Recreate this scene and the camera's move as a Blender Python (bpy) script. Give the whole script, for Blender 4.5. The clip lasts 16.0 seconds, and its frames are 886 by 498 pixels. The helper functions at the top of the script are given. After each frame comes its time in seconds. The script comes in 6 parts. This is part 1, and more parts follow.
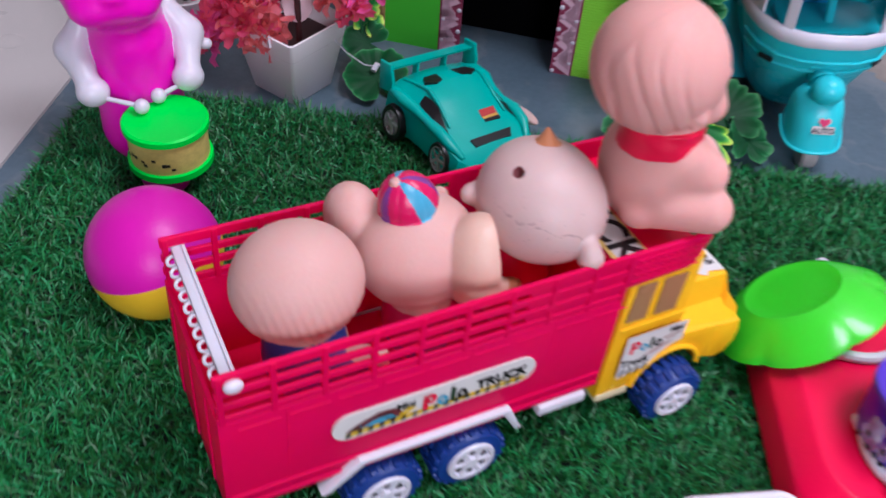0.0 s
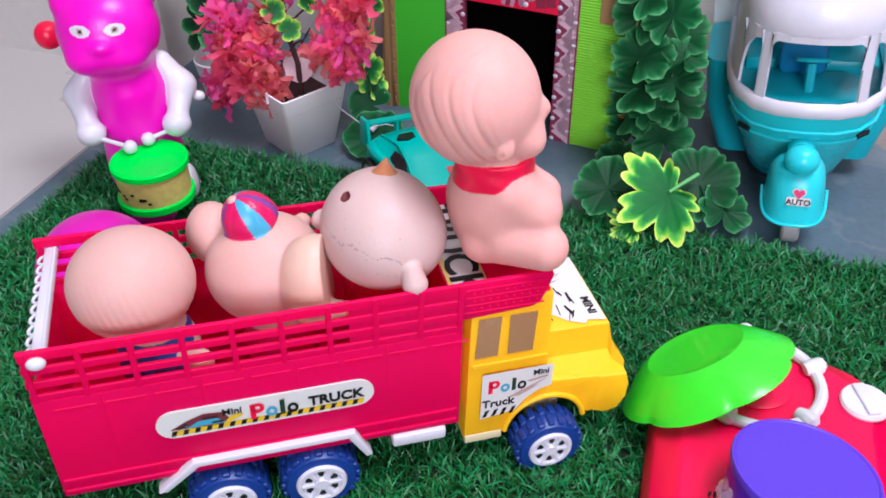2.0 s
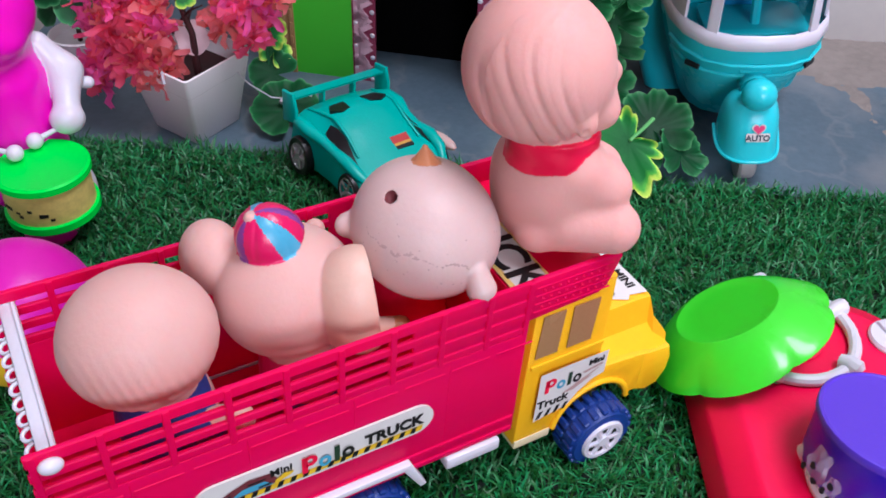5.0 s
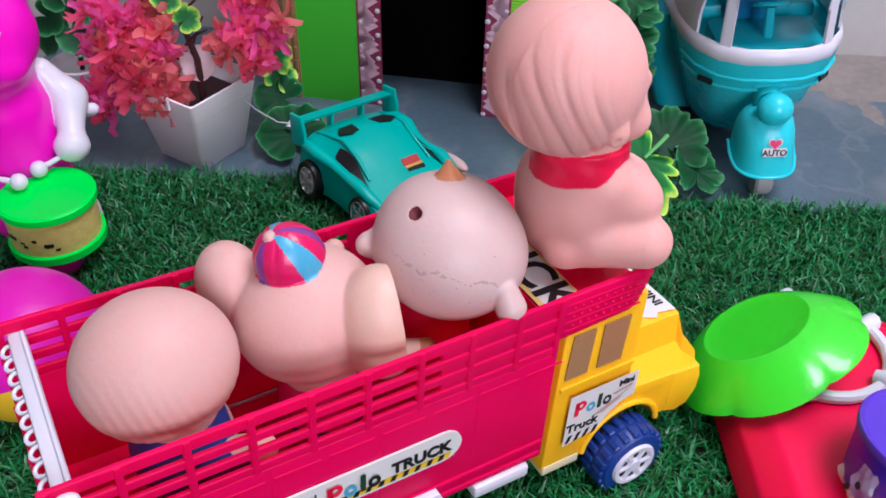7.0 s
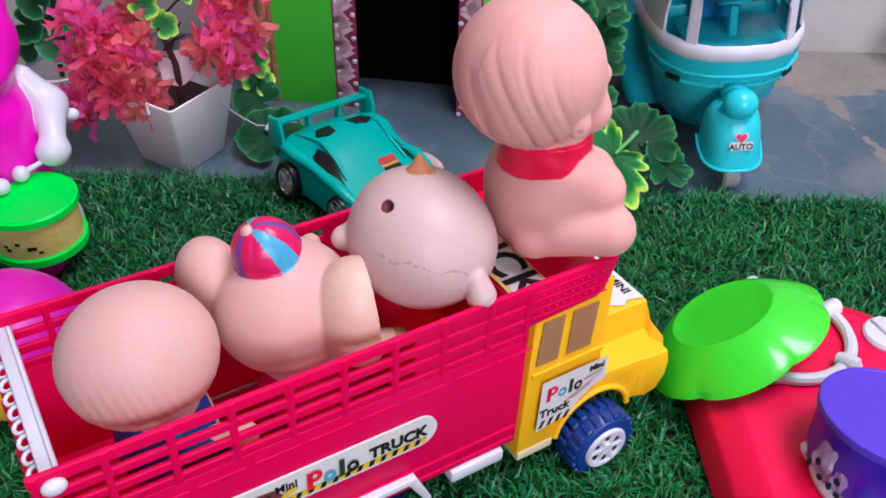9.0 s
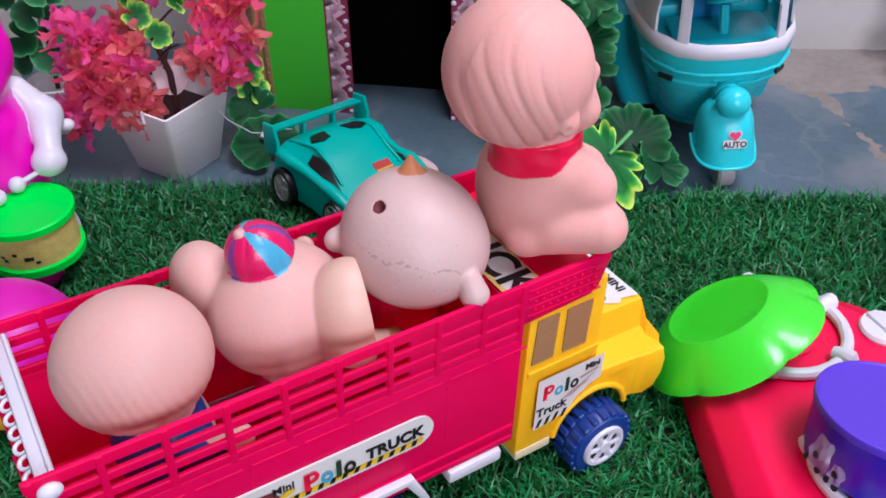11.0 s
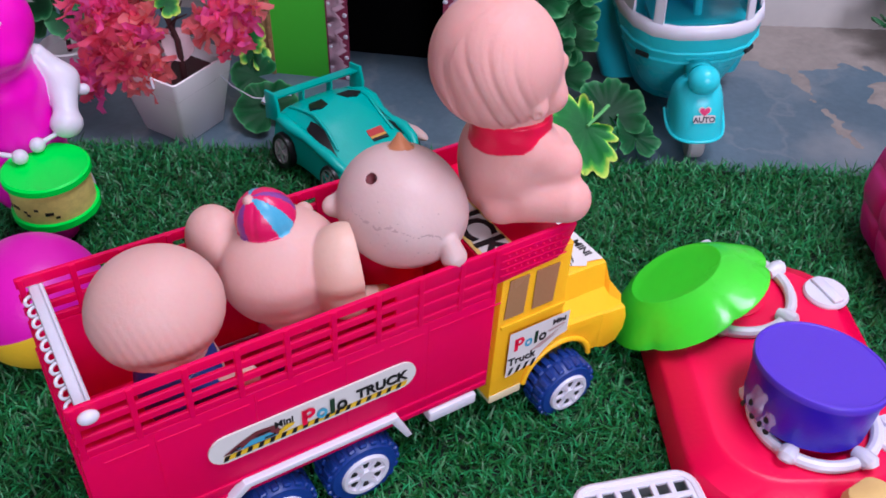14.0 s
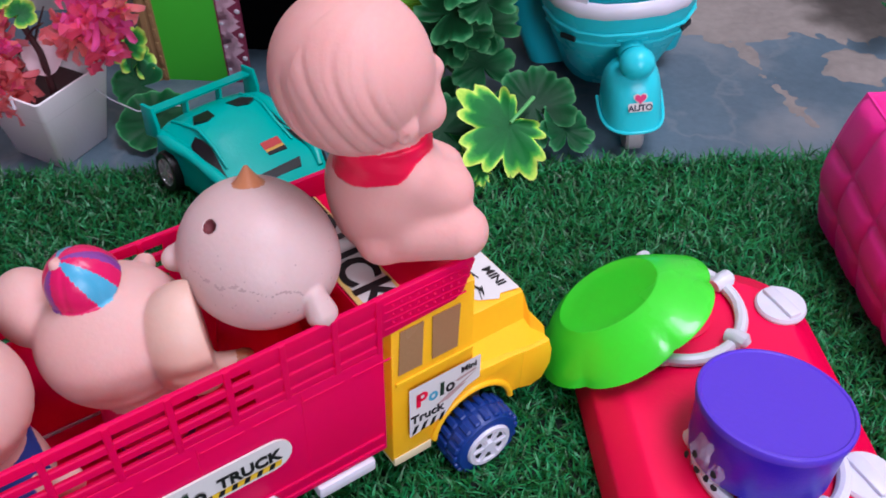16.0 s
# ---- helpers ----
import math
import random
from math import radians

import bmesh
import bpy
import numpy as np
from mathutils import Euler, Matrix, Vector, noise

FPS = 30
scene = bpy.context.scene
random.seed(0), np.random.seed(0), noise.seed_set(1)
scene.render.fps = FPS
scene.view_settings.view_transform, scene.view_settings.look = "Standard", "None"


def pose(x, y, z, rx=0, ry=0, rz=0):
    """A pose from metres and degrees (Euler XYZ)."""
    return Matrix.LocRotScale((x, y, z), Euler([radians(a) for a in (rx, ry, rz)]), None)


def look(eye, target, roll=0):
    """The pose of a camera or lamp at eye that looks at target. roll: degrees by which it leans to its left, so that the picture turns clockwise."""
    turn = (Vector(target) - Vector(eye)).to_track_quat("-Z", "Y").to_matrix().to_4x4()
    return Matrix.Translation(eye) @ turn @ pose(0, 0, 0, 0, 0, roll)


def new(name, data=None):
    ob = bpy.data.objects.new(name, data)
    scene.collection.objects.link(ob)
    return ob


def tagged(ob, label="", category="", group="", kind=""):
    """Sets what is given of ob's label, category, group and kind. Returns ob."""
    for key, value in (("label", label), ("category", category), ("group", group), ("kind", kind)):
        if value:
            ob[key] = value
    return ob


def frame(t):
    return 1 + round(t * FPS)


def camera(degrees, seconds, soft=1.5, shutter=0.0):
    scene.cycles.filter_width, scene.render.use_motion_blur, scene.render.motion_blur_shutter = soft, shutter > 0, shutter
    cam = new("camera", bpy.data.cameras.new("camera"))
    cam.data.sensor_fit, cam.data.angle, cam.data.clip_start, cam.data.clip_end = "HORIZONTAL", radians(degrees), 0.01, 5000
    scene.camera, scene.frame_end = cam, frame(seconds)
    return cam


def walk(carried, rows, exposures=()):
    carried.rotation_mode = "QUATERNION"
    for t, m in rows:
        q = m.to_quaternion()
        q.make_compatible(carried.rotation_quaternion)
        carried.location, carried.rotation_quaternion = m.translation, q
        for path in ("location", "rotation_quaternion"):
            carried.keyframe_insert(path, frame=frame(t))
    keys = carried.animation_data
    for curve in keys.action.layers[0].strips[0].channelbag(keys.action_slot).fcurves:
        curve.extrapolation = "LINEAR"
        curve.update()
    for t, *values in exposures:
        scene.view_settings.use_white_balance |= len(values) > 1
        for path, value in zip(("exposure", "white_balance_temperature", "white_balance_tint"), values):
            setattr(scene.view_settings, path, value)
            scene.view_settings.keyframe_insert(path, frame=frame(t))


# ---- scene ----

LENS = 52.2
cam = camera(LENS, 16.0, soft=1.7, shutter=0.4)
PATH = [
    (0, (-0.0296, -0.2481, 0.4592), (0.3281, 0.3834, -0.2288), 5.15),
    (0.5, (-0.0084, -0.3546, 0.5162), (0.3096, 0.3178, -0.1521), 3.68),
    (1, (0.0618, -0.3516, 0.4892), (0.3112, 0.3784, -0.1471), 0.62),
    (1.5, (0.0990, -0.3635, 0.4596), (0.2973, 0.4041, -0.1499), -1.09),
    (2, (0.1253, -0.3497, 0.4486), (0.3218, 0.4166, -0.1630), -0.86),
    (2.5, (0.1290, -0.2992, 0.4293), (0.3228, 0.4403, -0.2153), -1.90),
    (3, (0.0922, -0.2839, 0.4310), (0.3231, 0.4272, -0.2331), -1.91),
    (3.5, (0.0438, -0.2473, 0.4353), (0.3273, 0.4272, -0.2464), 0.85),
    (3.7, (0.0512, -0.2475, 0.4393), (0.3691, 0.4089, -0.2448), 1.74),
    (5.8, (0.0263, -0.2255, 0.4126), (0.4191, 0.4344, -0.2278), 2.06),
    (6, (0.0275, -0.2230, 0.4112), (0.4208, 0.4392, -0.2266), 1.90),
    (6.5, (0.0260, -0.2254, 0.4100), (0.4221, 0.4397, -0.2231), 1.66),
    (7, (0.0274, -0.2249, 0.4094), (0.4267, 0.4411, -0.2207), 1.44),
    (7.5, (0.0259, -0.2289, 0.4100), (0.4278, 0.4373, -0.2182), 1.25),
    (8, (0.0245, -0.2334, 0.4120), (0.4305, 0.4315, -0.2151), 1.17),
    (8.5, (0.0238, -0.2364, 0.4157), (0.4351, 0.4257, -0.2107), 1.22),
    (9, (0.0243, -0.2413, 0.4143), (0.4397, 0.4189, -0.2114), 1.15),
    (11.5, (0.0276, -0.2465, 0.4111), (0.4441, 0.4200, -0.2072), -0.17),
    (12, (0.0384, -0.2462, 0.4051), (0.4548, 0.4174, -0.2163), -0.10),
    (12.5, (0.0494, -0.2356, 0.3948), (0.4723, 0.4156, -0.2354), 1.04),
    (13, (-0.0170, -0.2985, 0.5015), (0.4207, 0.3352, -0.1363), 2.90),
    (13.5, (0.0032, -0.2935, 0.4625), (0.4258, 0.3408, -0.1849), 2.23),
    (14, (0.0091, -0.2830, 0.4521), (0.4154, 0.3519, -0.2050), 1.50),
    (14.5, (0.0117, -0.2809, 0.4478), (0.4071, 0.3560, -0.2141), 0.94),
    (15, (0.0142, -0.2759, 0.4490), (0.4057, 0.3598, -0.2163), 0.29),
    (15.5, (0.0835, -0.2522, 0.4207), (0.4769, 0.3758, -0.2508), -0.51),
    (16, (0.0946, -0.2392, 0.4210), (0.5121, 0.3682, -0.2549), -0.82),
]

walk(cam, [(t, look(eye, target, roll)) for t, eye, target, roll in PATH], [(0.0, 0.37, 5800, 13), (1.0, 0.38, 5850, 13), (1.5, 0.7, 5850, 10), (2.4, 0.71, 5850, 9), (3.4, 0.5, 5850, 12), (7.0, 0.51, 5800, 11), (12.3, 0.48, 5800, 12), (13.0, 0.4, 5750, 14), (14.2, 0.38, 5700, 18), (16.0, 0.38, 5750, 15)])

# ---- light ----
world = bpy.data.worlds.new("room_air")
scene.world = world
world.use_nodes = True
world.node_tree.nodes["Background"].inputs[0].default_value = (0.75, 0.85, 1.0, 1)
world.node_tree.nodes["Background"].inputs[1].default_value = 0.35
scene.view_settings.exposure = 0.0

ROOM = pose(0, 0, 0, 0, 0, -33.7)      # the room's axes: u along the back wall, v towards it
RIGHT, FRONT, HIGH = 1.8, -2.6, 2.4    # the far walls and the ceiling, in the room's axes
BACK, JOG, LEFT = 0.69, 0.545, -1.3
FLOOR = -0.010


def area_lamp(name, m, sx, sy, power, colour):
    data = bpy.data.lights.new(name, "AREA")
    data.shape, data.size, data.size_y, data.energy, data.color = "RECTANGLE", sx, sy, power, colour
    ob = new(name, data)
    ob.matrix_world = m
    return ob


# assumed main lights, sources unseen: window-sized behind and right of the camera, panel overhead
area_lamp("window_daylight", ROOM @ look((1.15, FRONT + 0.06, 1.35), (0.30, 0.3, 0.0)), 1.2, 1.2, 43.0, (1.0, 0.945, 0.985))
area_lamp("ceiling_lamp", ROOM @ look((0.95, 0.0, HIGH - 0.06), (0.95, 0.01, 0)), 0.9, 0.9, 35.0, (1.0, 0.94, 0.985))


# ---- materials ----
def lin(r, g, b):
    """Reflectance of a printed colour."""
    return tuple(0.86 * (c / 255 / 12.92 if c / 255 <= 0.04045 else ((c / 255 + 0.055) / 1.055) ** 2.4) for c in (r, g, b)) + (1.0,)


def shade(c, k):
    return tuple(min(1.0, v * k) for v in c[:3]) + (1.0,)


def surface(name, colour, rough=0.35, var=0.10, big=14.0, fine=420.0, bump=0.04, metal=0.0, scatter=0.0, clear=0.0, coat=0.0, other=None, glow=(0.004, 0.0015, 0.001), spec=0.5):
    """A plain stuff with variation at two scales, fine relief and uneven gloss."""
    m = bpy.data.materials.new(name)
    m.use_nodes = True
    nt = m.node_tree
    bsdf = nt.nodes["Principled BSDF"]
    co = nt.nodes.new("ShaderNodeTexCoord")
    n1, n2 = nt.nodes.new("ShaderNodeTexNoise"), nt.nodes.new("ShaderNodeTexNoise")
    n1.inputs["Scale"].default_value, n2.inputs["Scale"].default_value = big, fine
    n1.inputs["Detail"].default_value, n2.inputs["Detail"].default_value = 4, 2
    for n in (n1, n2):
        nt.links.new(co.outputs["Object"], n.inputs["Vector"])
    mix = nt.nodes.new("ShaderNodeMix")
    mix.data_type = "RGBA"
    mix.inputs["A"].default_value = shade(colour, 1 - var)
    mix.inputs["B"].default_value = other or shade(colour, 1 + var)
    add = nt.nodes.new("ShaderNodeMath")
    add.operation = "MULTIPLY_ADD"
    add.inputs[1].default_value, add.inputs[2].default_value = 0.35, 0.0
    nt.links.new(n2.outputs["Fac"], add.inputs[0])
    tot = nt.nodes.new("ShaderNodeMath")
    tot.operation = "MULTIPLY_ADD"
    tot.inputs[1].default_value = 0.75
    nt.links.new(n1.outputs["Fac"], tot.inputs[0])
    nt.links.new(add.outputs[0], tot.inputs[2])
    nt.links.new(tot.outputs[0], mix.inputs["Factor"])
    nt.links.new(mix.outputs["Result"], bsdf.inputs["Base Color"])
    gloss = nt.nodes.new("ShaderNodeMath")
    gloss.operation = "MULTIPLY_ADD"
    gloss.inputs[1].default_value, gloss.inputs[2].default_value = 0.16, rough - 0.08
    nt.links.new(n1.outputs["Fac"], gloss.inputs[0])
    nt.links.new(gloss.outputs[0], bsdf.inputs["Roughness"])
    if bump:
        b = nt.nodes.new("ShaderNodeBump")
        b.inputs["Strength"].default_value, b.inputs["Distance"].default_value = min(1.0, bump * 6), 0.0006
        nt.links.new(n2.outputs["Fac"], b.inputs["Height"])
        nt.links.new(b.outputs[0], bsdf.inputs["Normal"])
    bsdf.inputs["Metallic"].default_value = metal
    if scatter:
        bsdf.inputs["Subsurface Weight"].default_value = scatter
        bsdf.inputs["Subsurface Radius"].default_value = glow
        bsdf.inputs["Subsurface Scale"].default_value = 1.0
    bsdf.inputs["Transmission Weight"].default_value = clear
    bsdf.inputs["Coat Weight"].default_value = coat
    bsdf.inputs["Specular IOR Level"].default_value = spec
    return m


def varied(m, amount=0.25):
    """Lets each object of this material differ a little in brightness."""
    nt = m.node_tree
    bsdf = nt.nodes["Principled BSDF"]
    link = bsdf.inputs["Base Color"].links[0]
    src = link.from_socket
    info, hsv, mad = nt.nodes.new("ShaderNodeObjectInfo"), nt.nodes.new("ShaderNodeHueSaturation"), nt.nodes.new("ShaderNodeMath")
    mad.operation = "MULTIPLY_ADD"
    mad.inputs[1].default_value, mad.inputs[2].default_value = amount * 2, 1 - amount
    nt.links.new(info.outputs["Random"], mad.inputs[0])
    nt.links.new(mad.outputs[0], hsv.inputs["Value"])
    nt.links.new(src, hsv.inputs["Color"])
    nt.links.new(hsv.outputs[0], bsdf.inputs["Base Color"])
    return m


def islands(m, amount=0.4, hue=0.03):
    """Lets each blade or petal of one mesh differ."""
    nt = m.node_tree
    bsdf = nt.nodes["Principled BSDF"]
    src = bsdf.inputs["Base Color"].links[0].from_socket
    geo, hsv = nt.nodes.new("ShaderNodeNewGeometry"), nt.nodes.new("ShaderNodeHueSaturation")
    for name, k, base in (("Value", amount * 2, 1 - amount), ("Hue", hue * 2, 0.5 - hue)):
        mad = nt.nodes.new("ShaderNodeMath")
        mad.operation = "MULTIPLY_ADD"
        mad.inputs[1].default_value, mad.inputs[2].default_value = k, base
        nt.links.new(geo.outputs["Random Per Island"], mad.inputs[0])
        nt.links.new(mad.outputs[0], hsv.inputs[name])
    nt.links.new(src, hsv.inputs["Color"])
    nt.links.new(hsv.outputs[0], bsdf.inputs["Base Color"])
    return m


def glass(name, tint, rough=0.05, solid=0.25):
    m = bpy.data.materials.new(name)
    m.use_nodes = True
    nt = m.node_tree
    bsdf, out = nt.nodes["Principled BSDF"], nt.nodes["Material Output"]
    bsdf.inputs["Base Color"].default_value = tint
    bsdf.inputs["Roughness"].default_value = rough
    see, mix = nt.nodes.new("ShaderNodeBsdfTransparent"), nt.nodes.new("ShaderNodeMixShader")
    mix.inputs[0].default_value = solid
    nt.links.new(see.outputs[0], mix.inputs[1])
    nt.links.new(bsdf.outputs[0], mix.inputs[2])
    nt.links.new(mix.outputs[0], out.inputs["Surface"])
    return m


RED = surface("crimson_plastic", (0.97, 0.0, 0.155, 1), 0.40, 0.05, scatter=0.2, glow=(0.010, 0.001, 0.002), spec=0.25)
RED_SOLID = surface("thick_crimson_plastic", (1.0, 0.0, 0.075, 1), 0.34, 0.05, spec=0.3)
YELLOW = surface("yellow_plastic", (1.0, 0.50, 0.006, 1), 0.36, 0.04, scatter=0.25, glow=(0.004, 0.003, 0.001), spec=0.4)
CREAM = surface("cream_plastic", lin(240, 222, 180), 0.4, 0.06)
WHITE = surface("white_plastic", lin(226, 222, 234), 0.36, 0.05, scatter=0.1)
NAVY = surface("navy_rubber", lin(24, 58, 138), 0.42, 0.14, bump=0.05)
BLACK = surface("black_plastic", lin(22, 20, 24), 0.4, 0.2)
INK = surface("black_ink", lin(20, 16, 20), 0.5, 0.1, bump=0)
PAPER = surface("sticker_paper", lin(232, 228, 226), 0.35, 0.04, bump=0.01)
TAN_GLASS = surface("smoked_cab_window", lin(172, 130, 90), 0.25, 0.1)
SKIN = surface("peach_vinyl", lin(226, 178, 170), 0.54, 0.06, big=22, scatter=0.5, spec=0.35)
SKIN_PINK = surface("pink_vinyl", lin(238, 176, 168), 0.54, 0.06, big=22, scatter=0.5, spec=0.35)
SKIN_PALE = surface("pale_grubby_vinyl", lin(220, 188, 184), 0.48, 0.07, big=30, scatter=0.35, spec=0.4)
EAR_BEIGE = surface("beige_vinyl", lin(232, 190, 172), 0.45, 0.07, big=30, scatter=0.25)
SCARF = surface("red_paint", (0.80, 0.004, 0.055, 1), 0.32, 0.08, spec=0.4)
CAP_RED = surface("worn_crimson_paint", (0.62, 0.006, 0.10, 1), 0.3, 0.16, big=60, spec=0.45)
CAP_MAUVE = surface("worn_mauve_paint", lin(136, 62, 150), 0.32, 0.2, big=60)
BLUE_PAINT = surface("blue_paint", lin(36, 70, 150), 0.35, 0.12)
SKY_PAINT = surface("sky_blue_paint", lin(80, 170, 205), 0.35, 0.15)
ORANGE = surface("orange_paint", lin(200, 126, 84), 0.3, 0.12)
GRIME = surface("dark_grime", lin(192, 160, 157), 0.6, 0.3)
MAGENTA = surface("magenta_plastic", (0.84, 0.002, 0.50, 1), 0.3, 0.05, scatter=0.2, spec=0.45)
PINK_BOX = surface("deep_pink_plastic", (1.0, 0.008, 0.30, 1), 0.44, 0.08, scatter=0.15, spec=0.6)
BALL_PINK = surface("pink_ball_vinyl", lin(224, 22, 178), 0.36, 0.08, spec=0.35)
BALL_YELLOW = surface("yellow_ball_vinyl", lin(245, 200, 40), 0.36, 0.08)
NEON = surface("neon_green_plastic", (0.0, 0.80, 0.06, 1), 0.4, 0.05, scatter=0.2, spec=0.3)
LEMON = surface("foil_label", lin(226, 208, 120), 0.4, 0.3, big=160)
TEAL_CAR = surface("teal_plastic", (0.004, 0.45, 0.385, 1), 0.36, 0.07, scatter=0.15, spec=0.4)
AQUA = surface("aqua_plastic", (0.06, 0.72, 0.80, 1), 0.28, 0.06, scatter=0.3, glow=(0.001, 0.003, 0.003), spec=0.4)
AQUA_DEEP = surface("deep_aqua_plastic", (0.02, 0.42, 0.50, 1), 0.35, 0.1)
CHROME = surface("chrome_rim", lin(215, 215, 220), 0.22, 0.05, metal=0.45, bump=0)
LIME = surface("translucent_lime_plastic", (0.09, 1.0, 0.035, 1), 0.26, 0.05, spec=0.6, coat=0.5)
PURPLE = surface("violet_plastic", lin(92, 56, 208), 0.42, 0.05, scatter=0.1)
DEEP_VIOLET = surface("deep_violet_plastic", lin(44, 14, 198), 0.38, 0.06, scatter=0.25, glow=(0.001, 0.001, 0.005))
PRINT_FILM = glass("printed_film", (0.72, 0.60, 0.68, 1), 0.25, 0.32)
FILM = glass("clear_wrapping_film", (0.9, 0.9, 0.95, 1), 0.12, 0.02)
CLEAR = glass("clear_plastic_sheet", (0.88, 0.95, 0.96, 1), 0.16, 0.68)
CARD_GREEN = surface("green_card", (0.06, 0.52, 0.02, 1), 0.7, 0.08, fine=900)
CARD_LIME = surface("lime_corrugated_card", (0.24, 0.64, 0.03, 1), 0.7, 0.1)
CARD_BROWN = surface("raw_cardboard", lin(168, 128, 84), 0.85, 0.15, fine=700)
# near-black that stands in for the shade inside the toy house
SHADE_BLACK = surface("doorway_shade_black", lin(3, 3, 4), 0.95, 0.3, spec=0.05)
MAROON = surface("maroon_paint", lin(150, 34, 70), 0.6, 0.2, big=60)
ROSE = surface("dusky_rose_paint", lin(142, 50, 82), 0.6, 0.35, big=90, fine=500)
PALE_STROKE = surface("pale_pink_paint", lin(228, 186, 204), 0.6, 0.2, big=120, fine=600)
MAUVE = surface("mauve_paint", lin(210, 150, 180), 0.6, 0.15, big=60)
SLATE = surface("grey_slate_floor", lin(58, 86, 104), 0.42, 0.3, big=9, fine=160, bump=0.06, other=lin(112, 132, 146))
MARBLE = surface("cream_floor_tile", lin(196, 190, 188), 0.3, 0.05, big=3)
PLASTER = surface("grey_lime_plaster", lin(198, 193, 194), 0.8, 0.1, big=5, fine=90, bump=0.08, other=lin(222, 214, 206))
RUBBLE = surface("crumbled_mortar", lin(144, 134, 128), 0.9, 0.35, big=30, fine=120, bump=0.15)
# darker than the seen plaster, so that the unseen walls bounce less fill light
DARK_UNSEEN = surface("darkened_unseen_plaster", lin(128, 122, 120), 0.85, 0.1, big=5, fine=90)
HOLE = surface("dark_hollow", lin(110, 44, 50), 0.7, 0.2)
WHITEWASH = surface("whitewashed_ceiling", lin(225, 222, 218), 0.85, 0.05)
BACKING = surface("dark_turf_backing", lin(3, 24, 12), 0.9, 0.4, big=40, fine=300)
BLADE = islands(surface("turf_blade", lin(31, 120, 55), 0.45, 0.35, big=20, bump=0), 0.7, 0.025)
LEAF = islands(surface("dark_green_leaf", lin(24, 92, 44), 0.4, 0.3, big=50, bump=0.05), 0.3, 0.02)
PETAL = islands(surface("red_silk_petal", (1.0, 0.13, 0.26, 1), 0.65, 0.1, big=40, scatter=0.35, spec=0.1), 0.12, 0.008)
PETAL_PINK = islands(surface("pink_silk_petal", (1.0, 0.13, 0.42, 1), 0.65, 0.1, big=40, scatter=0.35, spec=0.1), 0.12, 0.008)
PETAL_ORANGE = islands(surface("coral_silk_petal", (1.0, 0.24, 0.28, 1), 0.65, 0.1, big=40, scatter=0.35, spec=0.1), 0.12, 0.008)
PALE_PETAL = surface("pale_pink_silk", lin(226, 196, 204), 0.6, 0.12, big=60)
STEM = surface("dark_brown_stem", lin(62, 26, 30), 0.6, 0.25)
POT = surface("white_ceramic_pot", (0.88, 0.84, 0.87, 1), 0.4, 0.03)


def leaf_stuff(name, stops):
    """A leaf whose tone runs from its middle to its rim, with paler veins."""
    m = surface(name, (0.5, 0.5, 0.5, 1), 0.58, 0.2, big=60, bump=0.05, spec=0.25)
    nt = m.node_tree
    bsdf = nt.nodes["Principled BSDF"]
    rim, vein, n1, ramp = nt.nodes.new("ShaderNodeAttribute"), nt.nodes.new("ShaderNodeAttribute"), nt.nodes.new("ShaderNodeTexNoise"), nt.nodes.new("ShaderNodeValToRGB")
    rim.attribute_name, vein.attribute_name = "rim", "vein"
    co = nt.nodes.new("ShaderNodeTexCoord")
    nt.links.new(co.outputs["Object"], n1.inputs["Vector"])
    n1.inputs["Scale"].default_value, n1.inputs["Detail"].default_value = 170, 4
    a, b = nt.nodes.new("ShaderNodeMath"), nt.nodes.new("ShaderNodeMath")
    a.operation = b.operation = "MULTIPLY_ADD"
    a.inputs[1].default_value, b.inputs[1].default_value = 0.34, 0.09
    nt.links.new(n1.outputs["Fac"], a.inputs[0])
    nt.links.new(rim.outputs["Fac"], a.inputs[2])
    nt.links.new(vein.outputs["Fac"], b.inputs[0])
    nt.links.new(a.outputs[0], b.inputs[2])
    less = nt.nodes.new("ShaderNodeMath")
    less.operation = "SUBTRACT"
    less.inputs[1].default_value = 0.17
    nt.links.new(b.outputs[0], less.inputs[0])
    nt.links.new(less.outputs[0], ramp.inputs[0])
    while len(ramp.color_ramp.elements) < len(stops):
        ramp.color_ramp.elements.new(0.5)
    for e, (pos, colour) in zip(ramp.color_ramp.elements, stops):
        e.position, e.color = pos, colour
    nt.links.new(ramp.outputs[0], bsdf.inputs["Base Color"])
    return varied(m, 0.2)


VARIEGATED = leaf_stuff("yellow_edged_leaf", ((0.0, lin(18, 92, 42)), (0.58, lin(30, 118, 50)), (0.76, lin(84, 178, 66)), (0.92, lin(196, 232, 88)), (1.0, lin(222, 240, 120))))
MINTED = leaf_stuff("mint_edged_leaf", ((0.0, lin(10, 66, 34)), (0.55, lin(18, 92, 46)), (0.78, lin(40, 122, 70)), (1.0, lin(96, 164, 106))))


def thin(m, colour, amount):
    """Lets thin plastic pass part of the light through."""
    nt = m.node_tree
    bsdf, out = nt.nodes["Principled BSDF"], nt.nodes["Material Output"]
    glow, mix = nt.nodes.new("ShaderNodeBsdfTranslucent"), nt.nodes.new("ShaderNodeMixShader")
    glow.inputs["Color"].default_value = colour
    mix.inputs[0].default_value = amount
    nt.links.new(bsdf.outputs[0], mix.inputs[1])
    nt.links.new(glow.outputs[0], mix.inputs[2])
    nt.links.new(mix.outputs[0], out.inputs["Surface"])
    return m


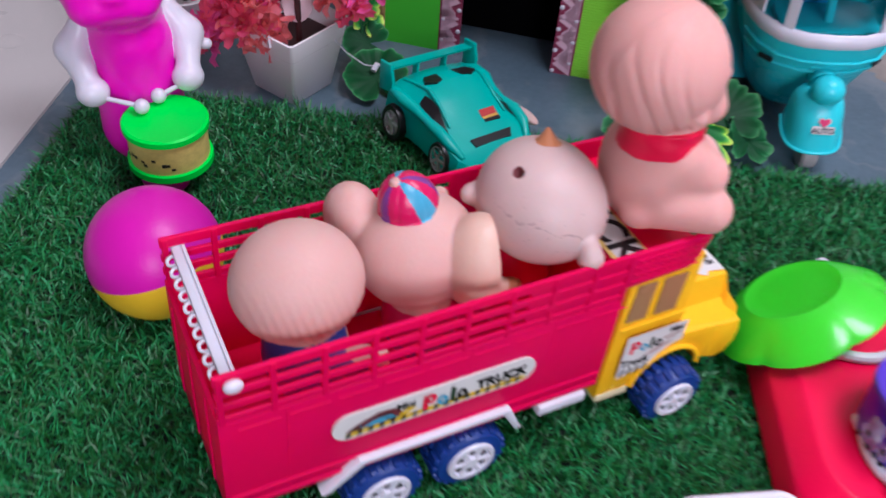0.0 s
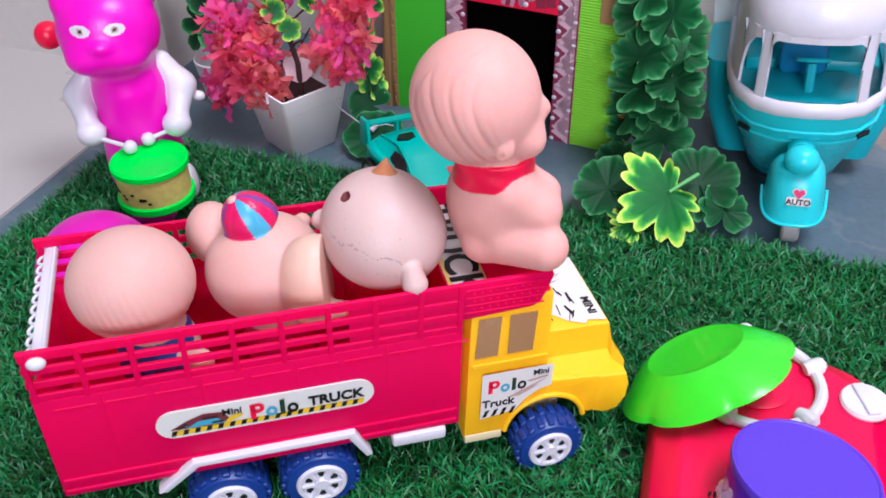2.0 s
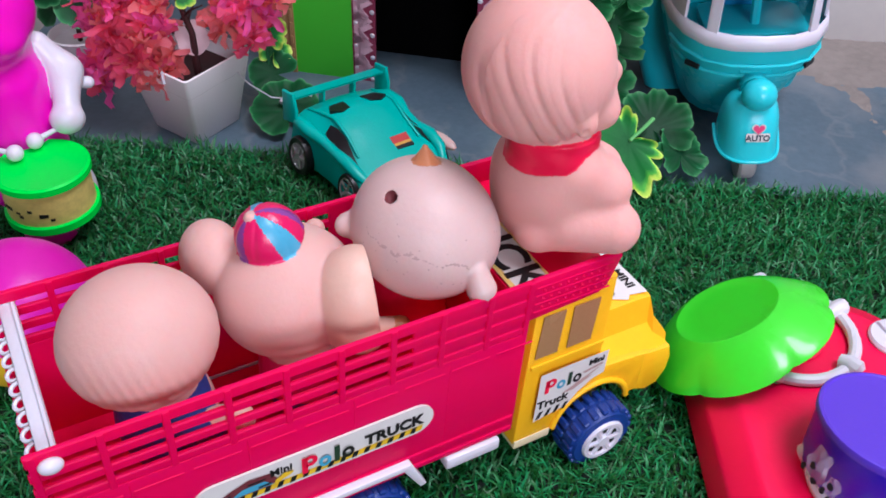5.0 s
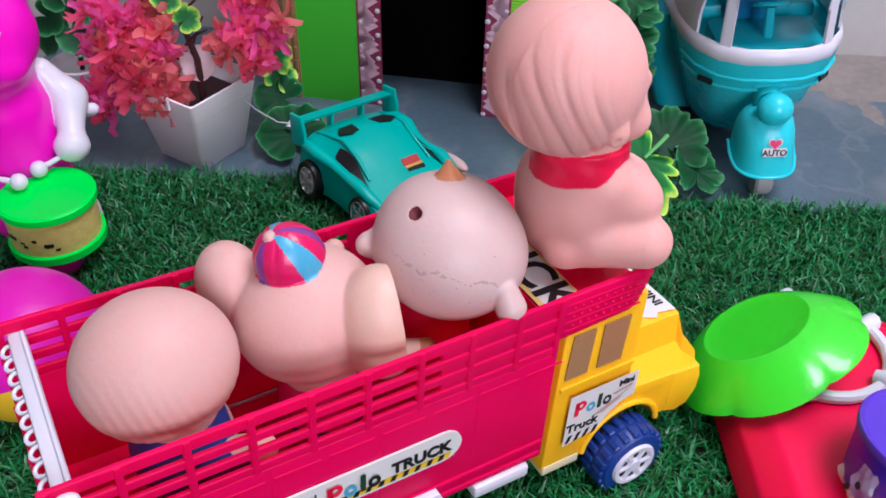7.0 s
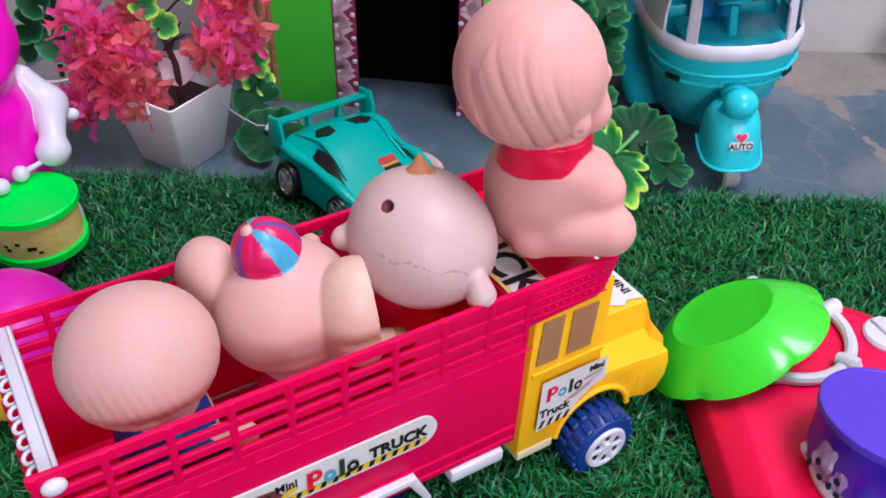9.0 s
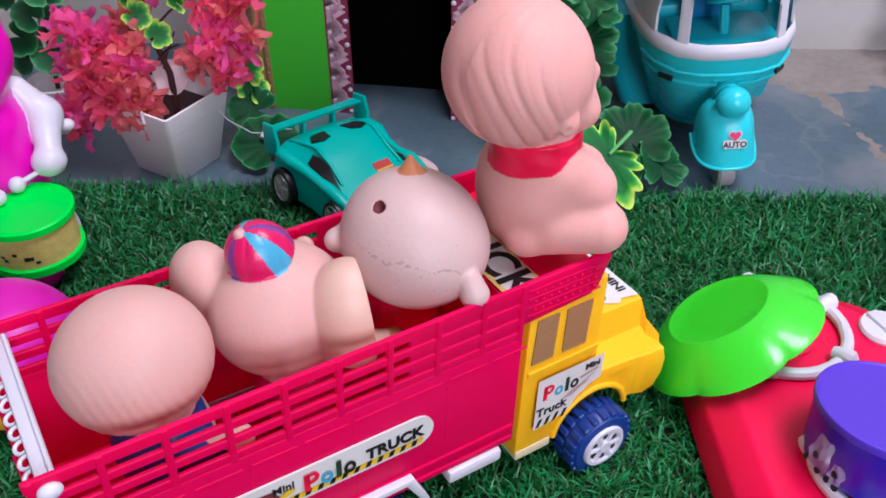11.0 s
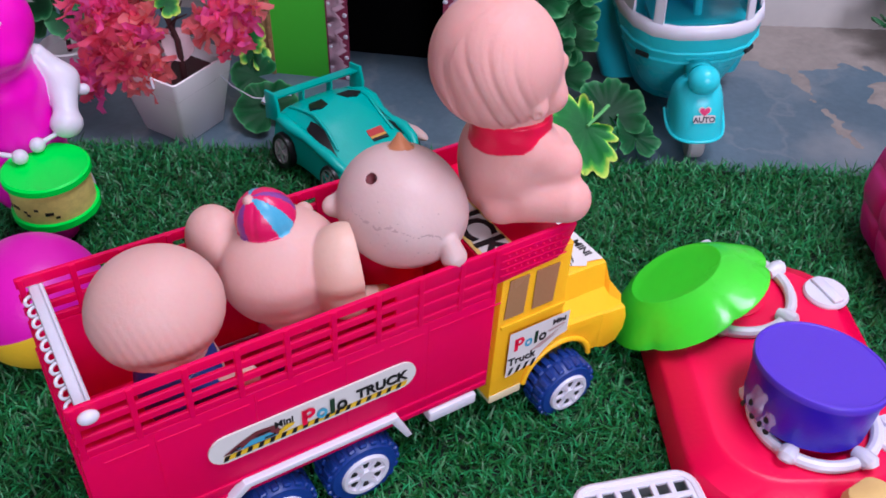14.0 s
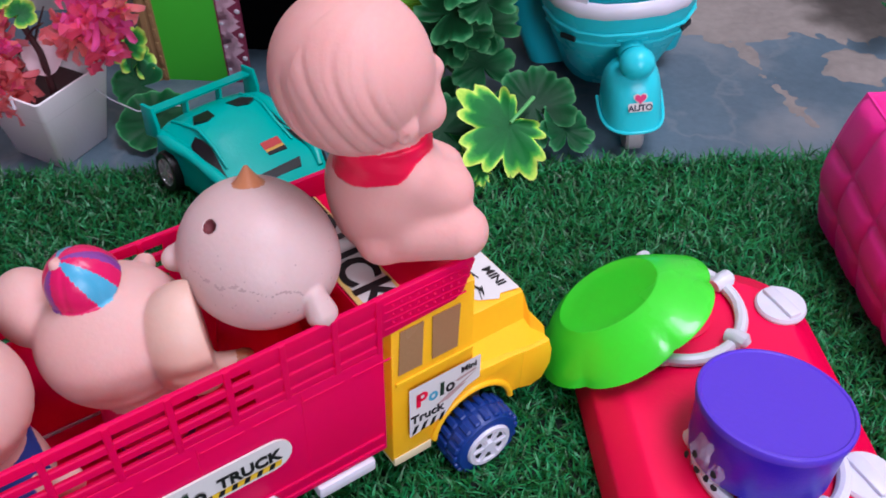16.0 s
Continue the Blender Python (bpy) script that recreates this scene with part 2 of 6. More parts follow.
def cracked(m, pale):
    """Adds hairline cracks and pale scuffs to a floor."""
    nt = m.node_tree
    bsdf = nt.nodes["Principled BSDF"]
    src = bsdf.inputs["Base Color"].links[0].from_socket
    co = nt.nodes.new("ShaderNodeTexCoord")
    warp, cell, patch = nt.nodes.new("ShaderNodeTexNoise"), nt.nodes.new("ShaderNodeTexVoronoi"), nt.nodes.new("ShaderNodeTexNoise")
    warp.inputs["Scale"].default_value, warp.inputs["Detail"].default_value = 14, 5
    patch.inputs["Scale"].default_value, patch.inputs["Detail"].default_value = 7, 6
    cell.feature = "DISTANCE_TO_EDGE"
    cell.inputs["Scale"].default_value = 5.5
    vec = nt.nodes.new("ShaderNodeVectorMath")
    vec.operation = "MULTIPLY_ADD"
    vec.inputs[1].default_value = (0.12, 0.12, 0.12)
    nt.links.new(co.outputs["Object"], warp.inputs["Vector"])
    nt.links.new(co.outputs["Object"], patch.inputs["Vector"])
    nt.links.new(warp.outputs["Color"], vec.inputs[0])
    nt.links.new(co.outputs["Object"], vec.inputs[2])
    nt.links.new(vec.outputs[0], cell.inputs["Vector"])
    line, spots = nt.nodes.new("ShaderNodeMapRange"), nt.nodes.new("ShaderNodeMapRange")
    line.inputs[1].default_value, line.inputs[2].default_value, line.inputs[3].default_value, line.inputs[4].default_value = 0.0, 0.026, 0.22, 0.0
    spots.inputs[1].default_value, spots.inputs[2].default_value, spots.inputs[3].default_value, spots.inputs[4].default_value = 0.56, 0.72, 0.0, 0.55
    nt.links.new(cell.outputs["Distance"], line.inputs[0])
    nt.links.new(patch.outputs["Fac"], spots.inputs[0])
    most = nt.nodes.new("ShaderNodeMath")
    most.operation = "MAXIMUM"
    nt.links.new(line.outputs[0], most.inputs[0])
    nt.links.new(spots.outputs[0], most.inputs[1])
    mix = nt.nodes.new("ShaderNodeMix")
    mix.data_type = "RGBA"
    mix.inputs["B"].default_value = pale
    nt.links.new(most.outputs[0], mix.inputs["Factor"])
    nt.links.new(src, mix.inputs["A"])
    nt.links.new(mix.outputs["Result"], bsdf.inputs["Base Color"])


cracked(SLATE, lin(158, 156, 156))
thin(LIME, (0.42, 1.0, 0.12, 1), 0.4)
thin(RED, (1.0, 0.0, 0.14, 1), 0.5)
thin(RED_SOLID, (1.0, 0.0, 0.06, 1), 0.12)
thin(AQUA, (0.08, 0.8, 0.85, 1), 0.2)
for petal_stuff, tone in ((PETAL, (1.0, 0.16, 0.30, 1)), (PETAL_PINK, (1.0, 0.16, 0.52, 1)), (PETAL_ORANGE, (1.0, 0.34, 0.30, 1))):
    thin(petal_stuff, tone, 0.5)
GREYISH = surface("grey_resin_wheel", lin(170, 170, 172), 0.5, 0.1)


# ---- mesh helpers ----
def finish(bm, name, mats, parent=None, label="", angle=35.0, flat=False):
    bmesh.ops.recalc_face_normals(bm, faces=bm.faces)
    limit = radians(angle)
    for f in bm.faces:
        f.smooth = not flat
    for e in bm.edges:
        e.smooth = len(e.link_faces) == 2 and e.calc_face_angle(0) < limit
    me = bpy.data.meshes.new(name)
    bm.to_mesh(me)
    bm.free()
    for m in mats if isinstance(mats, (list, tuple)) else (mats,):
        me.materials.append(m)
    ob = new(name, me)
    ob.parent = parent
    if label:
        ob["label"] = label
    return ob


def part(name, bm, material, parent, label="", angle=35.0):
    return finish(bm, name, material, parent, label, angle)


def thing(name, label, category, m=None, group="", kind=""):
    ob = new(name)
    ob.empty_display_size = 0.02
    if m is not None:
        ob.matrix_world = m
    return tagged(ob, label, category, group, kind)


def solid(name, bm, material, label, category, m=None, group="", kind="", angle=35.0):
    ob = finish(bm, name, material, None, "", angle)
    if m is not None:
        ob.matrix_world = m
    return tagged(ob, label, category, group, kind)


def box(bm, x0, x1, y0, y1, z0, z1, bevel=0.0, seg=2, m=None):
    vs = bmesh.ops.create_cube(bm, size=1.0)["verts"]
    for v in vs:
        v.co = Vector((x0 + (v.co.x + 0.5) * (x1 - x0), y0 + (v.co.y + 0.5) * (y1 - y0), z0 + (v.co.z + 0.5) * (z1 - z0)))
    if bevel:
        es = list({e for v in vs for e in v.link_edges})
        made = bmesh.ops.bevel(bm, geom=es, offset=bevel, segments=seg, affect="EDGES", profile=0.5)
        vs = list({v for f in made["faces"] for v in f.verts})
    if m is not None:
        seen = set(vs)
        stack = list(vs)
        while stack:
            for e in stack.pop().link_edges:
                for w in e.verts:
                    if w not in seen:
                        seen.add(w)
                        stack.append(w)
        for v in seen:
            v.co = m @ v.co
    return bm


def prism(bm, outline, a, b, axis="y", bevel=0.0):
    """A flat outline of (p, q) drawn out from a to b along the axis: (p, q) are x, z for y, and x, y for z."""
    def at(p, q, h):
        return (p, h, q) if axis == "y" else (p, q, h) if axis == "z" else (h, p, q)
    lo, hi = [bm.verts.new(at(p, q, a)) for p, q in outline], [bm.verts.new(at(p, q, b)) for p, q in outline]
    n = len(outline)
    faces = [bm.faces.new(lo), bm.faces.new(hi[::-1])]
    for i in range(n):
        faces.append(bm.faces.new((lo[i], hi[i], hi[(i + 1) % n], lo[(i + 1) % n])))
    if bevel:
        es = list({e for f in faces[:2] for e in f.edges})
        bmesh.ops.recalc_face_normals(bm, faces=faces)
        bmesh.ops.bevel(bm, geom=es, offset=bevel, segments=2, affect="EDGES", profile=0.5)
    return bm


def lathe(bm, profile, seg=40, m=None, wave=None):
    """Turns (r, z) about z. wave(angle, r, z) gives a factor for the radius."""
    m = m or Matrix()
    rings = []
    for r, z in profile:
        if r < 1e-6:
            rings.append([bm.verts.new(m @ Vector((0, 0, z)))])
        else:
            ring = []
            for i in range(seg):
                a = 2 * math.pi * i / seg
                k = wave(a, r, z) if wave else 1.0
                ring.append(bm.verts.new(m @ Vector((r * k * math.cos(a), r * k * math.sin(a), z))))
            rings.append(ring)
    for p, q in zip(rings, rings[1:]):
        for i in range(seg):
            j = (i + 1) % seg
            if len(p) == 1 and len(q) == 1:
                break
            if len(p) == 1:
                bm.faces.new((p[0], q[i], q[j]))
            elif len(q) == 1:
                bm.faces.new((p[i], q[0], p[j]))
            else:
                bm.faces.new((p[i], q[i], q[j], p[j]))
    return bm


def tube(bm, points, radius, seg=8, closed=False):
    """A round bar along points; radius is one number or one for each point."""
    pts = [Vector(p) for p in points]
    n = len(pts)
    rad = radius if isinstance(radius, (list, tuple)) else [radius] * n
    rings, side = [], None
    for i, p in enumerate(pts):
        a, b = pts[(i - 1) % n] if closed or i else p, pts[(i + 1) % n] if closed or i < n - 1 else p
        d = (b - a).normalized()
        if side is None:
            side = d.orthogonal().normalized()
        side = (side - d * side.dot(d)).normalized()
        up = d.cross(side)
        rings.append([bm.verts.new(p + rad[i] * (math.cos(t) * side + math.sin(t) * up)) for t in (2 * math.pi * k / seg for k in range(seg))])
    for i in range(n if closed else n - 1):
        p, q = rings[i], rings[(i + 1) % n]
        for k in range(seg):
            bm.faces.new((p[k], p[(k + 1) % seg], q[(k + 1) % seg], q[k]))
    if not closed:
        bm.faces.new(rings[0][::-1])
        bm.faces.new(rings[-1])
    return bm


def ball(bm, c, r, seg=24, m=None):
    """An egg with centre c and radii r (a number or three), turned by m."""
    rr = Vector((r, r, r)) if isinstance(r, (int, float)) else Vector(r)
    vs = bmesh.ops.create_uvsphere(bm, u_segments=seg, v_segments=max(8, seg * 2 // 3), radius=1.0)["verts"]
    for v in vs:
        p = Vector((v.co.x * rr.x, v.co.y * rr.y, v.co.z * rr.z))
        v.co = Vector(c) + (m @ p if m is not None else p)
    return bm


def ring_points(c, r, n=24, m=None, a0=0.0, a1=360.0):
    full = abs(a1 - a0) >= 360
    out = []
    for i in range(n):
        a = radians(a0 + (a1 - a0) * i / (n if full else n - 1))
        p = Vector((r * math.cos(a), r * math.sin(a), 0))
        out.append(Vector(c) + (m @ p if m is not None else p))
    return out


def sheet(bm, outline, m=None):
    """One flat face from (p, q) points, laid by m."""
    m = m or Matrix()
    bm.faces.new([bm.verts.new(m @ Vector((p, q, 0))) for p, q in outline])
    return bm


def stadium(cx, cy, w, h, n=10):
    r = h / 2
    out = []
    for s, base in ((1, -90), (-1, 90)):
        for i in range(n + 1):
            a = radians(base + 180 * i / n)
            out.append((cx + s * (w / 2 - r) + r * math.cos(a), cy + r * math.sin(a)))
    return out


def round_rect(x0, x1, y0, y1, r, n=6):
    out = []
    for cx, cy, base in ((x1 - r, y0 + r, -90), (x1 - r, y1 - r, 0), (x0 + r, y1 - r, 90), (x0 + r, y0 + r, 180)):
        for i in range(n + 1):
            a = radians(base + 90 * i / n)
            out.append((cx + r * math.cos(a), cy + r * math.sin(a)))
    return out


def words(name, text, size, material, parent, m, thick=0.0002, label="", bold=0.018):
    """Raised lettering, its foot at the origin of m, reading along x with y up."""
    cu = bpy.data.curves.new(name, "FONT")
    cu.offset = size * bold
    cu.body, cu.size, cu.extrude, cu.resolution_u, cu.align_x = text, size, thick, 3, "CENTER"
    tmp = bpy.data.objects.new(name, cu)
    scene.collection.objects.link(tmp)
    bpy.context.view_layer.update()
    me = bpy.data.meshes.new_from_object(tmp.evaluated_get(bpy.context.evaluated_depsgraph_get()))
    bpy.data.objects.remove(tmp)
    me.materials.clear()
    me.materials.append(material)
    ob = new(name, me)
    ob.parent, ob.matrix_local = parent, m
    if label:
        ob["label"] = label
    return ob


# ---- soft moulded shapes ----
def egg(P, c, r, turn=None):
    q = P - np.array(c)
    if turn is not None:
        q = q @ np.array(Euler([radians(a) for a in turn]).to_matrix())
    r = np.array(r, float) * np.ones(3)
    k0, k1 = np.linalg.norm(q / r, axis=-1), np.linalg.norm(q / r**2, axis=-1) + 1e-9
    return k0 * (k0 - 1) / k1


def rod(P, a, b, ra, rb):
    a, b = np.array(a), np.array(b)
    h = np.clip(((P - a) @ (b - a)) / ((b - a) @ (b - a)), 0, 1)
    return np.linalg.norm(P - a - h[..., None] * (b - a), axis=-1) - (ra + (rb - ra) * h)


def blend(a, b, k):
    h = np.clip(0.5 + 0.5 * (b - a) / k, 0, 1)
    return b + (a - b) * h - k * h * (1 - h)


def moulded(name, shape, lo, hi, step, mats, pick, label, category):
    """One closed mesh round the places where shape(P) < 0; pick(P) gives the material of each face."""
    lo, hi = np.array(lo), np.array(hi)
    n = np.ceil((hi - lo) / step).astype(int) + 1
    G = np.stack(np.meshgrid(*[lo[i] + step * np.arange(n[i]) for i in range(3)], indexing="ij"), -1)
    F = shape(G)
    inside = F < 0
    acc, cnt = np.zeros((*(n - 1), 3)), np.zeros(tuple(n - 1))
    for ax in range(3):
        a = [slice(None)] * 3
        b = [slice(None)] * 3
        a[ax], b[ax] = slice(0, -1), slice(1, None)
        fa, fb = F[tuple(a)], F[tuple(b)]
        cross = (fa < 0) != (fb < 0)
        t = np.where(cross, fa / np.where(cross, fa - fb, 1), 0)
        P = G[tuple(a)].copy()
        P[..., ax] += t * step
        o = [i for i in range(3) if i != ax]
        for d1 in (0, 1):
            for d2 in (0, 1):
                s = [slice(None)] * 3
                s[o[0]], s[o[1]] = slice(d1, n[o[0]] - 1 + d1), slice(d2, n[o[1]] - 1 + d2)
                s[ax] = slice(0, n[ax] - 1)
                c = cross[tuple(s)]
                acc += np.where(c[..., None], P[tuple(s)], 0)
                cnt += c
    ids = -np.ones(tuple(n - 1), int)
    used = cnt > 0
    ids[used] = np.arange(used.sum())
    verts = acc[used] / cnt[used][:, None]
    faces = []
    for ax in range(3):
        o = [i for i in range(3) if i != ax]
        a = [slice(None)] * 3
        b = [slice(None)] * 3
        a[ax], b[ax] = slice(0, -1), slice(1, None)
        for d in o:
            a[d] = b[d] = slice(1, -1)
        cross = inside[tuple(a)] != inside[tuple(b)]
        idx = np.argwhere(cross)
        idx[:, o[0]] += 1
        idx[:, o[1]] += 1
        quad = []
        for d1, d2 in ((0, 0), (1, 0), (1, 1), (0, 1)):
            j = idx.copy()
            j[:, o[0]] -= d1
            j[:, o[1]] -= d2
            quad.append(ids[j[:, 0], j[:, 1], j[:, 2]])
        faces.append(np.stack(quad, 1))
    faces = np.concatenate(faces)
    me = bpy.data.meshes.new(name)
    me.from_pydata(verts.tolist(), [], faces.tolist())
    for m in mats:
        me.materials.append(m)
    kinds = pick(verts[faces].mean(1))
    me.polygons.foreach_set("material_index", kinds.astype(np.int32))
    bm = bmesh.new()
    bm.from_mesh(me)
    bmesh.ops.recalc_face_normals(bm, faces=bm.faces)
    for f in bm.faces:
        f.smooth = True
    bm.to_mesh(me)
    bm.free()
    me.update()
    return tagged(new(name, me), label, category)


def uv(u, v, z=0.0):
    return ROOM @ Vector((u, v, z))

# ---- the room ----
def slab(name, u0, u1, v0, v1, z0, z1, material, label, category):
    bm = bmesh.new()
    box(bm, u0, u1, v0, v1, z0, z1)
    return solid(name, bm, material, label, category, ROOM, kind="structure")


slab("floor", LEFT - 0.1, RIGHT + 0.1, FRONT - 0.1, BACK + 0.1, FLOOR - 0.05, FLOOR, SLATE, "worn blue-grey slate floor with pale scuffs", "floor")
slab("floor_tile", LEFT, -0.280, -0.9, JOG, FLOOR - 0.002, FLOOR + 0.003, MARBLE, "smooth cream floor tile beside the turf", "floor tile")
slab("wall_north", -0.285, RIGHT, BACK, BACK + 0.1, FLOOR, HIGH, PLASTER, "grey plastered wall behind the toy house", "wall")
slab("wall_jog", LEFT, -0.285, JOG, BACK + 0.1, FLOOR, HIGH, PLASTER, "grey plastered wall above the cream tile", "wall")
# unseen side walls, added to close the room and kept dark for deeper shadows
slab("wall_west", LEFT - 0.1, LEFT, FRONT, BACK + 0.1, FLOOR, HIGH, DARK_UNSEEN, "unseen side wall, darkened to lower bounced light", "wall")
slab("wall_east", RIGHT, RIGHT + 0.1, FRONT, BACK + 0.1, FLOOR, HIGH, DARK_UNSEEN, "unseen side wall, darkened to lower bounced light", "wall")
slab("ceiling", LEFT - 0.1, RIGHT + 0.1, FRONT - 0.1, BACK + 0.1, HIGH, HIGH + 0.1, WHITEWASH, "whitewashed flat ceiling", "ceiling")
# unseen wall behind the camera, also darkened; its opening is assumed
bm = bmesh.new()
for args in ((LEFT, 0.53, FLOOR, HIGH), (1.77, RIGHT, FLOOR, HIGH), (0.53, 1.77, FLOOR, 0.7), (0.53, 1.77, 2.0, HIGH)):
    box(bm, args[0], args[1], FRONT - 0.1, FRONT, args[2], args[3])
solid("wall_south", bm, DARK_UNSEEN, "unseen wall with an assumed window opening, darkened to lower bounced light", "wall", ROOM, kind="structure")

# a broken strip of mortar along the foot of the back wall, with a spill along a crack in the floor
def mortar(u, v):
    """How far inside the strip a place lies."""
    rag = 0.030 * noise.noise(Vector((u * 14, v * 14, 0))) + 0.012 * noise.noise(Vector((u * 60, v * 60, 3)))
    strip = v - 0.612 + rag
    lump = 0.022 - abs(v - 0.548 - 0.1 * (u - 0.58)) - 0.45 * abs(u - 0.575) + rag
    k = (0.60 - v) / 0.14
    spill = 0.0065 - abs(u - 0.498 - 0.028 * k) + 0.30 * rag if 0.0 < k < 1.0 else -1.0
    return max(strip, lump, spill) if u > 0.44 + rag else -1.0


bm = bmesh.new()
STEP = 0.003
nodes = {}
for i in range(150):
    for j in range(82):
        u, v = 0.43 + i * STEP, BACK - j * STEP
        d = mortar(u, v)
        nodes[i, j] = (d, (u, v, FLOOR - 0.0006 + 0.0030 * min(1.0, max(0.0, d + 0.004) / 0.02) + 0.0012 * noise.noise(Vector((u * 120, v * 120, 7)))))
made = {}
for i in range(149):
    for j in range(81):
        keys = [(i, j), (i + 1, j), (i + 1, j + 1), (i, j + 1)]
        if max(nodes[k][0] for k in keys) > -0.003:
            for k in keys:
                if k not in made:
                    made[k] = bm.verts.new(nodes[k][1])
            bm.faces.new([made[k] for k in keys][::-1])
solid("mortar_strip", bm, RUBBLE, "crumbling beige mortar over the floor's edge", "mortar", ROOM, kind="stuff", angle=60)

# loose crumbs along the foot of the back wall
rng = random.Random(5)
bm = bmesh.new()
for i in range(170):
    u, v = rng.uniform(0.40, 0.95), BACK - abs(rng.gauss(0, 0.03)) - 0.002
    s = rng.uniform(0.0007, 0.0028)
    ball(bm, (u, v, FLOOR), (s * rng.uniform(0.8, 3.0), s, s * 0.25), 8)
for v in bm.verts:
    v.co += Vector((0.004, 0.004, 0.001)) * noise.noise(v.co * 160)
solid("rubble", bm, RUBBLE, "crumbled pale mortar along the wall foot", "rubble", ROOM, kind="stuff", angle=20)


def turf():
    """Backing sheet and its blades."""
    u0, u1, v0, v1 = -0.252, 0.80, -0.30, 0.412
    bm = bmesh.new()
    box(bm, u0, u1, v0, v1, FLOOR + 0.0005, FLOOR + 0.0035)
    solid("turf_mat", bm, BACKING, "dark woven backing of an artificial turf mat", "turf mat", ROOM, kind="structure")
    r = np.random.default_rng(3)
    n = 200000
    u, v = r.uniform(u0, u1, n), r.uniform(v0, v1 + 0.006, n)
    z = np.full(n, FLOOR + 0.003)
    az = r.uniform(0, 2 * np.pi, n)
    lean = np.radians(r.uniform(15, 78, n))
    L = r.uniform(0.007, 0.0150, n)
    w = r.uniform(0.00040, 0.00080, n)
    d = np.stack([np.cos(az) * np.sin(lean), np.sin(az) * np.sin(lean), np.cos(lean)], 1)
    s = np.stack([-np.sin(az), np.cos(az), 0 * az], 1)
    twist = r.uniform(-0.8, 0.8, n)[:, None]
    s = s * np.cos(twist) + np.cross(d, s) * np.sin(twist)
    base = np.stack([u, v, z], 1)
    mid = base + d * (0.55 * L)[:, None]
    bend = d * np.array([1.35, 1.35, 0.55])
    tip = mid + bend * (0.5 * L)[:, None]
    V = np.stack([base - s * w[:, None], base + s * w[:, None], mid + s * 0.9 * w[:, None], mid - s * 0.9 * w[:, None], tip], 1).reshape(-1, 3)
    rot = np.array(ROOM.to_3x3())
    V = V @ rot.T
    k = 5 * np.arange(n)
    me = bpy.data.meshes.new("grass_blades")
    me.vertices.add(5 * n)
    me.vertices.foreach_set("co", V.ravel())
    loops = np.stack([k, k + 1, k + 2, k + 3, k + 3, k + 2, k + 4], 1).ravel()
    me.loops.add(7 * n)
    me.loops.foreach_set("vertex_index", loops.astype(np.int32))
    me.polygons.add(2 * n)
    starts = np.stack([7 * np.arange(n), 7 * np.arange(n) + 4], 1).ravel()
    me.polygons.foreach_set("loop_start", starts.astype(np.int32))
    me.update(calc_edges=True)
    me.materials.append(BLADE)
    tagged(new("artificial_grass", me), "dense short green artificial grass blades of the mat", "grass", kind="stuff")


turf()


# ---- the truck ----
TRUCK = pose(0, 0, 0, 0, 1.8, 0)
truck = thing("toy_truck", "crimson and yellow plastic toy truck carrying vinyl dolls", "toy truck", TRUCK)
BODY_L, TOP, BOT, WIDE = 0.222, 0.150, 0.044, 0.0960


def truck_side(y0, y1, out):
    """One long side of the cargo bed: ribbed plate below, slotted rails above. out: -1 for the side that faces -y."""
    bm = bmesh.new()
    box(bm, 0, BODY_L, y0, y1, BOT, 0.117, 0.0008)
    face = y0 if out < 0 else y1
    o = 0.0011 * out

    def rib(x0, x1, z0, z1, d=1.0):
        a, b = sorted((face - 0.0004 * out, face + o * d))
        box(bm, x0, x1, a, b, z0, z1, 0.0003, 1)

    for z in (0.0475, 0.0560):
        rib(0.002, BODY_L - 0.002, z, z + 0.0022)
    for i in range(9):
        x = 0.008 + i * 0.0245
        rib(x + 0.001, x + 0.0215, 0.1095, 0.1106, 0.45)
        if i % 2:
            rib(x - 0.0005, x + 0.0005, BOT + 0.002, 0.116, 0.15)
    for z0, z1 in ((0.1170, 0.1215), (0.1258, 0.1305), (0.1348, 0.1395), (0.1438, TOP)):
        box(bm, 0, BODY_L, y0 + 0.0003, y1 - 0.0003, z0, z1, 0.0005, 1)
    for i in range(10):
        x = min(0.001 + i * 0.0245, BODY_L - 0.0032)
        box(bm, x, x + 0.0030, y0 - 0.0002, y1 + 0.0002, 0.116, TOP - 0.0004, 0.0004, 1)
    a, b = (y0 + 0.0012, y1) if out < 0 else (y0, y1 - 0.0012)
    box(bm, 0.160, BODY_L, a, b, 0.116, TOP - 0.001)
    prism(bm, [(BODY_L - 0.001, 0.125), (0.262, 0.1275), (0.2665, 0.131), (0.2725, 0.1475), (0.2715, TOP), (BODY_L - 0.001, TOP)], y0, y1, "y", 0.0006)
    for row in range(3):
        for i in range(9):
            ball(bm, (0.2275 + i * 0.0045, face, 0.1325 + row * 0.0052), 0.0009, 6)
    for z in (0.130, 0.1352, 0.1404, 0.1456):
        rib(BODY_L + 0.001, 0.268, z - 0.0004, z + 0.0004, 0.5)
    return bm


part("side_panel", truck_side(0.0, 0.003, -1), RED, truck, "slotted crimson side panel")
part("side_panel", truck_side(WIDE - 0.003, WIDE, 1), RED, truck, "slotted crimson side panel")
bm = bmesh.new()
box(bm, 0.001, 0.221, 0.0012, WIDE - 0.0012, 0.0535, 0.056)
part("bed_floor", bm, RED_SOLID, truck)
bm = bmesh.new()
box(bm, 0.217, 0.2205, 0.0025, WIDE - 0.0025, 0.050, 0.136, 0.0005)
part("bulkhead", bm, RED_SOLID, truck)
bm = bmesh.new()
box(bm, 0.0, 0.0025, 0.0025, WIDE - 0.0025, BOT, 0.117, 0.0005)
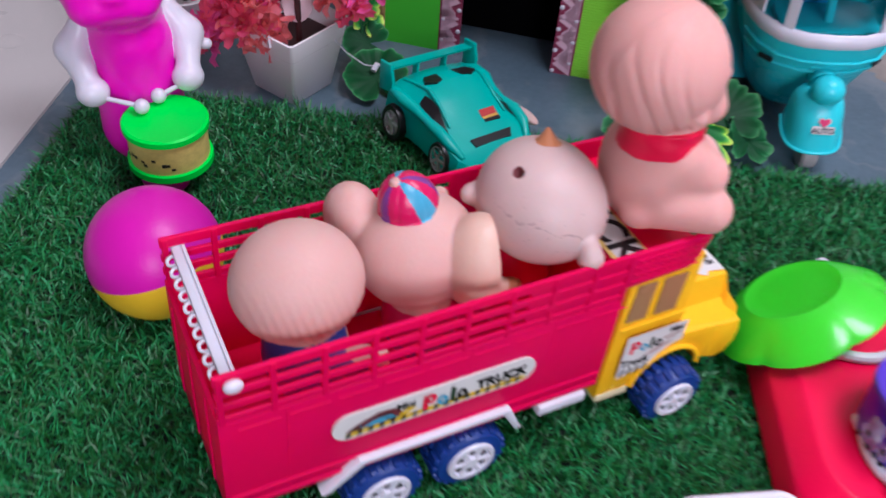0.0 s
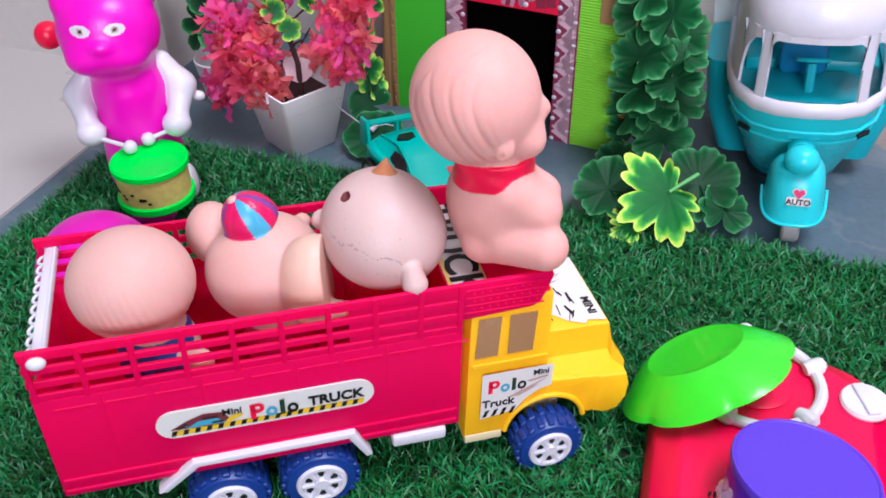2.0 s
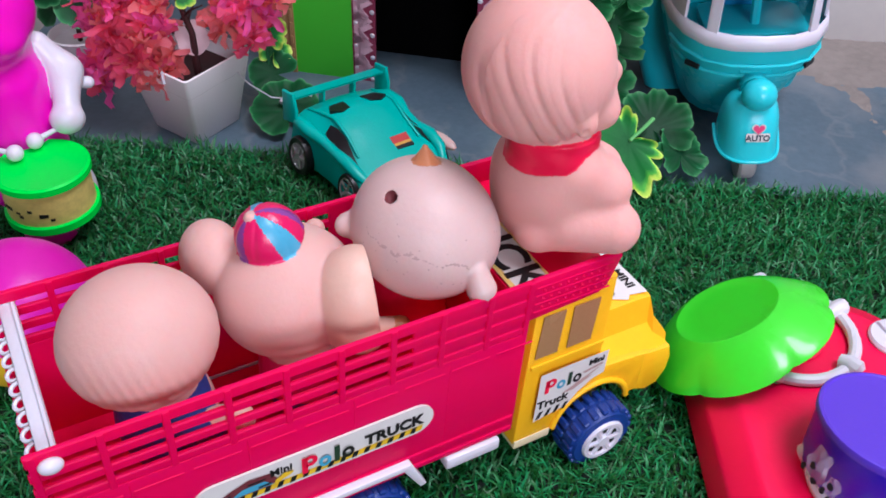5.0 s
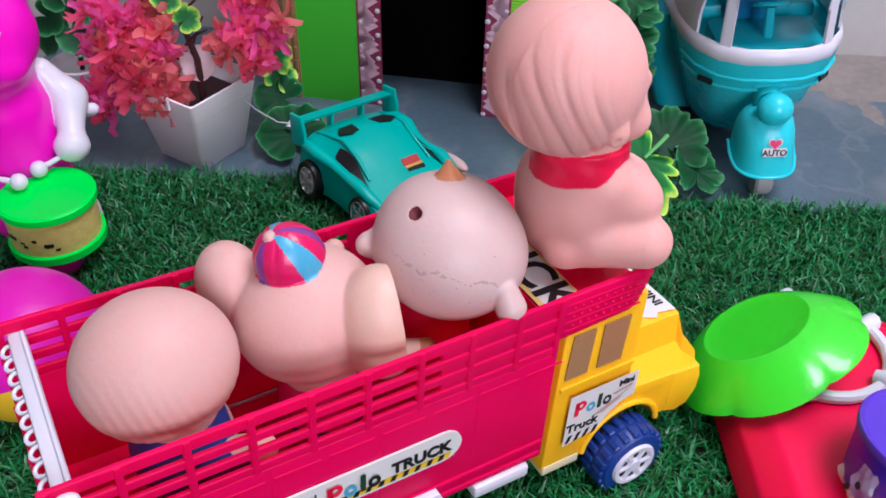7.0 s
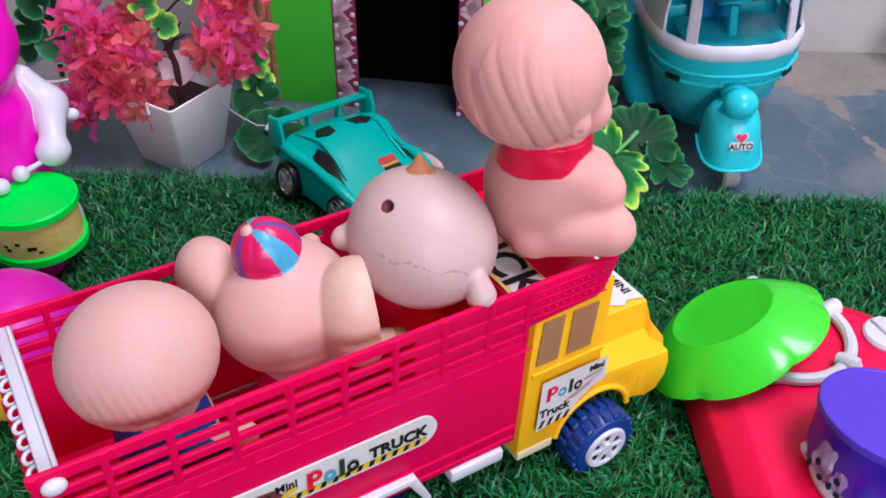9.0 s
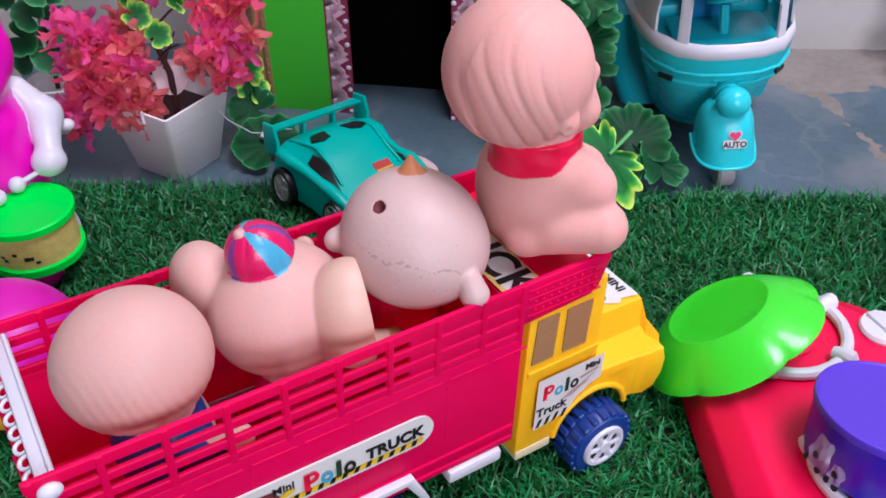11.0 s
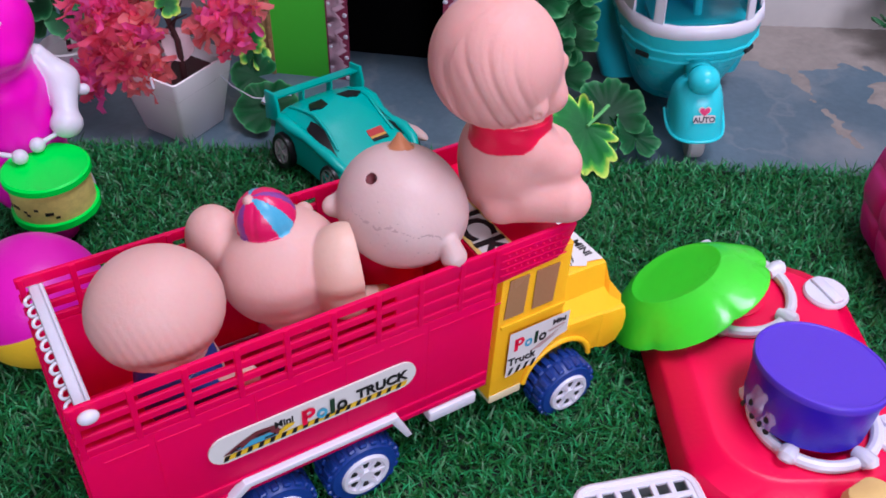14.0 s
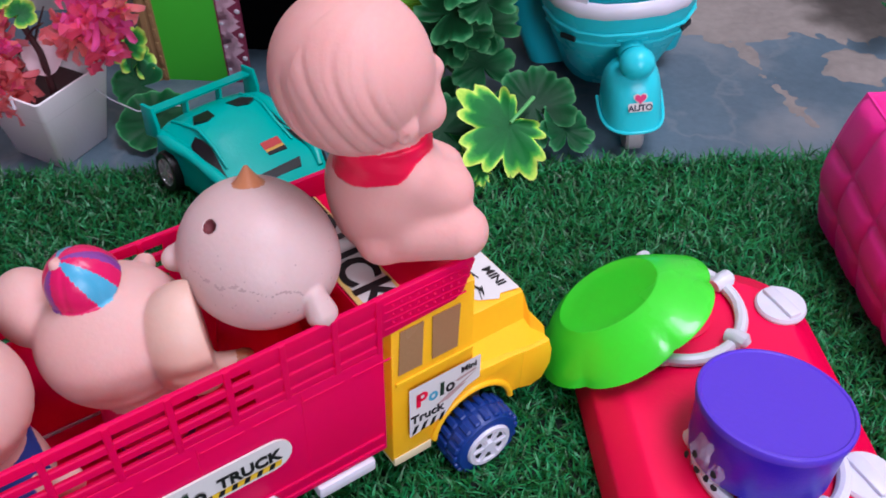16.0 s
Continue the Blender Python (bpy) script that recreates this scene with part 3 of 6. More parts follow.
for y in (0.02, 0.0505, 0.081):
    box(bm, -0.001, 0.0015, y, y + 0.002, BOT + 0.003, 0.114, 0.0003, 1)
part("tailgate", bm, RED, truck)
bm = bmesh.new()
prism(bm, [(0.2195, 0.134), (0.272, 0.1345), (0.272, 0.137), (0.2195, 0.1365)], 0.0028, WIDE - 0.0028, "y")
part("roof_deck", bm, RED_SOLID, truck)

# white tail bar with its row of loops
bm = bmesh.new()
box(bm, 0.0050, 0.0122, 0.0015, 0.0950, 0.1395, 0.1432, 0.0012)
box(bm, 0.0100, 0.0118, 0.003, 0.0935, 0.1428, 0.1444, 0.0004, 1)
for y in (-0.0012, WIDE + 0.0005):
    ball(bm, (0.0086, y, 0.1437), (0.0048, 0.0030, 0.0036), 16)
bar = part("tail_bar", bm, WHITE, truck, "white tail bar")
for i in range(10):
    bm = bmesh.new()
    y = 0.0118 + i * 0.0084
    tube(bm, ring_points((0.0042, y, 0.1400), 0.0028, 16, Euler((radians(10), radians(-20), 0)).to_matrix()), 0.0009, 6, True)
    part("loop", bm, WHITE, bar)

# chassis, guard and tank
bm = bmesh.new()
box(bm, 0.04, 0.30, 0.018, 0.085, 0.034, 0.0445, 0.001)
box(bm, 0.075, 0.095, 0.012, 0.091, 0.014, 0.036, 0.001)
box(bm, 0.127, 0.147, 0.012, 0.091, 0.016, 0.036, 0.001)
box(bm, 0.270, 0.290, 0.012, 0.091, 0.020, 0.040, 0.001)
part("chassis", bm, CREAM, truck)
for y0, y1 in ((-0.005, 0.004), (WIDE - 0.004, WIDE + 0.005)):
    bm = bmesh.new()
    prism(bm, [(0.048, 0.0375), (0.053, 0.0375), (0.072, 0.0535), (0.155, 0.0535), (0.165, 0.0355), (0.1685, 0.0365), (0.159, 0.0575), (0.069, 0.0575)], y0, y1, "y", 0.0006)
    part("mudguard", bm, WHITE, truck, "white mudguard")
    bm = bmesh.new()
    box(bm, 0.181, 0.2135, y0 + 0.002, y1 - 0.002 if y0 > 0 else y1 + 0.008, 0.036, 0.0445, 0.0018)
    part("side_tank", bm, WHITE, truck)

# cab: a tall glazed block, a lower bonnet with sloping shoulders and a bumper block
arch = [(0.2772 + 0.0258 * math.cos(radians(a)), 0.0265 + 0.0258 * math.sin(radians(a))) for a in range(176, 3, -12)]
bm = bmesh.new()
prism(bm, [(0.226, 0.0265), (0.249, 0.0265)] + arch + [(0.3125, 0.0300), (0.3125, 0.0600), (0.2760, 0.0640), (0.2745, 0.1330), (0.2270, 0.1330)], 0.0015, WIDE - 0.0015, "y", 0.0014)
cab = part("cab", bm, YELLOW, truck, "glossy yellow cab")
bm = bmesh.new()
ends = []
for x, top, low, inset in ((0.2735, 0.0905, 0.060, 0.0165), (0.3120, 0.0885, 0.0585, 0.0175), (0.3205, 0.0870, 0.0580, 0.0180), (0.3218, 0.0755, 0.0575, 0.0130), (0.3285, 0.0650, 0.0560, 0.0070)):
    ends.append([bm.verts.new((x, y, z)) for y, z in ((0.0025, low - 0.010), (0.0025, low), (inset * 0.84, low + 0.36 * (top - low)), (inset, top - 0.0008), (inset + 0.002, top), (WIDE - inset - 0.002, top), (WIDE - inset, top - 0.0008), (WIDE - inset * 0.84, low + 0.36 * (top - low)), (WIDE - 0.0025, low), (WIDE - 0.0025, low - 0.010))])
for p, q in zip(ends, ends[1:]):
    for k in range(10):
        bm.faces.new((p[k], p[(k + 1) % 10], q[(k + 1) % 10], q[k]))
bm.faces.new(ends[0])
bm.faces.new(ends[-1][::-1])
bmesh.ops.bevel(bm, geom=[e for e in bm.edges if e.calc_face_angle(0) > 0.4], offset=0.0012, segments=2, affect="EDGES")
part("bonnet", bm, YELLOW, cab, "yellow bonnet with sloping shoulders")
bm = bmesh.new()
prism(bm, [(0.3095, 0.0300), (0.3180, 0.0265), (0.3265, 0.0285), (0.3315, 0.0380), (0.3318, 0.0490), (0.3290, 0.0580), (0.3100, 0.0600)], 0.0010, WIDE - 0.0010, "y", 0.0018)
part("bumper", bm, YELLOW, cab)
for y in (0.0012, WIDE - 0.0012):
    bm = bmesh.new()
    tube(bm, [(x, y, z) for x, z in arch], 0.0019, 8)
    part("arch_lip", bm, YELLOW, cab, "", 60)
bm = bmesh.new()
box(bm, 0.2265, 0.2500, 0.0010, WIDE - 0.001, 0.0225, 0.0290, 0.0008)
part("cab_sill", bm, CREAM, cab)
for y in (0.0012, WIDE - 0.0012):
    s = -1 if y < 0.05 else 1
    for x0, x1, lean in ((0.2300, 0.2435, 0.0015), (0.2495, 0.2645, 0.0)):
        bm = bmesh.new()
        a, b = sorted((y, y + 0.0006 * s))
        prism(bm, [(x0, 0.0935), (x1, 0.0935), (x1 + 0.001, 0.1225), (x0 + lean, 0.1225)], a, b, "y")
        part("side_window", bm, TAN_GLASS, cab, "smoky tan cab window")
    bm = bmesh.new()
    a, b = sorted((y - 0.0004 * s, y + 0.0010 * s))
    box(bm, 0.2285, 0.2745, a, b, 0.0855, 0.0885, 0.0004, 1)
    part("belt_line", bm, YELLOW, cab)
bm = bmesh.new()
prism(bm, [(0.2740, 0.0960), (0.2752, 0.0960), (0.2752, 0.1280), (0.2740, 0.1280)], 0.012, WIDE - 0.012, "y")
part("windscreen", bm, TAN_GLASS, cab)
# printed sticker on the bonnet, read from behind
hood = pose(0.2985, 0.0515, 0.0899, 0, 2.4, 0) @ pose(0, 0, 0, 0, 0, -90)
bm = bmesh.new()
sheet(bm, [(-0.031, -0.022), (0.020, -0.022), (0.0225, -0.010), (0.0285, -0.004), (0.0330, 0.0060), (0.0300, 0.0090), (0.0318, 0.0205), (-0.031, 0.0205)], hood)
plate = part("bonnet_sticker", bm, PAPER, cab, "printed white bonnet sticker")
r = random.Random(8)
bm = bmesh.new()
for i in range(40):
    x, y, a = r.uniform(-0.028, 0.024), r.uniform(-0.018, 0.006), r.uniform(-1.2, 0.4)
    w, h = r.uniform(0.003, 0.010), r.uniform(0.0006, 0.0018)
    sheet(bm, [(x, y), (x + w * math.cos(a), y + w * math.sin(a)), (x + w * math.cos(a) - h, y + w * math.sin(a) + h), (x - h * 0.4, y + h)], hood @ pose(0, 0, 0.0003))
part("print", bm, INK, plate)
words("lettering", "MINI", 0.0078, INK, plate, hood @ pose(0.0175, 0.0118, 0.0003))


# stickers: in a plane with x along and y up
def flat(name, shapes, material, parent, m, lift):
    bm = bmesh.new()
    for s in shapes:
        sheet(bm, s, m @ pose(0, 0, lift))
    return part(name, bm, material, parent)


def annulus(cx, cy, r, k=0.45, n=18, sx=0.85):
    """A ring as quads."""
    out = []
    for i in range(n):
        a, b = 2 * math.pi * i / n, 2 * math.pi * (i + 1) / n
        out.append([(cx + sx * q * r * math.cos(t), cy + q * r * math.sin(t)) for q, t in ((1, a), (1, b), (k, b), (k, a))])
    return out


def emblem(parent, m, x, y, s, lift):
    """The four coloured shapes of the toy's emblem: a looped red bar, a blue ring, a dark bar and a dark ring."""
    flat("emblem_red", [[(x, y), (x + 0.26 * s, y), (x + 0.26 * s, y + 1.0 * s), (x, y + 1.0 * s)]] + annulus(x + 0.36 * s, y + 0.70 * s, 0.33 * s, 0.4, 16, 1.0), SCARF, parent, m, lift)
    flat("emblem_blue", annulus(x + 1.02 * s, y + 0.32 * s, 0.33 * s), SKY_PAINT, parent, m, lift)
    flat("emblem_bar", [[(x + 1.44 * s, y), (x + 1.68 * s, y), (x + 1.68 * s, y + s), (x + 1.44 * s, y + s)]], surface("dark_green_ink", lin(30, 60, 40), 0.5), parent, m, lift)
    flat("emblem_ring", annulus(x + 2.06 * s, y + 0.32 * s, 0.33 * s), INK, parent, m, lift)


for side in (0, 1):
    m = pose(0, -0.0016, 0.0858, 90, 0, 0) if side == 0 else pose(0.226, WIDE + 0.0016, 0.0858, 90, 0, 180)
    lab = part("side_sticker", prism(bmesh.new(), stadium(0.1128, 0, 0.117, 0.0195), -0.0012, 0.0, "z"), PAPER, truck, "white rounded sticker with bold lettering")
    lab.matrix_local = m
    E4 = Matrix()
    stripes, dark = [], []
    for i in range(17):
        x = 0.0610 + i * 0.0061
        stripes.append([(x, -0.0078), (x + 0.0062, -0.0078), (x + 0.0072, -0.0042), (x + 0.0010, -0.0042)])
        dark.append([(x, -0.0078), (x + 0.0026, -0.0078), (x + 0.0038, -0.0042), (x + 0.0012, -0.0042)])
    flat("stripe_ground", stripes, BALL_YELLOW, lab, E4, 0.0002)
    flat("stripes", dark, INK, lab, E4, 0.0004)
    flat("car_picture", [[(0.061, -0.003), (0.070, 0.002), (0.079, 0.0055), (0.089, 0.0045), (0.093, -0.002), (0.088, -0.004)]], surface("dull_maroon_ink", lin(120, 50, 60), 0.5), lab, E4, 0.0006)
    flat("car_picture_blue", [[(0.070, -0.003), (0.076, 0.001), (0.086, 0.001), (0.090, -0.003)], [(0.066, -0.002), (0.069, 0.0), (0.071, -0.002)]], SKY_PAINT, lab, E4, 0.0008)
    flat("car_picture_shade", [[(0.064, -0.0025), (0.070, 0.0005), (0.071, -0.0003), (0.066, -0.003)], [(0.078, 0.003), (0.087, 0.003), (0.086, 0.002), (0.079, 0.002)], [(0.083, -0.001), (0.089, -0.001), (0.089, -0.0022), (0.083, -0.0022)]], INK, lab, E4, 0.0010)
    flat("yellow_flash", [[(0.090, -0.004), (0.0985, -0.0005), (0.1000, 0.0010), (0.0955, 0.0020), (0.0910, -0.0010)]], BALL_YELLOW, lab, E4, 0.0010)
    words("lettering", "Mini", 0.0062, INK, lab, pose(0.0940, 0.0018, 0.0006))
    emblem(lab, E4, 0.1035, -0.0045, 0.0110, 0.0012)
    words("lettering", "TRUCK", 0.0092, INK, lab, pose(0.1500, -0.0022, 0.0006), bold=0.035)

    m = pose(0, -0.0001, 0, 90, 0, 0) if side == 0 else pose(0.2555 * 2, WIDE + 0.0001, 0, 90, 0, 180)
    bm = bmesh.new()
    sheet(bm, [(0.2345, 0.0520), (0.2345, 0.0815), (0.2780, 0.0815), (0.2780, 0.0640), (0.2700, 0.0620), (0.2620, 0.0560), (0.2560, 0.0480), (0.2345, 0.0445)])
    lab = part("cab_sticker", bm, PAPER, cab, "white cab sticker with bold lettering")
    lab.matrix_local = m @ pose(0, 0, 0.0014)
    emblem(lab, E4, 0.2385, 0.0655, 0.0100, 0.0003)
    words("lettering", "Mini", 0.0058, INK, lab, pose(0.2705, 0.0750, 0.0003))
    words("lettering", "Truck", 0.0082, INK, lab, pose(0.2450, 0.0545, 0.0003))
    flat("swoosh", [[(0.250, 0.060), (0.258, 0.064), (0.276, 0.072), (0.266, 0.066), (0.270, 0.0665), (0.258, 0.060)], [(0.262, 0.0715), (0.274, 0.0735), (0.276, 0.0725), (0.264, 0.0700)]], GRIME, lab, E4, 0.0003)
    flat("stripes", [[(0.2355 + i * 0.0055, 0.0460), (0.2380 + i * 0.0055, 0.0465), (0.2400 + i * 0.0055, 0.0520), (0.2375 + i * 0.0055, 0.0515)] for i in range(4)], INK, lab, E4, 0.0003)

# lettered strip on the deck, read from behind
deck = pose(0.2290, 0.0500, 0.1368, 0, 0, -90)
bm = bmesh.new()
sheet(bm, round_rect(-0.0465, 0.0465, -0.0112, 0.0112, 0.002), deck @ pose(0, 0, 0.0003))
strip = part("deck_sticker", bm, PAPER, truck, "white and yellow strip with bold black capitals")
flat("yellow_edge", [[(-0.046, -0.0112), (0.046, -0.0112), (0.046, -0.0085), (-0.046, -0.0085)], [(-0.046, 0.0095), (0.046, 0.0095), (0.046, 0.0110), (-0.046, 0.0110)]], surface("pale_yellow_ink", lin(240, 205, 120), 0.4), strip, deck, 0.0006)
words("lettering", "TRUCK", 0.0265, INK, strip, deck @ pose(0.0, -0.0088, 0.0010))




TREAD = []


def truck_wheel(x, z, y_out, s, size=1.0):
    R, W = 0.0225, 0.0180
    turn = pose(x, y_out, z, 90 * (1 if s < 0 else -1), 0, 0)
    bm = bmesh.new()
    lathe(bm, [(0.0148, 0.0), (0.0156, -0.0006), (0.0200, -0.0006), (0.0217, -0.0035), (R, -0.007), (R, -W + 0.007), (0.0217, -W + 0.0035), (0.0200, -W), (0.0, -W)], 36)
    tyre = part("wheel", bm, NAVY, truck, "chunky navy rubber tyre", 40)
    tyre.matrix_local = turn @ Matrix.Scale(size, 4)
    for i in range(20):
        a = 2 * math.pi * i / 20
        for off, dz in ((0.0, -0.0015), (0.5, -0.0110)):
            if not TREAD:
                TREAD.append(box(bmesh.new(), 0.0205, 0.0234, -0.0022, 0.0022, -0.0085, 0.0, 0.0008, 1))
                block = part("tread_block", TREAD[0], NAVY, tyre)
                TREAD[0] = block.data
            else:
                block = new("tread_block", TREAD[0])
                block.parent = tyre
            block.matrix_local = Matrix.Rotation(a + off * 2 * math.pi / 20, 4, "Z") @ Matrix.Translation((0, 0, dz))
    bm = bmesh.new()
    lathe(bm, [(0.0, 0.0022), (0.0040, 0.0022), (0.0046, 0.0008), (0.0052, 0.0003), (0.0112, 0.0003), (0.0120, 0.0018), (0.0142, 0.0018), (0.0150, 0.0006), (0.0150, -0.004)], 36)
    for i in range(6):
        mm = Matrix.Rotation(math.pi * i / 3, 4, "Z")
        box(bm, 0.003, 0.0128, -0.0013, 0.0013, -0.001, 0.0017, 0.0005, 1, mm)
    rim = part("rim", bm, WHITE, tyre, "white six-spoked rim")
    bm = bmesh.new()
    for i in range(6):
        c, mm = [], Matrix.Rotation(math.pi * (i + 0.5) / 3, 4, "Z")
        prism(bm, [(tuple((mm @ Vector((p, q, 0)))[:2])) for p, q in ((0.0064, -0.0009), (0.0098, -0.0021), (0.0106, 0.0), (0.0098, 0.0021), (0.0064, 0.0009))], 0.0001, 0.0007, "z")
    part("rim_hole", bm, BLACK, tyre)


for x, z, y, size in ((0.0850, 0.0190, -0.006, 1.0), (0.1375, 0.0215, -0.006, 1.0), (0.2768, 0.0206, -0.0140, 0.93)):
    truck_wheel(x, z, y, -1, size)
    truck_wheel(x, z, WIDE - y, 1, size)


# ---- the vinyl dolls in the truck ----
HC = np.array((0.2426, 0.0386, 0.2306))
SCARF_Z = 0.1930
NECK = np.array((0.2525, 0.0345, 0.0))


def baby(P):
    h = egg(P, HC, (0.0332, 0.0335, 0.0341))
    q = P - HC
    # combed hair: wavy locks with sharp creases, running down from the crown
    ang = np.arctan2(q[..., 1] + 0.006, q[..., 0] - 0.012)
    down = np.clip((0.028 - q[..., 2]) / 0.05, 0, 1)
    bend = ang + 8.0 * q[..., 2] + 0.13 * np.sin(q[..., 2] * 95 + ang * 2.5) + 0.05 * np.sin(ang * 5)
    crease = (1 - np.abs(np.sin(bend * 6.5 + 0.9 * np.sin(bend * 2.3)))) ** 1.8
    strand = (1 - np.abs(np.sin(bend * 14.0 + 1.3 * np.sin(bend * 3.1 + 1)))) ** 3
    hairy = np.clip((0.018 - q[..., 0]) / 0.014, 0, 1) * np.clip((q[..., 2] + 0.034) / 0.008, 0, 1)
    h = h + (0.0015 * crease + 0.0005 * strand) * hairy * (0.15 + 0.85 * down)
    h = blend(h, egg(P, (0.2490, 0.0085, 0.2160), (0.0050, 0.0030, 0.0056), (0, 25, 0)), 0.0025)
    h = np.maximum(h, -egg(P, (0.2462, 0.0052, 0.2140), (0.0017, 0.0020, 0.0030), (0, 25, 0)))
    h = blend(h, egg(P, (0.2742, 0.0280, 0.2262), (0.0048, 0.0050, 0.0045)), 0.006)
    h = blend(h, egg(P, (0.2650, 0.0240, 0.2125), (0.0105, 0.0120, 0.0100)), 0.008)
    neck = rod(P, NECK + (0, 0, 0.170), NECK + (0, 0, 0.205), 0.0205, 0.0185)
    body = egg(P, (0.2545, 0.0385, 0.1700), (0.0265, 0.0280, 0.0285))
    body = blend(body, egg(P, (0.2590, 0.0410, 0.1510), (0.0250, 0.0270, 0.0215)), 0.012)
    body = blend(body, egg(P, (0.2460, 0.0270, 0.1500), (0.0140, 0.0125, 0.0140), (0, 20, 0)), 0.0025)
    arm = rod(P, (0.2590, 0.0200, 0.1830), (0.2715, 0.0155, 0.1720), 0.0120, 0.0116)
    arm = blend(arm, rod(P, (0.2715, 0.0155, 0.1720), (0.2780, 0.0280, 0.1740), 0.0112, 0.0100), 0.005)
    leg = rod(P, (0.2570, 0.0200, 0.1530), (0.2722, 0.0055, 0.1545), 0.0145, 0.0128)
    far = rod(P, (0.2560, 0.0620, 0.1500), (0.2830, 0.0600, 0.1490), 0.0130, 0.0130)
    body = blend(blend(body, arm, 0.0095), blend(leg, far, 0.003), 0.0050)
    return np.minimum(np.maximum(blend(blend(body, neck, 0.006), h, 0.002), 0.1292 - P[..., 2]), scarf_shape(P))


def scarf_shape(P):
    """A band round the neck, its lower edge stepped where the end is tucked in."""
    q = P - NECK
    z = q[..., 2] - SCARF_Z - 0.10 * q[..., 0] + 0.0008 * np.sin(q[..., 0] * 190)
    low = np.where((q[..., 0] > 0.0015) & (q[..., 1] < 0), 0.0032, 0.0052)
    wide = rod(P, NECK + (0, 0, 0.175), NECK + (0, 0, 0.210), 0.0226, 0.0200) + 0.0003 * np.sin(q[..., 2] * 520 + q[..., 0] * 160)
    return np.maximum(wide, np.maximum(z - 0.0090, -z - low))


def baby_pick(C):
    return (scarf_shape(C) < 0.0004).astype(int)


STEP = 0.0008
moulded("baby_doll", baby, (0.202, -0.016, 0.127), (0.304, 0.082, 0.272), STEP, [SKIN_PINK, SCARF], baby_pick,
        "pink vinyl doll with a red scarf on the truck's roof", "doll")


def chick(P):
    e = egg(P, (0.1919, 0.0460, 0.1562), (0.0330, 0.0352, 0.0314))
    e = blend(e, egg(P, (0.1955, 0.0430, 0.1500), (0.0300, 0.0310, 0.0230)), 0.010)
    e = np.maximum(e, -egg(P, (0.1733, 0.0418, 0.1820), (0.0026, 0.0034, 0.0038)))
    e = blend(e, rod(P, (0.2003, 0.0110, 0.1510), (0.2013, 0.0070, 0.1440), 0.0058, 0.0070), 0.0012)
    e = blend(e, egg(P, (0.1630, 0.0650, 0.1530), (0.0070, 0.0060, 0.0062)), 0.004)
    beak = rod(P, (0.1972, 0.0545, 0.1838), (0.1988, 0.0580, 0.1902), 0.0076, 0.0014)
    body = egg(P, (0.1880, 0.0540, 0.0920), (0.0200, 0.0220, 0.0390))
    return blend(np.minimum(e, beak), body, 0.006)


def chick_pick(C):
    k = (rod(C, (0.1972, 0.0545, 0.1838), (0.1988, 0.0580, 0.1902), 0.0076, 0.0014) < 0.0006).astype(int)
    q = C - np.array((0.1915, 0.0450, 0.1580))
    wob = 0.0012 * np.sin(q[..., 0] * 420) + 0.0007 * np.sin(q[..., 1] * 910 + 1)
    rough = np.sin(C[..., 0] * 1730 + 9 * np.sin(C[..., 2] * 430)) + np.sin(C[..., 1] * 1390 + 7 * np.sin(C[..., 0] * 610)) + np.sin(C[..., 2] * 1910 + 8 * np.sin(C[..., 1] * 350))
    line = np.abs(q[..., 2] - 0.0045 + 0.25 * (q[..., 0] + 0.012) + wob)
    scuff = (line < 0.0004 + 0.0007 * np.maximum(0, np.sin(q[..., 0] * 260 + 1))) & (q[..., 1] < -0.004) & (q[..., 0] > -0.031) & (q[..., 0] < 0.004) & (rough > -0.2)
    smear = (rough > 2.78) & (line < 0.012) & (q[..., 1] < 0)
    k = np.where((scuff | smear) & (k == 0), 2, k)
    k = np.where(C[..., 2] < 0.1215, 4, k)
    return np.where(egg(C, (0.1733, 0.0418, 0.1820), (0.0026, 0.0034, 0.0038)) < 0.0002, 3, k)


moulded("chick_doll", chick, (0.148, -0.004, 0.054), (0.232, 0.086, 0.200), STEP, [SKIN_PALE, ORANGE, GRIME, HOLE, SCARF], chick_pick,
        "grubby pale vinyl chick doll with an orange beak, red body", "doll")


CAP = ((0.1242, 0.0622, 0.1612), (0.0156, 0.0152, 0.0186), (0, -27, 0))


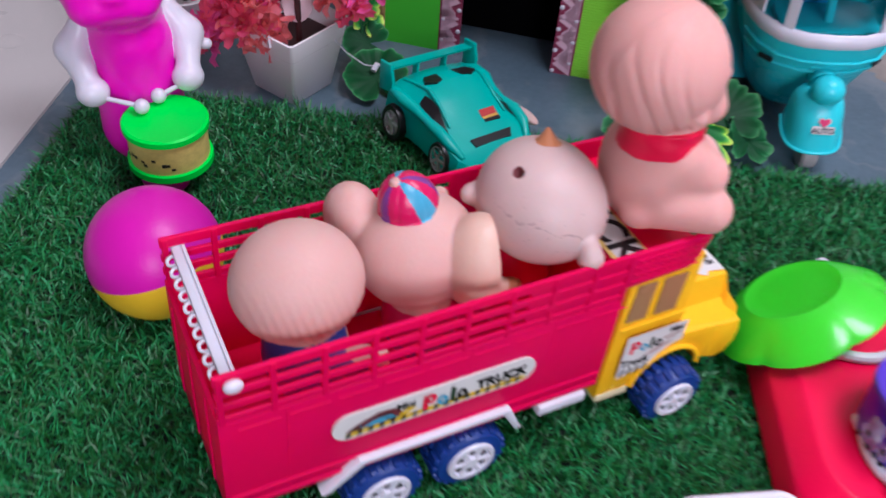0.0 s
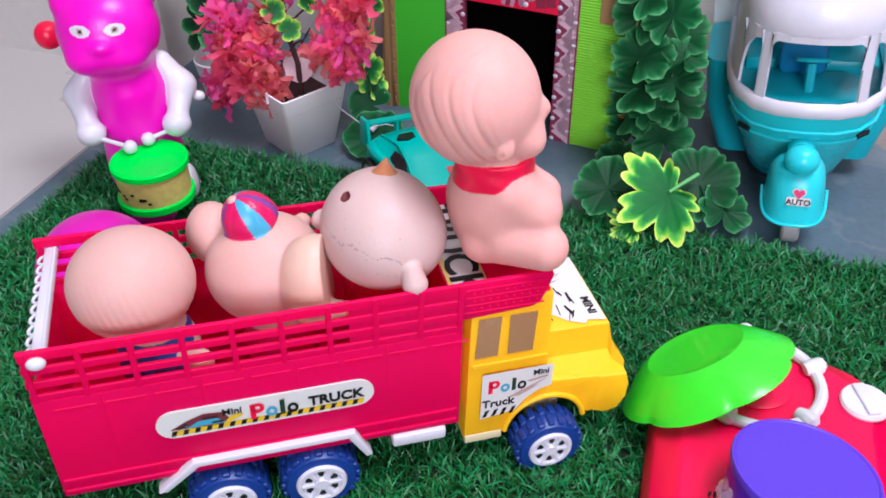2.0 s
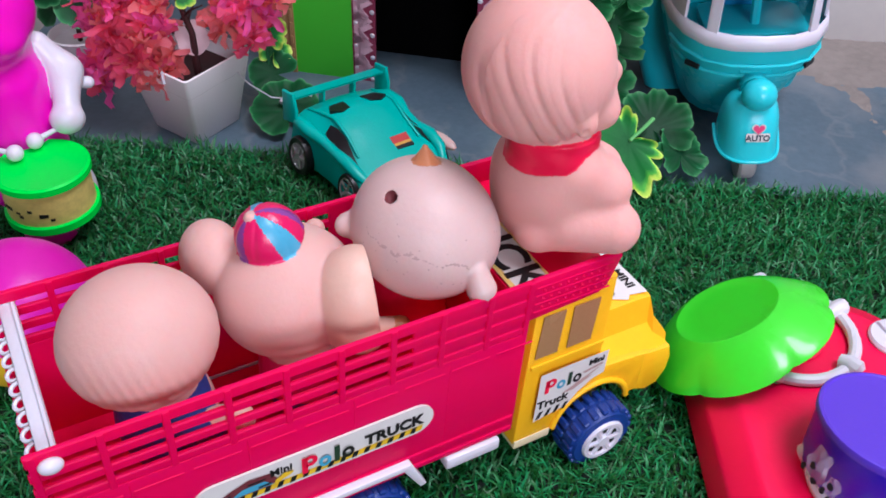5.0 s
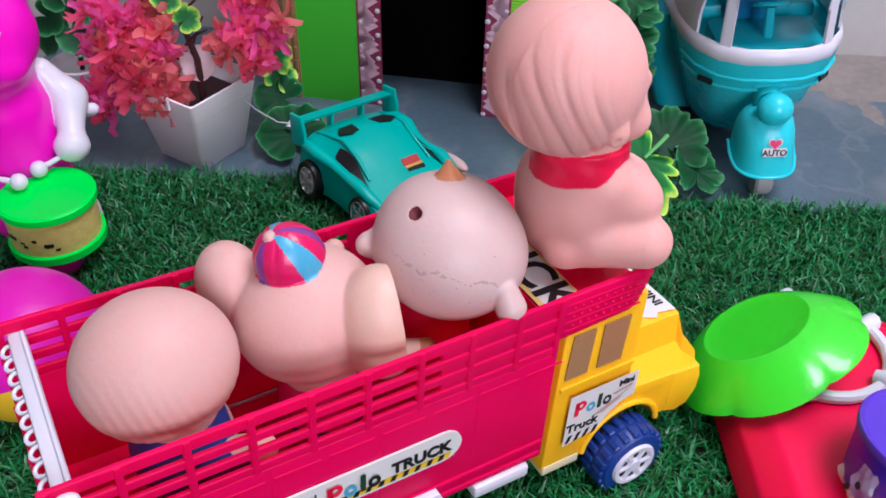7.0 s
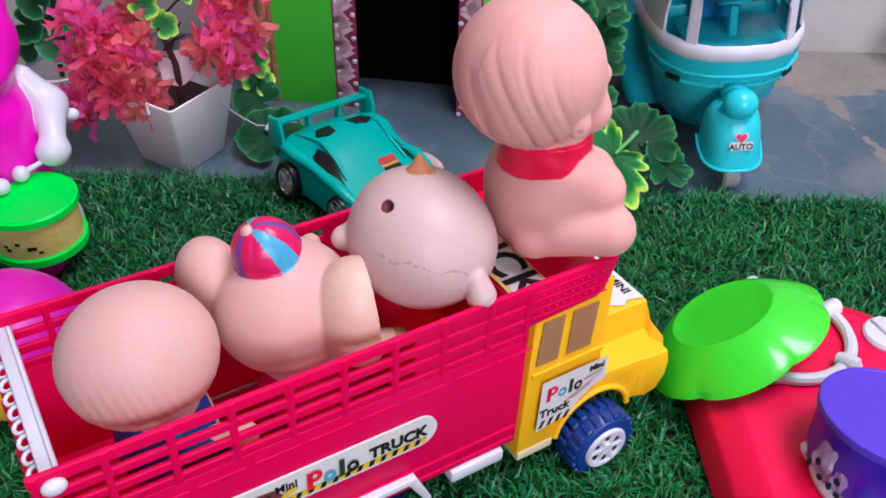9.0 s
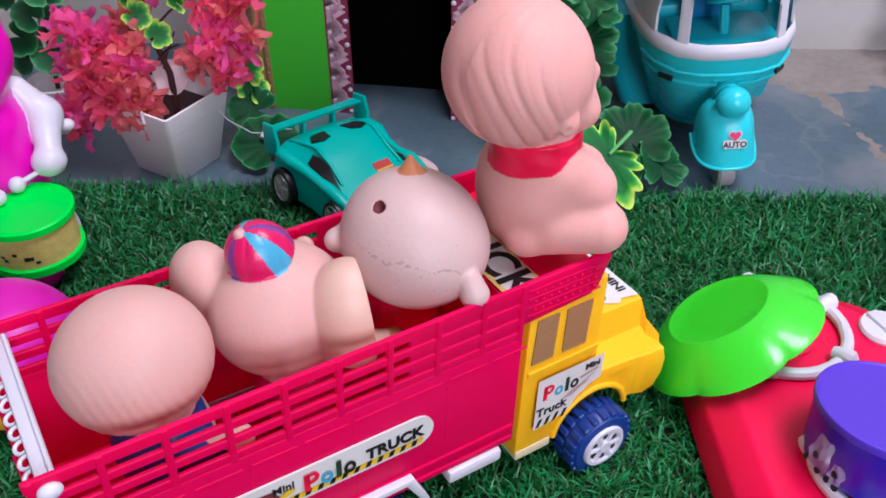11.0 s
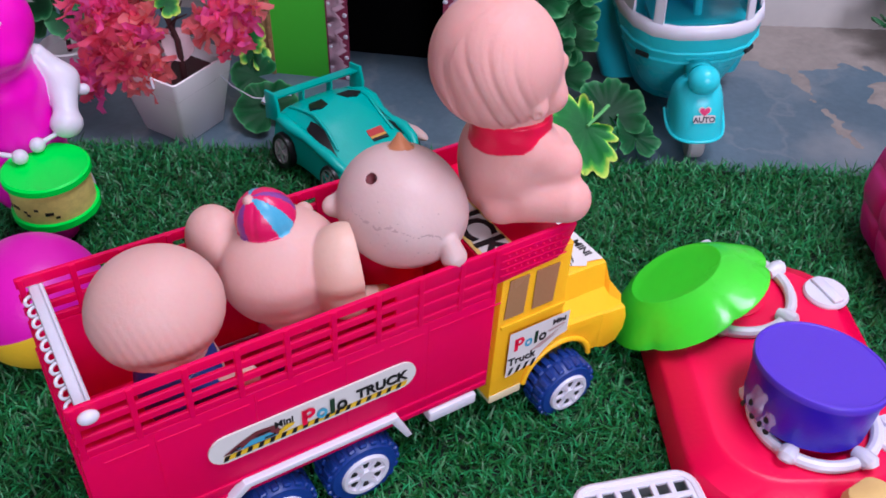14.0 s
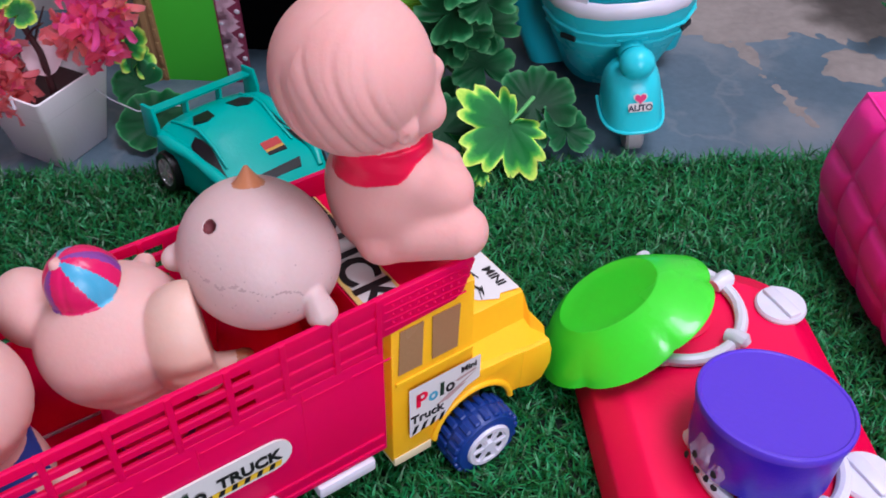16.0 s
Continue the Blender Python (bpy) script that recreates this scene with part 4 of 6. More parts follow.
def capped(P):
    e = egg(P, (0.1278, 0.0585, 0.1318), (0.0338, 0.0315, 0.0316))
    e = blend(e, egg(P, (0.1015, 0.0826, 0.1438), (0.0149, 0.0174, 0.0181)), 0.003)
    disc = egg(P, (0.1520, 0.0345, 0.1350), (0.0205, 0.0210, 0.0285), (0, 0, -14))
    disc = np.maximum(disc, (P[..., 0] - 0.1590) - 0.25 * (P[..., 1] - 0.0345) + 0.06 * (P[..., 2] - 0.137))
    e = blend(e, disc, 0.0018)
    e = blend(e, rod(P, (0.1420, 0.0760, 0.1380), (0.1520, 0.0820, 0.1420), 0.0065, 0.0050), 0.004)
    cap = egg(P, *CAP)
    cap = np.maximum(cap, 0.1580 - P[..., 2] + 0.51 * (P[..., 0] - 0.124)) + 0.0005 * np.maximum(0, np.cos(np.arctan2(P[..., 1] - 0.0622, P[..., 0] - 0.1200) * 6 + 0.3)) ** 8
    knob = egg(P, (0.1160, 0.0622, 0.1768), (0.0028, 0.0030, 0.0022))
    hand = egg(P, (0.1700, 0.0270, 0.1170), (0.0055, 0.0050, 0.0045))
    brim = np.maximum(egg(P, (0.1180, 0.0560, 0.1530), (0.0170, 0.0150, 0.0050), (0, -8, 0)), 0.1505 - P[..., 2])
    body = egg(P, (0.1300, 0.0540, 0.0840), (0.0215, 0.0215, 0.0300))
    wrist = rod(P, (0.1560, 0.0300, 0.1180), (0.1700, 0.0270, 0.1170), 0.0060, 0.0045)
    return np.minimum(np.minimum(blend(blend(e, body, 0.006), wrist, 0.003), np.minimum(cap, hand)), knob)


def capped_pick(C):
    k = np.zeros(C.shape[:-1], int)
    q = C - np.array(CAP[0])
    cap = (egg(C, *CAP) < 0.0008) & (C[..., 2] > 0.1583 + 0.51 * (C[..., 0] - 0.124)) & (egg(C, (0.1160, 0.0622, 0.1768), (0.0028, 0.0030, 0.0022)) > 0.0003)
    ang = np.degrees(np.arctan2(q[..., 1], q[..., 0] + 0.45 * q[..., 2])) % 360
    k[cap] = 1
    k[cap & ((np.abs(ang - 290) < 21) | (np.abs(ang - 60) < 17))] = 2
    flap = egg(C, (0.1520, 0.0345, 0.1350), (0.0205, 0.0210, 0.0285), (0, 0, -14)) < 0.0010
    k[flap & (egg(C, (0.1278, 0.0585, 0.1318), (0.0338, 0.0315, 0.0316)) > 0.0016) & (C[..., 1] < 0.062) & (C[..., 0] < 0.168)] = 3
    k[egg(C, (0.1700, 0.0270, 0.1170), (0.0055, 0.0050, 0.0045)) < 0.0008] = 4
    k[cap & ((np.abs(ang - 196) < 12) | (np.abs(ang - 350) < 12))] = 6
    k[C[..., 2] < 0.1010] = 1
    k[C[..., 2] < 0.078] = 5
    return k


moulded("capped_doll", capped, (0.076, 0.008, 0.053), (0.180, 0.106, 0.186), STEP, [SKIN, CAP_RED, SKY_PAINT, EAR_BEIGE, ORANGE, BLUE_PAINT, CAP_MAUVE], capped_pick,
        "peach vinyl doll with a red and blue cap", "doll")


def bald(P):
    e = egg(P, (0.0580, 0.0438, 0.1476), (0.0327, 0.0301, 0.0304))
    q = P - np.array((0.0575, 0.0430, 0.1480))
    e = e + 0.00013 * np.clip((q[..., 2] + 0.030) / 0.012, 0, 1) * np.sin(q[..., 0] * 1450 + 380 * q[..., 2] + 3 * np.sin(q[..., 1] * 90)) * np.clip((0.020 - q[..., 2]) / 0.025, 0, 1) * np.clip((0.016 - q[..., 1]) / 0.02, 0, 1)
    body = egg(P, (0.0620, 0.0500, 0.0900), (0.0230, 0.0230, 0.0345))
    body = blend(body, rod(P, (0.0700, 0.0280, 0.1000), (0.0860, 0.0130, 0.1120), 0.0080, 0.0070), 0.005)
    return blend(e, body, 0.004)


moulded("bald_doll", bald, (0.016, 0.002, 0.053), (0.100, 0.084, 0.186), STEP, [SKIN, BLUE_PAINT], lambda C: ((C[..., 2] < 0.1120) & (C[..., 0] < 0.082)).astype(int),
        "peach vinyl doll with a round bald head and blue clothes", "doll")
# ---- leaves and blossoms ----
def lobed(lobes, depth, n=105):
    """(angle, radius, vein) round a leaf of size 1 with rounded lobes, its stalk at -90 degrees."""
    out = []
    for i in range(n):
        a = 2 * math.pi * i / n
        wave = abs(math.cos(0.5 * lobes * (a - math.pi / 2)))
        deep = depth >= 0.3
        k = 1 - depth * (1 - wave ** (0.8 if deep else 0.6))
        notch = math.exp(-((math.degrees(a) - 270) / (58 if deep else 14)) ** 2)
        teeth = 1 + (0.24 if deep else 0.045) * abs(math.cos(1.5 * lobes * (a - math.pi / 2))) - (0.10 if deep else 0.03)
        out.append((a, k * (1 - 0.80 * notch) * teeth, wave ** 10))
    return out


def leaf(bm, m, size, lobes=7, depth=0.28, cup=0.25, edge=0.72, edge_mat=0, ripple=0.06, seed=0):
    """One leaf, folded along its veins and ruffled; edge tells where its paler rim begins."""
    r = random.Random(seed)
    ph = r.uniform(0, 6)
    shape = lobed(lobes, depth)
    rim, vein = bm.verts.layers.float.get("rim") or bm.verts.layers.float.new("rim"), bm.verts.layers.float.get("vein") or bm.verts.layers.float.new("vein")
    steps = (0.22, 0.45, 0.65, 0.82, 0.93, 1.0)
    rings = [[] for _ in steps]
    for a, k, w in shape:
        for j, f in enumerate(steps):
            q = f * k
            z = cup * q * q * (0.6 + 0.4 * math.cos(2 * a + ph)) + ripple * f ** 3 * math.sin(lobes * a + ph) + 0.5 * ripple * f ** 4 * math.sin(2.6 * lobes * a + 2 * ph) + 0.03 * (1 - w) * f
            v = bm.verts.new(m @ Vector((size * q * math.cos(a), size * q * math.sin(a), size * z)))
            v[rim] = f ** (math.log(0.6) / math.log(edge))
            v[vein] = w * (1 - f)
            rings[j].append(v)
    c = bm.verts.new(m @ Vector((0, 0, 0)))
    n = len(shape)
    for i in range(n):
        j = (i + 1) % n
        bm.faces.new((c, rings[0][i], rings[0][j]))
        for p, q in zip(rings, rings[1:]):
            bm.faces.new((p[i], q[i], q[j], p[j]))
    return bm


def aim(place, ahead, spin=0.0):
    """A pose whose z points ahead, with y as far up as may be."""
    return Matrix.Translation(place) @ Vector(ahead).to_track_quat("Z", "Y").to_matrix().to_4x4() @ pose(0, 0, 0, 0, 0, spin)


def petal(bm, base, d, length, width, r, mat_index=0, ruffle=0.0, facing=(0, 0, 0)):
    """A narrow curled petal from base along d, its face turned more or less towards facing."""
    d = Vector(d).normalized()
    side = d.cross(Vector(facing) + Vector((r.gauss(0, 1), r.gauss(0, 1), r.gauss(0, 1)))).normalized()
    up = side.cross(d)
    rows = []
    for t, w in ((0.0, 0.3), (0.4, 0.9), (0.75, 1.0), (1.0, 0.55)):
        p = Vector(base) + d * length * t + up * length * 0.35 * t * t + side * width * 0.15 * ruffle * math.sin(9 * t + length * 4000)
        lift = up * width * (0.35 + 0.3 * ruffle * math.sin(7 * t + length * 9000)) * w
        rows.append([bm.verts.new(p - side * width * 0.5 * w + lift), bm.verts.new(p), bm.verts.new(p + side * width * 0.5 * w + lift)])
    for a, b in zip(rows, rows[1:]):
        for i in (0, 1):
            bm.faces.new((a[i], a[i + 1], b[i + 1], b[i])).material_index = mat_index
    return bm


# ---- toy house of painted card ----
HOUSE = ROOM @ pose(-0.020, 0.556, FLOOR, 0, 0, -6.5)
house = thing("toy_house", "green painted cardboard toy house with a dark doorway", "toy house", HOUSE)
HH = 0.27
DX0, DX1, DH = 0.0745, 0.1655, 0.128
bm = bmesh.new()
box(bm, 0.0, 0.054, 0.0, 0.004, 0.0, HH)
part("front_panel", bm, CARD_GREEN, house, "flat green painted card")
bm = bmesh.new()
box(bm, 0.186, 0.232, 0.0, 0.0035, 0.0, HH)
ribbed = part("front_panel", bm, CARD_LIME, house, "ribbed lime corrugated card")
flute = None
for i in range(99):
    if flute is None:
        flute = part("flute", tube(bmesh.new(), [(0.1862, -0.0002, 0.0), (0.2318, -0.0002, 0.0)], 0.0010, 6), CARD_LIME, ribbed)
        ob = flute
    else:
        ob = new("flute", flute.data)
        ob.parent = ribbed
    ob.location = (0, 0, 0.0013 + i * 0.0027)
bm = bmesh.new()
box(bm, DX0 - 0.0205, DX0, -0.0005, 0.0045, 0.0, HH)
box(bm, DX1, DX1 + 0.0205, -0.0005, 0.0045, 0.0, HH)
frame_part = part("door_frame", bm, ROSE, house, "rose door frame brushed with a pale pink zigzag")
bm = bmesh.new()
box(bm, DX0, DX1, -0.0005, 0.0045, DH, HH)
part("lintel", bm, SCARF, frame_part, "crimson painted lintel")
r = random.Random(4)
DOT = []


def paint_dot(x, z, s):
    if not DOT:
        DOT.append(part("paint_dot", ball(bmesh.new(), (0, 0, 0), (0.0023, 0.0009, 0.0020), 8), WHITE, frame_part, "white paint dot"))
        ob = DOT[0]
    else:
        ob = new("paint_dot", DOT[0].data)
        ob.parent = frame_part
    ob.matrix_local = Matrix.Translation((x, -0.0006, z)) @ Matrix.Scale(s, 4)


for x0, s in ((DX0 - 0.0205, 1), (DX1 + 0.0205, -1)):
    for i in range(12):
        z = 0.002 + i * 0.0222
        for k in (0, 1):
            t, a, dz = (0.0030, 0.0088, r.uniform(-0.001, 0.001)) if k == 0 else (0.0011, 0.0050, 0.0062)
            wob = [r.uniform(-0.0007, 0.0007) for _ in range(6)]
            zig = [(-a * s, -t + wob[0]), (a * s, 0.0111 - t + wob[1]), (-a * s, 0.0222 - t + wob[0]), (-a * s, 0.0222 + t * 0.7 + wob[3]), (a * s, 0.0111 + t + wob[4]), (-a * s, t * 0.7 + wob[3])]
            bm = prism(bmesh.new(), zig[::s], 0.0, 0.0003, "z")
            part("zigzag", bm, PALE_STROKE, frame_part, "pale pink brushed zigzag").matrix_local = pose(x0 + s * 0.0105, -0.0008, z + dz, 90, 0, 0)
        for dx, dz in ((0.0035, 0.0112), (0.0185, 0.0005), (0.0185, 0.0222)):
            paint_dot(x0 + s * dx, z + dz, 1.0)
for i in range(54):
    x, z = r.uniform(DX0 + 0.002, DX1 - 0.002), r.uniform(DH + 0.002, DH + 0.07)
    h = r.uniform(0.008, 0.020)
    bm = prism(bmesh.new(), [(-0.0012, 0), (0.0022, -0.0012), (0.0032, 0.3 * h), (0.0012, h), (-0.0004, 0.5 * h)], 0.0, 0.0003, "z")
    part("brush_stroke", bm, MAUVE, frame_part, "mauve brush stroke").matrix_local = pose(x, -0.0010, z, 90, r.uniform(-25, 25), 0)
    if i % 2:
        paint_dot(x + 0.004, z + 0.002, 1.25)
bm = bmesh.new()
for i in range(9):
    x, h = DX0 + 0.006 + i * 0.0098, r.uniform(0.018, 0.05)
    sheet(bm, [(-0.0045, 0), (0.0045, 0.002), (0.005, h), (-0.005, h)], pose(x, -0.0007, DH + 0.001 + r.uniform(0, 0.008), 90, 0, 0))
part("red_brushwork", bm, MAROON, frame_part)
# side walls and roof of raw card; back and inner sides blackened for shade
for x0, x1 in ((-0.0045, 0.0), (0.232, 0.2365)):
    bm = bmesh.new()
    box(bm, x0, x1, -0.002, 0.112, 0.0, HH)
    for i in range(20):
        box(bm, x0 + 0.001, x1 - 0.001, -0.0035, -0.0015, 0.004 + i * 0.0130, 0.012 + i * 0.0130, 0.0003, 1)
    part("side_wall", bm, CARD_BROWN, house, "raw brown cardboard with a torn edge")
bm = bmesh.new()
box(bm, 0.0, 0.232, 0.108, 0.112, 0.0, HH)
part("back_wall", bm, SHADE_BLACK, house)
# added sheet close behind the door, imitating the dark depth of the interior
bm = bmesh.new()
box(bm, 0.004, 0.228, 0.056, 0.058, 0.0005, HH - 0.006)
part("black_curtain", bm, SHADE_BLACK, house, "added black sheet standing in for the doorway's shade")
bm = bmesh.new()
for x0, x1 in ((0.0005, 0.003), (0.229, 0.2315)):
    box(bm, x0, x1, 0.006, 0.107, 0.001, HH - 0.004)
part("lining", bm, SHADE_BLACK, house)
bm = bmesh.new()
box(bm, -0.015, 0.247, -0.020, 0.120, HH, HH + 0.005, 0.001)
part("roof", bm, CARD_BROWN, house)
for x0, x1, z0 in ((-0.002, 0.021, 0.128), (0.205, 0.236, 0.128)):
    bm = bmesh.new()
    box(bm, x0, x1, -0.0022, -0.0006, z0, z0 + 0.035, 0.0004, 1)
    part("card_patch", bm, CARD_BROWN, house, "brown card patch taped on")
bm = bmesh.new()
pts = [(-0.012, 0.004, 0.0), (-0.012, 0.004, 0.03), (-0.010, 0.004, 0.09), (-0.012, 0.004, 0.16), (-0.011, 0.004, HH)]
tube(bm, pts, [0.0085, 0.0080, 0.0060, 0.0065, 0.006], 10)
part("corner_post", bm, CARD_BROWN, house, "tan rolled card corner post")


# ---- auto rickshaw ----
AUTO = ROOM @ pose(0.3690, 0.5050, FLOOR, 0, 0, 2) @ pose(0, 0, 0, 0, -4, 0)
auto = thing("toy_rickshaw", "aqua and white plastic toy auto rickshaw with a clear cabin", "toy rickshaw", AUTO)
PLAN = [(0.0, -0.052), (0.022, -0.050), (0.040, -0.041), (0.053, -0.022), (0.060, 0.004), (0.062, 0.040), (0.062, 0.125), (0.0, 0.130)]


def plan_ring(k, dy=0.0, kx=None):
    half = [(x * (kx or k), y * k + dy) for x, y in PLAN]
    return half + [(-x, y) for x, y in half[-2:0:-1]]


def loft(bm, levels, cap=True):
    """Rings of plan points at heights."""
    rings = [[bm.verts.new((x, y, z)) for x, y in ring] for ring, z in levels]
    n = len(rings[0])
    for p, q in zip(rings, rings[1:]):
        for i in range(n):
            bm.faces.new((p[i], p[(i + 1) % n], q[(i + 1) % n], q[i]))
    if cap:
        bm.faces.new(rings[0][::-1])
        bm.faces.new(rings[-1])
    return bm


bm = bmesh.new()
loft(bm, [(plan_ring(0.55, 0.03), 0.018), (plan_ring(0.64, 0.025), 0.024), (plan_ring(0.76, 0.015), 0.048), (plan_ring(0.90, 0.006), 0.074), (plan_ring(1.0), 0.098), (plan_ring(1.02), 0.1065), (plan_ring(0.97), 0.1070)])
body = part("body", bm, AQUA, auto, "glossy aqua lower body", 60)
bm = bmesh.new()
loft(bm, [(round_rect(-0.066, 0.066, 0.046, 0.128, 0.012, 4), 0.016), (round_rect(-0.079, 0.079, 0.044, 0.130, 0.014, 4), 0.060), (round_rect(-0.082, 0.082, 0.043, 0.131, 0.014, 4), 0.1060), (round_rect(-0.078, 0.078, 0.046, 0.128, 0.012, 4), 0.1066)])
part("rear_body", bm, AQUA_DEEP, auto, "deep aqua rear body wider than the nose", 50)
bm = bmesh.new()
for k, z in ((0.995, 0.0930), (0.945, 0.0810)):
    ring = [Vector((x, y, z)) for x, y in plan_ring(k, 0.0 if k > 0.96 else 0.004)]
    tube(bm, [ring[i] for i in (-4, -3, -2, -1, 0, 1, 2, 3, 4)], 0.0016, 6)
for i in range(3):
    tube(bm, [(-0.012, -0.0478 + i * 0.0022, 0.0900 - i * 0.0045), (0.012, -0.0478 + i * 0.0022, 0.0900 - i * 0.0045)], 0.0011, 6)
part("trim_line", bm, AQUA, body)
for s in (-1, 1):
    bm = bmesh.new()
    box(bm, -0.007, 0.007, -0.0012, 0.0012, -0.0022, 0.0022, 0.0006, 1, pose(s * 0.0455, -0.0275, 0.0825, 0, 0, s * 48))
    part("side_slot", bm, BLACK, body)
bm = bmesh.new()
loft(bm, [(plan_ring(1.03), 0.1065), (plan_ring(1.05), 0.109), (plan_ring(1.03), 0.117), (plan_ring(0.985), 0.1185), (plan_ring(0.965), 0.110)], False)
part("window_sill", bm, WHITE, auto, "white window band", 60)
# white cabin shell with a windscreen and two curved side lights
SILL_Z, EAVE_Z = 0.1170, 0.1720
half = [(0.0, -0.052), (0.011, -0.0512), (0.022, -0.050), (0.032, -0.0462), (0.040, -0.041), (0.0475, -0.0325), (0.053, -0.022), (0.0570, -0.0095), (0.060, 0.004), (0.0615, 0.022), (0.062, 0.046)]
line, run = [], 0.0
for (xa, ya), (xb, yb) in zip(half, half[1:]):
    for i in range(10):
        f = i / 10
        x, y = xa + f * (xb - xa), ya + f * (yb - ya)
        if line:
            run += math.hypot(x - line[-1][0], y - line[-1][1])
        line.append((x, y, run))


def light_top(a):
    """Upper edge of the opening at arc a from the middle, or None where the shell is solid."""
    r = 0.007
    if a < 0.0360:
        d = 0.0360 - a
        return EAVE_Z - 0.0060 - (r - math.sqrt(r * r - (r - d) ** 2) if d < r else 0.0)
    if 0.0440 < a < 0.0720:
        f = (a - 0.0440) / 0.0280
        return SILL_Z + (EAVE_Z - 0.0080 - SILL_Z) * math.sqrt(max(0.0, 1 - f ** 2.4))
    return None


for s in (-1, 1):
    bm = bmesh.new()
    for (xa, ya, ra), (xb, yb, rb) in zip(line, line[1:]):
        tops = [light_top(ra + 1e-6), light_top(rb - 1e-6)]
        if tops[0] is None or tops[1] is None:
            tops = [SILL_Z, SILL_Z]
        for lo_, hi_ in ((0.0, 0.5), (0.5, 1.0)):
            quad = []
            for x, y, z0 in ((xa, ya, tops[0]), (xb, yb, tops[1])):
                for f in (lo_, hi_):
                    z = z0 + f * (EAVE_Z - z0)
                    k = 1.0 - 0.045 * (z - SILL_Z) / (EAVE_Z - SILL_Z)
                    quad.append(bm.verts.new((s * x * k, y * k, z)))
            bm.faces.new((quad[0], quad[2], quad[3], quad[1]))
    bmesh.ops.remove_doubles(bm, verts=bm.verts, dist=1e-5)
    bmesh.ops.recalc_face_normals(bm, faces=bm.faces)
    bmesh.ops.solidify(bm, geom=bm.faces[:], thickness=0.0022)
    part("cabin_shell", bm, WHITE, auto, "white cabin shell with rounded window openings", 40)
    bm = bmesh.new()
    tube(bm, [Vector((s * 0.0614, 0.118, 0.115)), Vector((s * 0.060, 0.115, 0.145)), Vector((s * 0.0585, 0.110, 0.172))], [0.003, 0.0026, 0.0035], 8)
    part("rear_post", bm, WHITE, auto)
bm = bmesh.new()
loft(bm, [(plan_ring(0.950, 0.0), 0.1695), (plan_ring(0.965, 0.0), 0.1725), (plan_ring(0.955, 0.002), 0.186), (plan_ring(0.90, 0.007), 0.203), (plan_ring(0.74, 0.019), 0.217), (plan_ring(0.35, 0.04), 0.223)])
part("roof", bm, WHITE, auto, "white domed roof", 60)
bm = bmesh.new()
half = [(-0.080, 0.045), (-0.081, 0.129), (0.081, 0.129), (0.080, 0.045)]
lo, hi = [bm.verts.new((x, y, 0.106)) for x, y in half], [bm.verts.new((x, y, 0.214)) for x, y in half]
for a in range(3):
    bm.faces.new((lo[a], lo[a + 1], hi[a + 1], hi[a]))
pane = part("clear_canopy", bm, CLEAR, auto, "clear plastic passenger canopy")
pane.visible_shadow = False
bm = bmesh.new()
box(bm, -0.050, 0.050, 0.030, 0.110, 0.100, 0.118, 0.004)
box(bm, -0.050, 0.050, 0.085, 0.105, 0.114, 0.160, 0.004)
part("seat", bm, AQUA_DEEP, auto)
bm = bmesh.new()
prism(bm, round_rect(-0.040, 0.040, -0.036, 0.020, 0.012), 0.1065, 0.113, "z", 0.001)
tube(bm, [(0, -0.018, 0.110), (0, -0.012, 0.134)], 0.004, 8)
tube(bm, ring_points((0, -0.011, 0.136), 0.012, 16, Euler((radians(-25), 0, 0)).to_matrix()), 0.0018, 6, True)
part("dashboard", bm, AQUA_DEEP, auto)
bm = bmesh.new()
box(bm, -0.024, 0.014, 0.010, 0.030, 0.112, 0.160, 0.006)
part("driver_seat", bm, surface("blue_toy_seat", lin(30, 120, 170), 0.4), auto)
# front fork cover, lamp and wheel
GUARD = [(0.0270, 0.0242, -0.0835), (0.0300, 0.0238, -0.0830), (0.0380, 0.0232, -0.0815), (0.0480, 0.0226, -0.0792), (0.0560, 0.0216, -0.0765), (0.0620, 0.0200, -0.0735), (0.0665, 0.0175, -0.0698), (0.0700, 0.0140, -0.0655), (0.0722, 0.0090, -0.0610)]   # height, half width, foremost


def guard_ring(w, y, back=-0.046):
    """Half a superellipse bowed forwards."""
    ring = []
    for k in range(25):
        t = math.pi * k / 24 - math.pi / 2
        c, d = math.sin(t), math.cos(t)
        ring.append((w * math.copysign(abs(c) ** 0.75, c), back + (y - back) * d ** 0.75))
    return ring


bm = bmesh.new()
loft(bm, [(guard_ring(w, y), z) for z, w, y in GUARD])
fender = part("fender", bm, AQUA, auto, "aqua front mudguard", 60)
bm = bmesh.new()
tube(bm, [(x, y, 0.0268 + 0.012 * max(0.0, (y + 0.075) / 0.029) ** 2) for x, y in guard_ring(0.0252, -0.0845)], 0.0013, 8)
part("fender_lip", bm, AQUA, fender)
bm = bmesh.new()
ball(bm, (0, -0.0660, 0.0770), (0.0135, 0.0125, 0.0125), 20)
tube(bm, [(0, -0.052, 0.074), (0, -0.040, 0.076)], 0.011, 12)
part("headlamp", bm, AQUA, auto)
bm = bmesh.new()
lathe(bm, [(0.0, -0.007), (0.0125, -0.007), (0.0145, -0.005), (0.0145, 0.005), (0.0125, 0.007), (0.0, 0.007)], 24, pose(0, -0.0640, 0.0145, 0, 90, 0))
part("wheel", bm, GREYISH, auto, "grey front wheel")
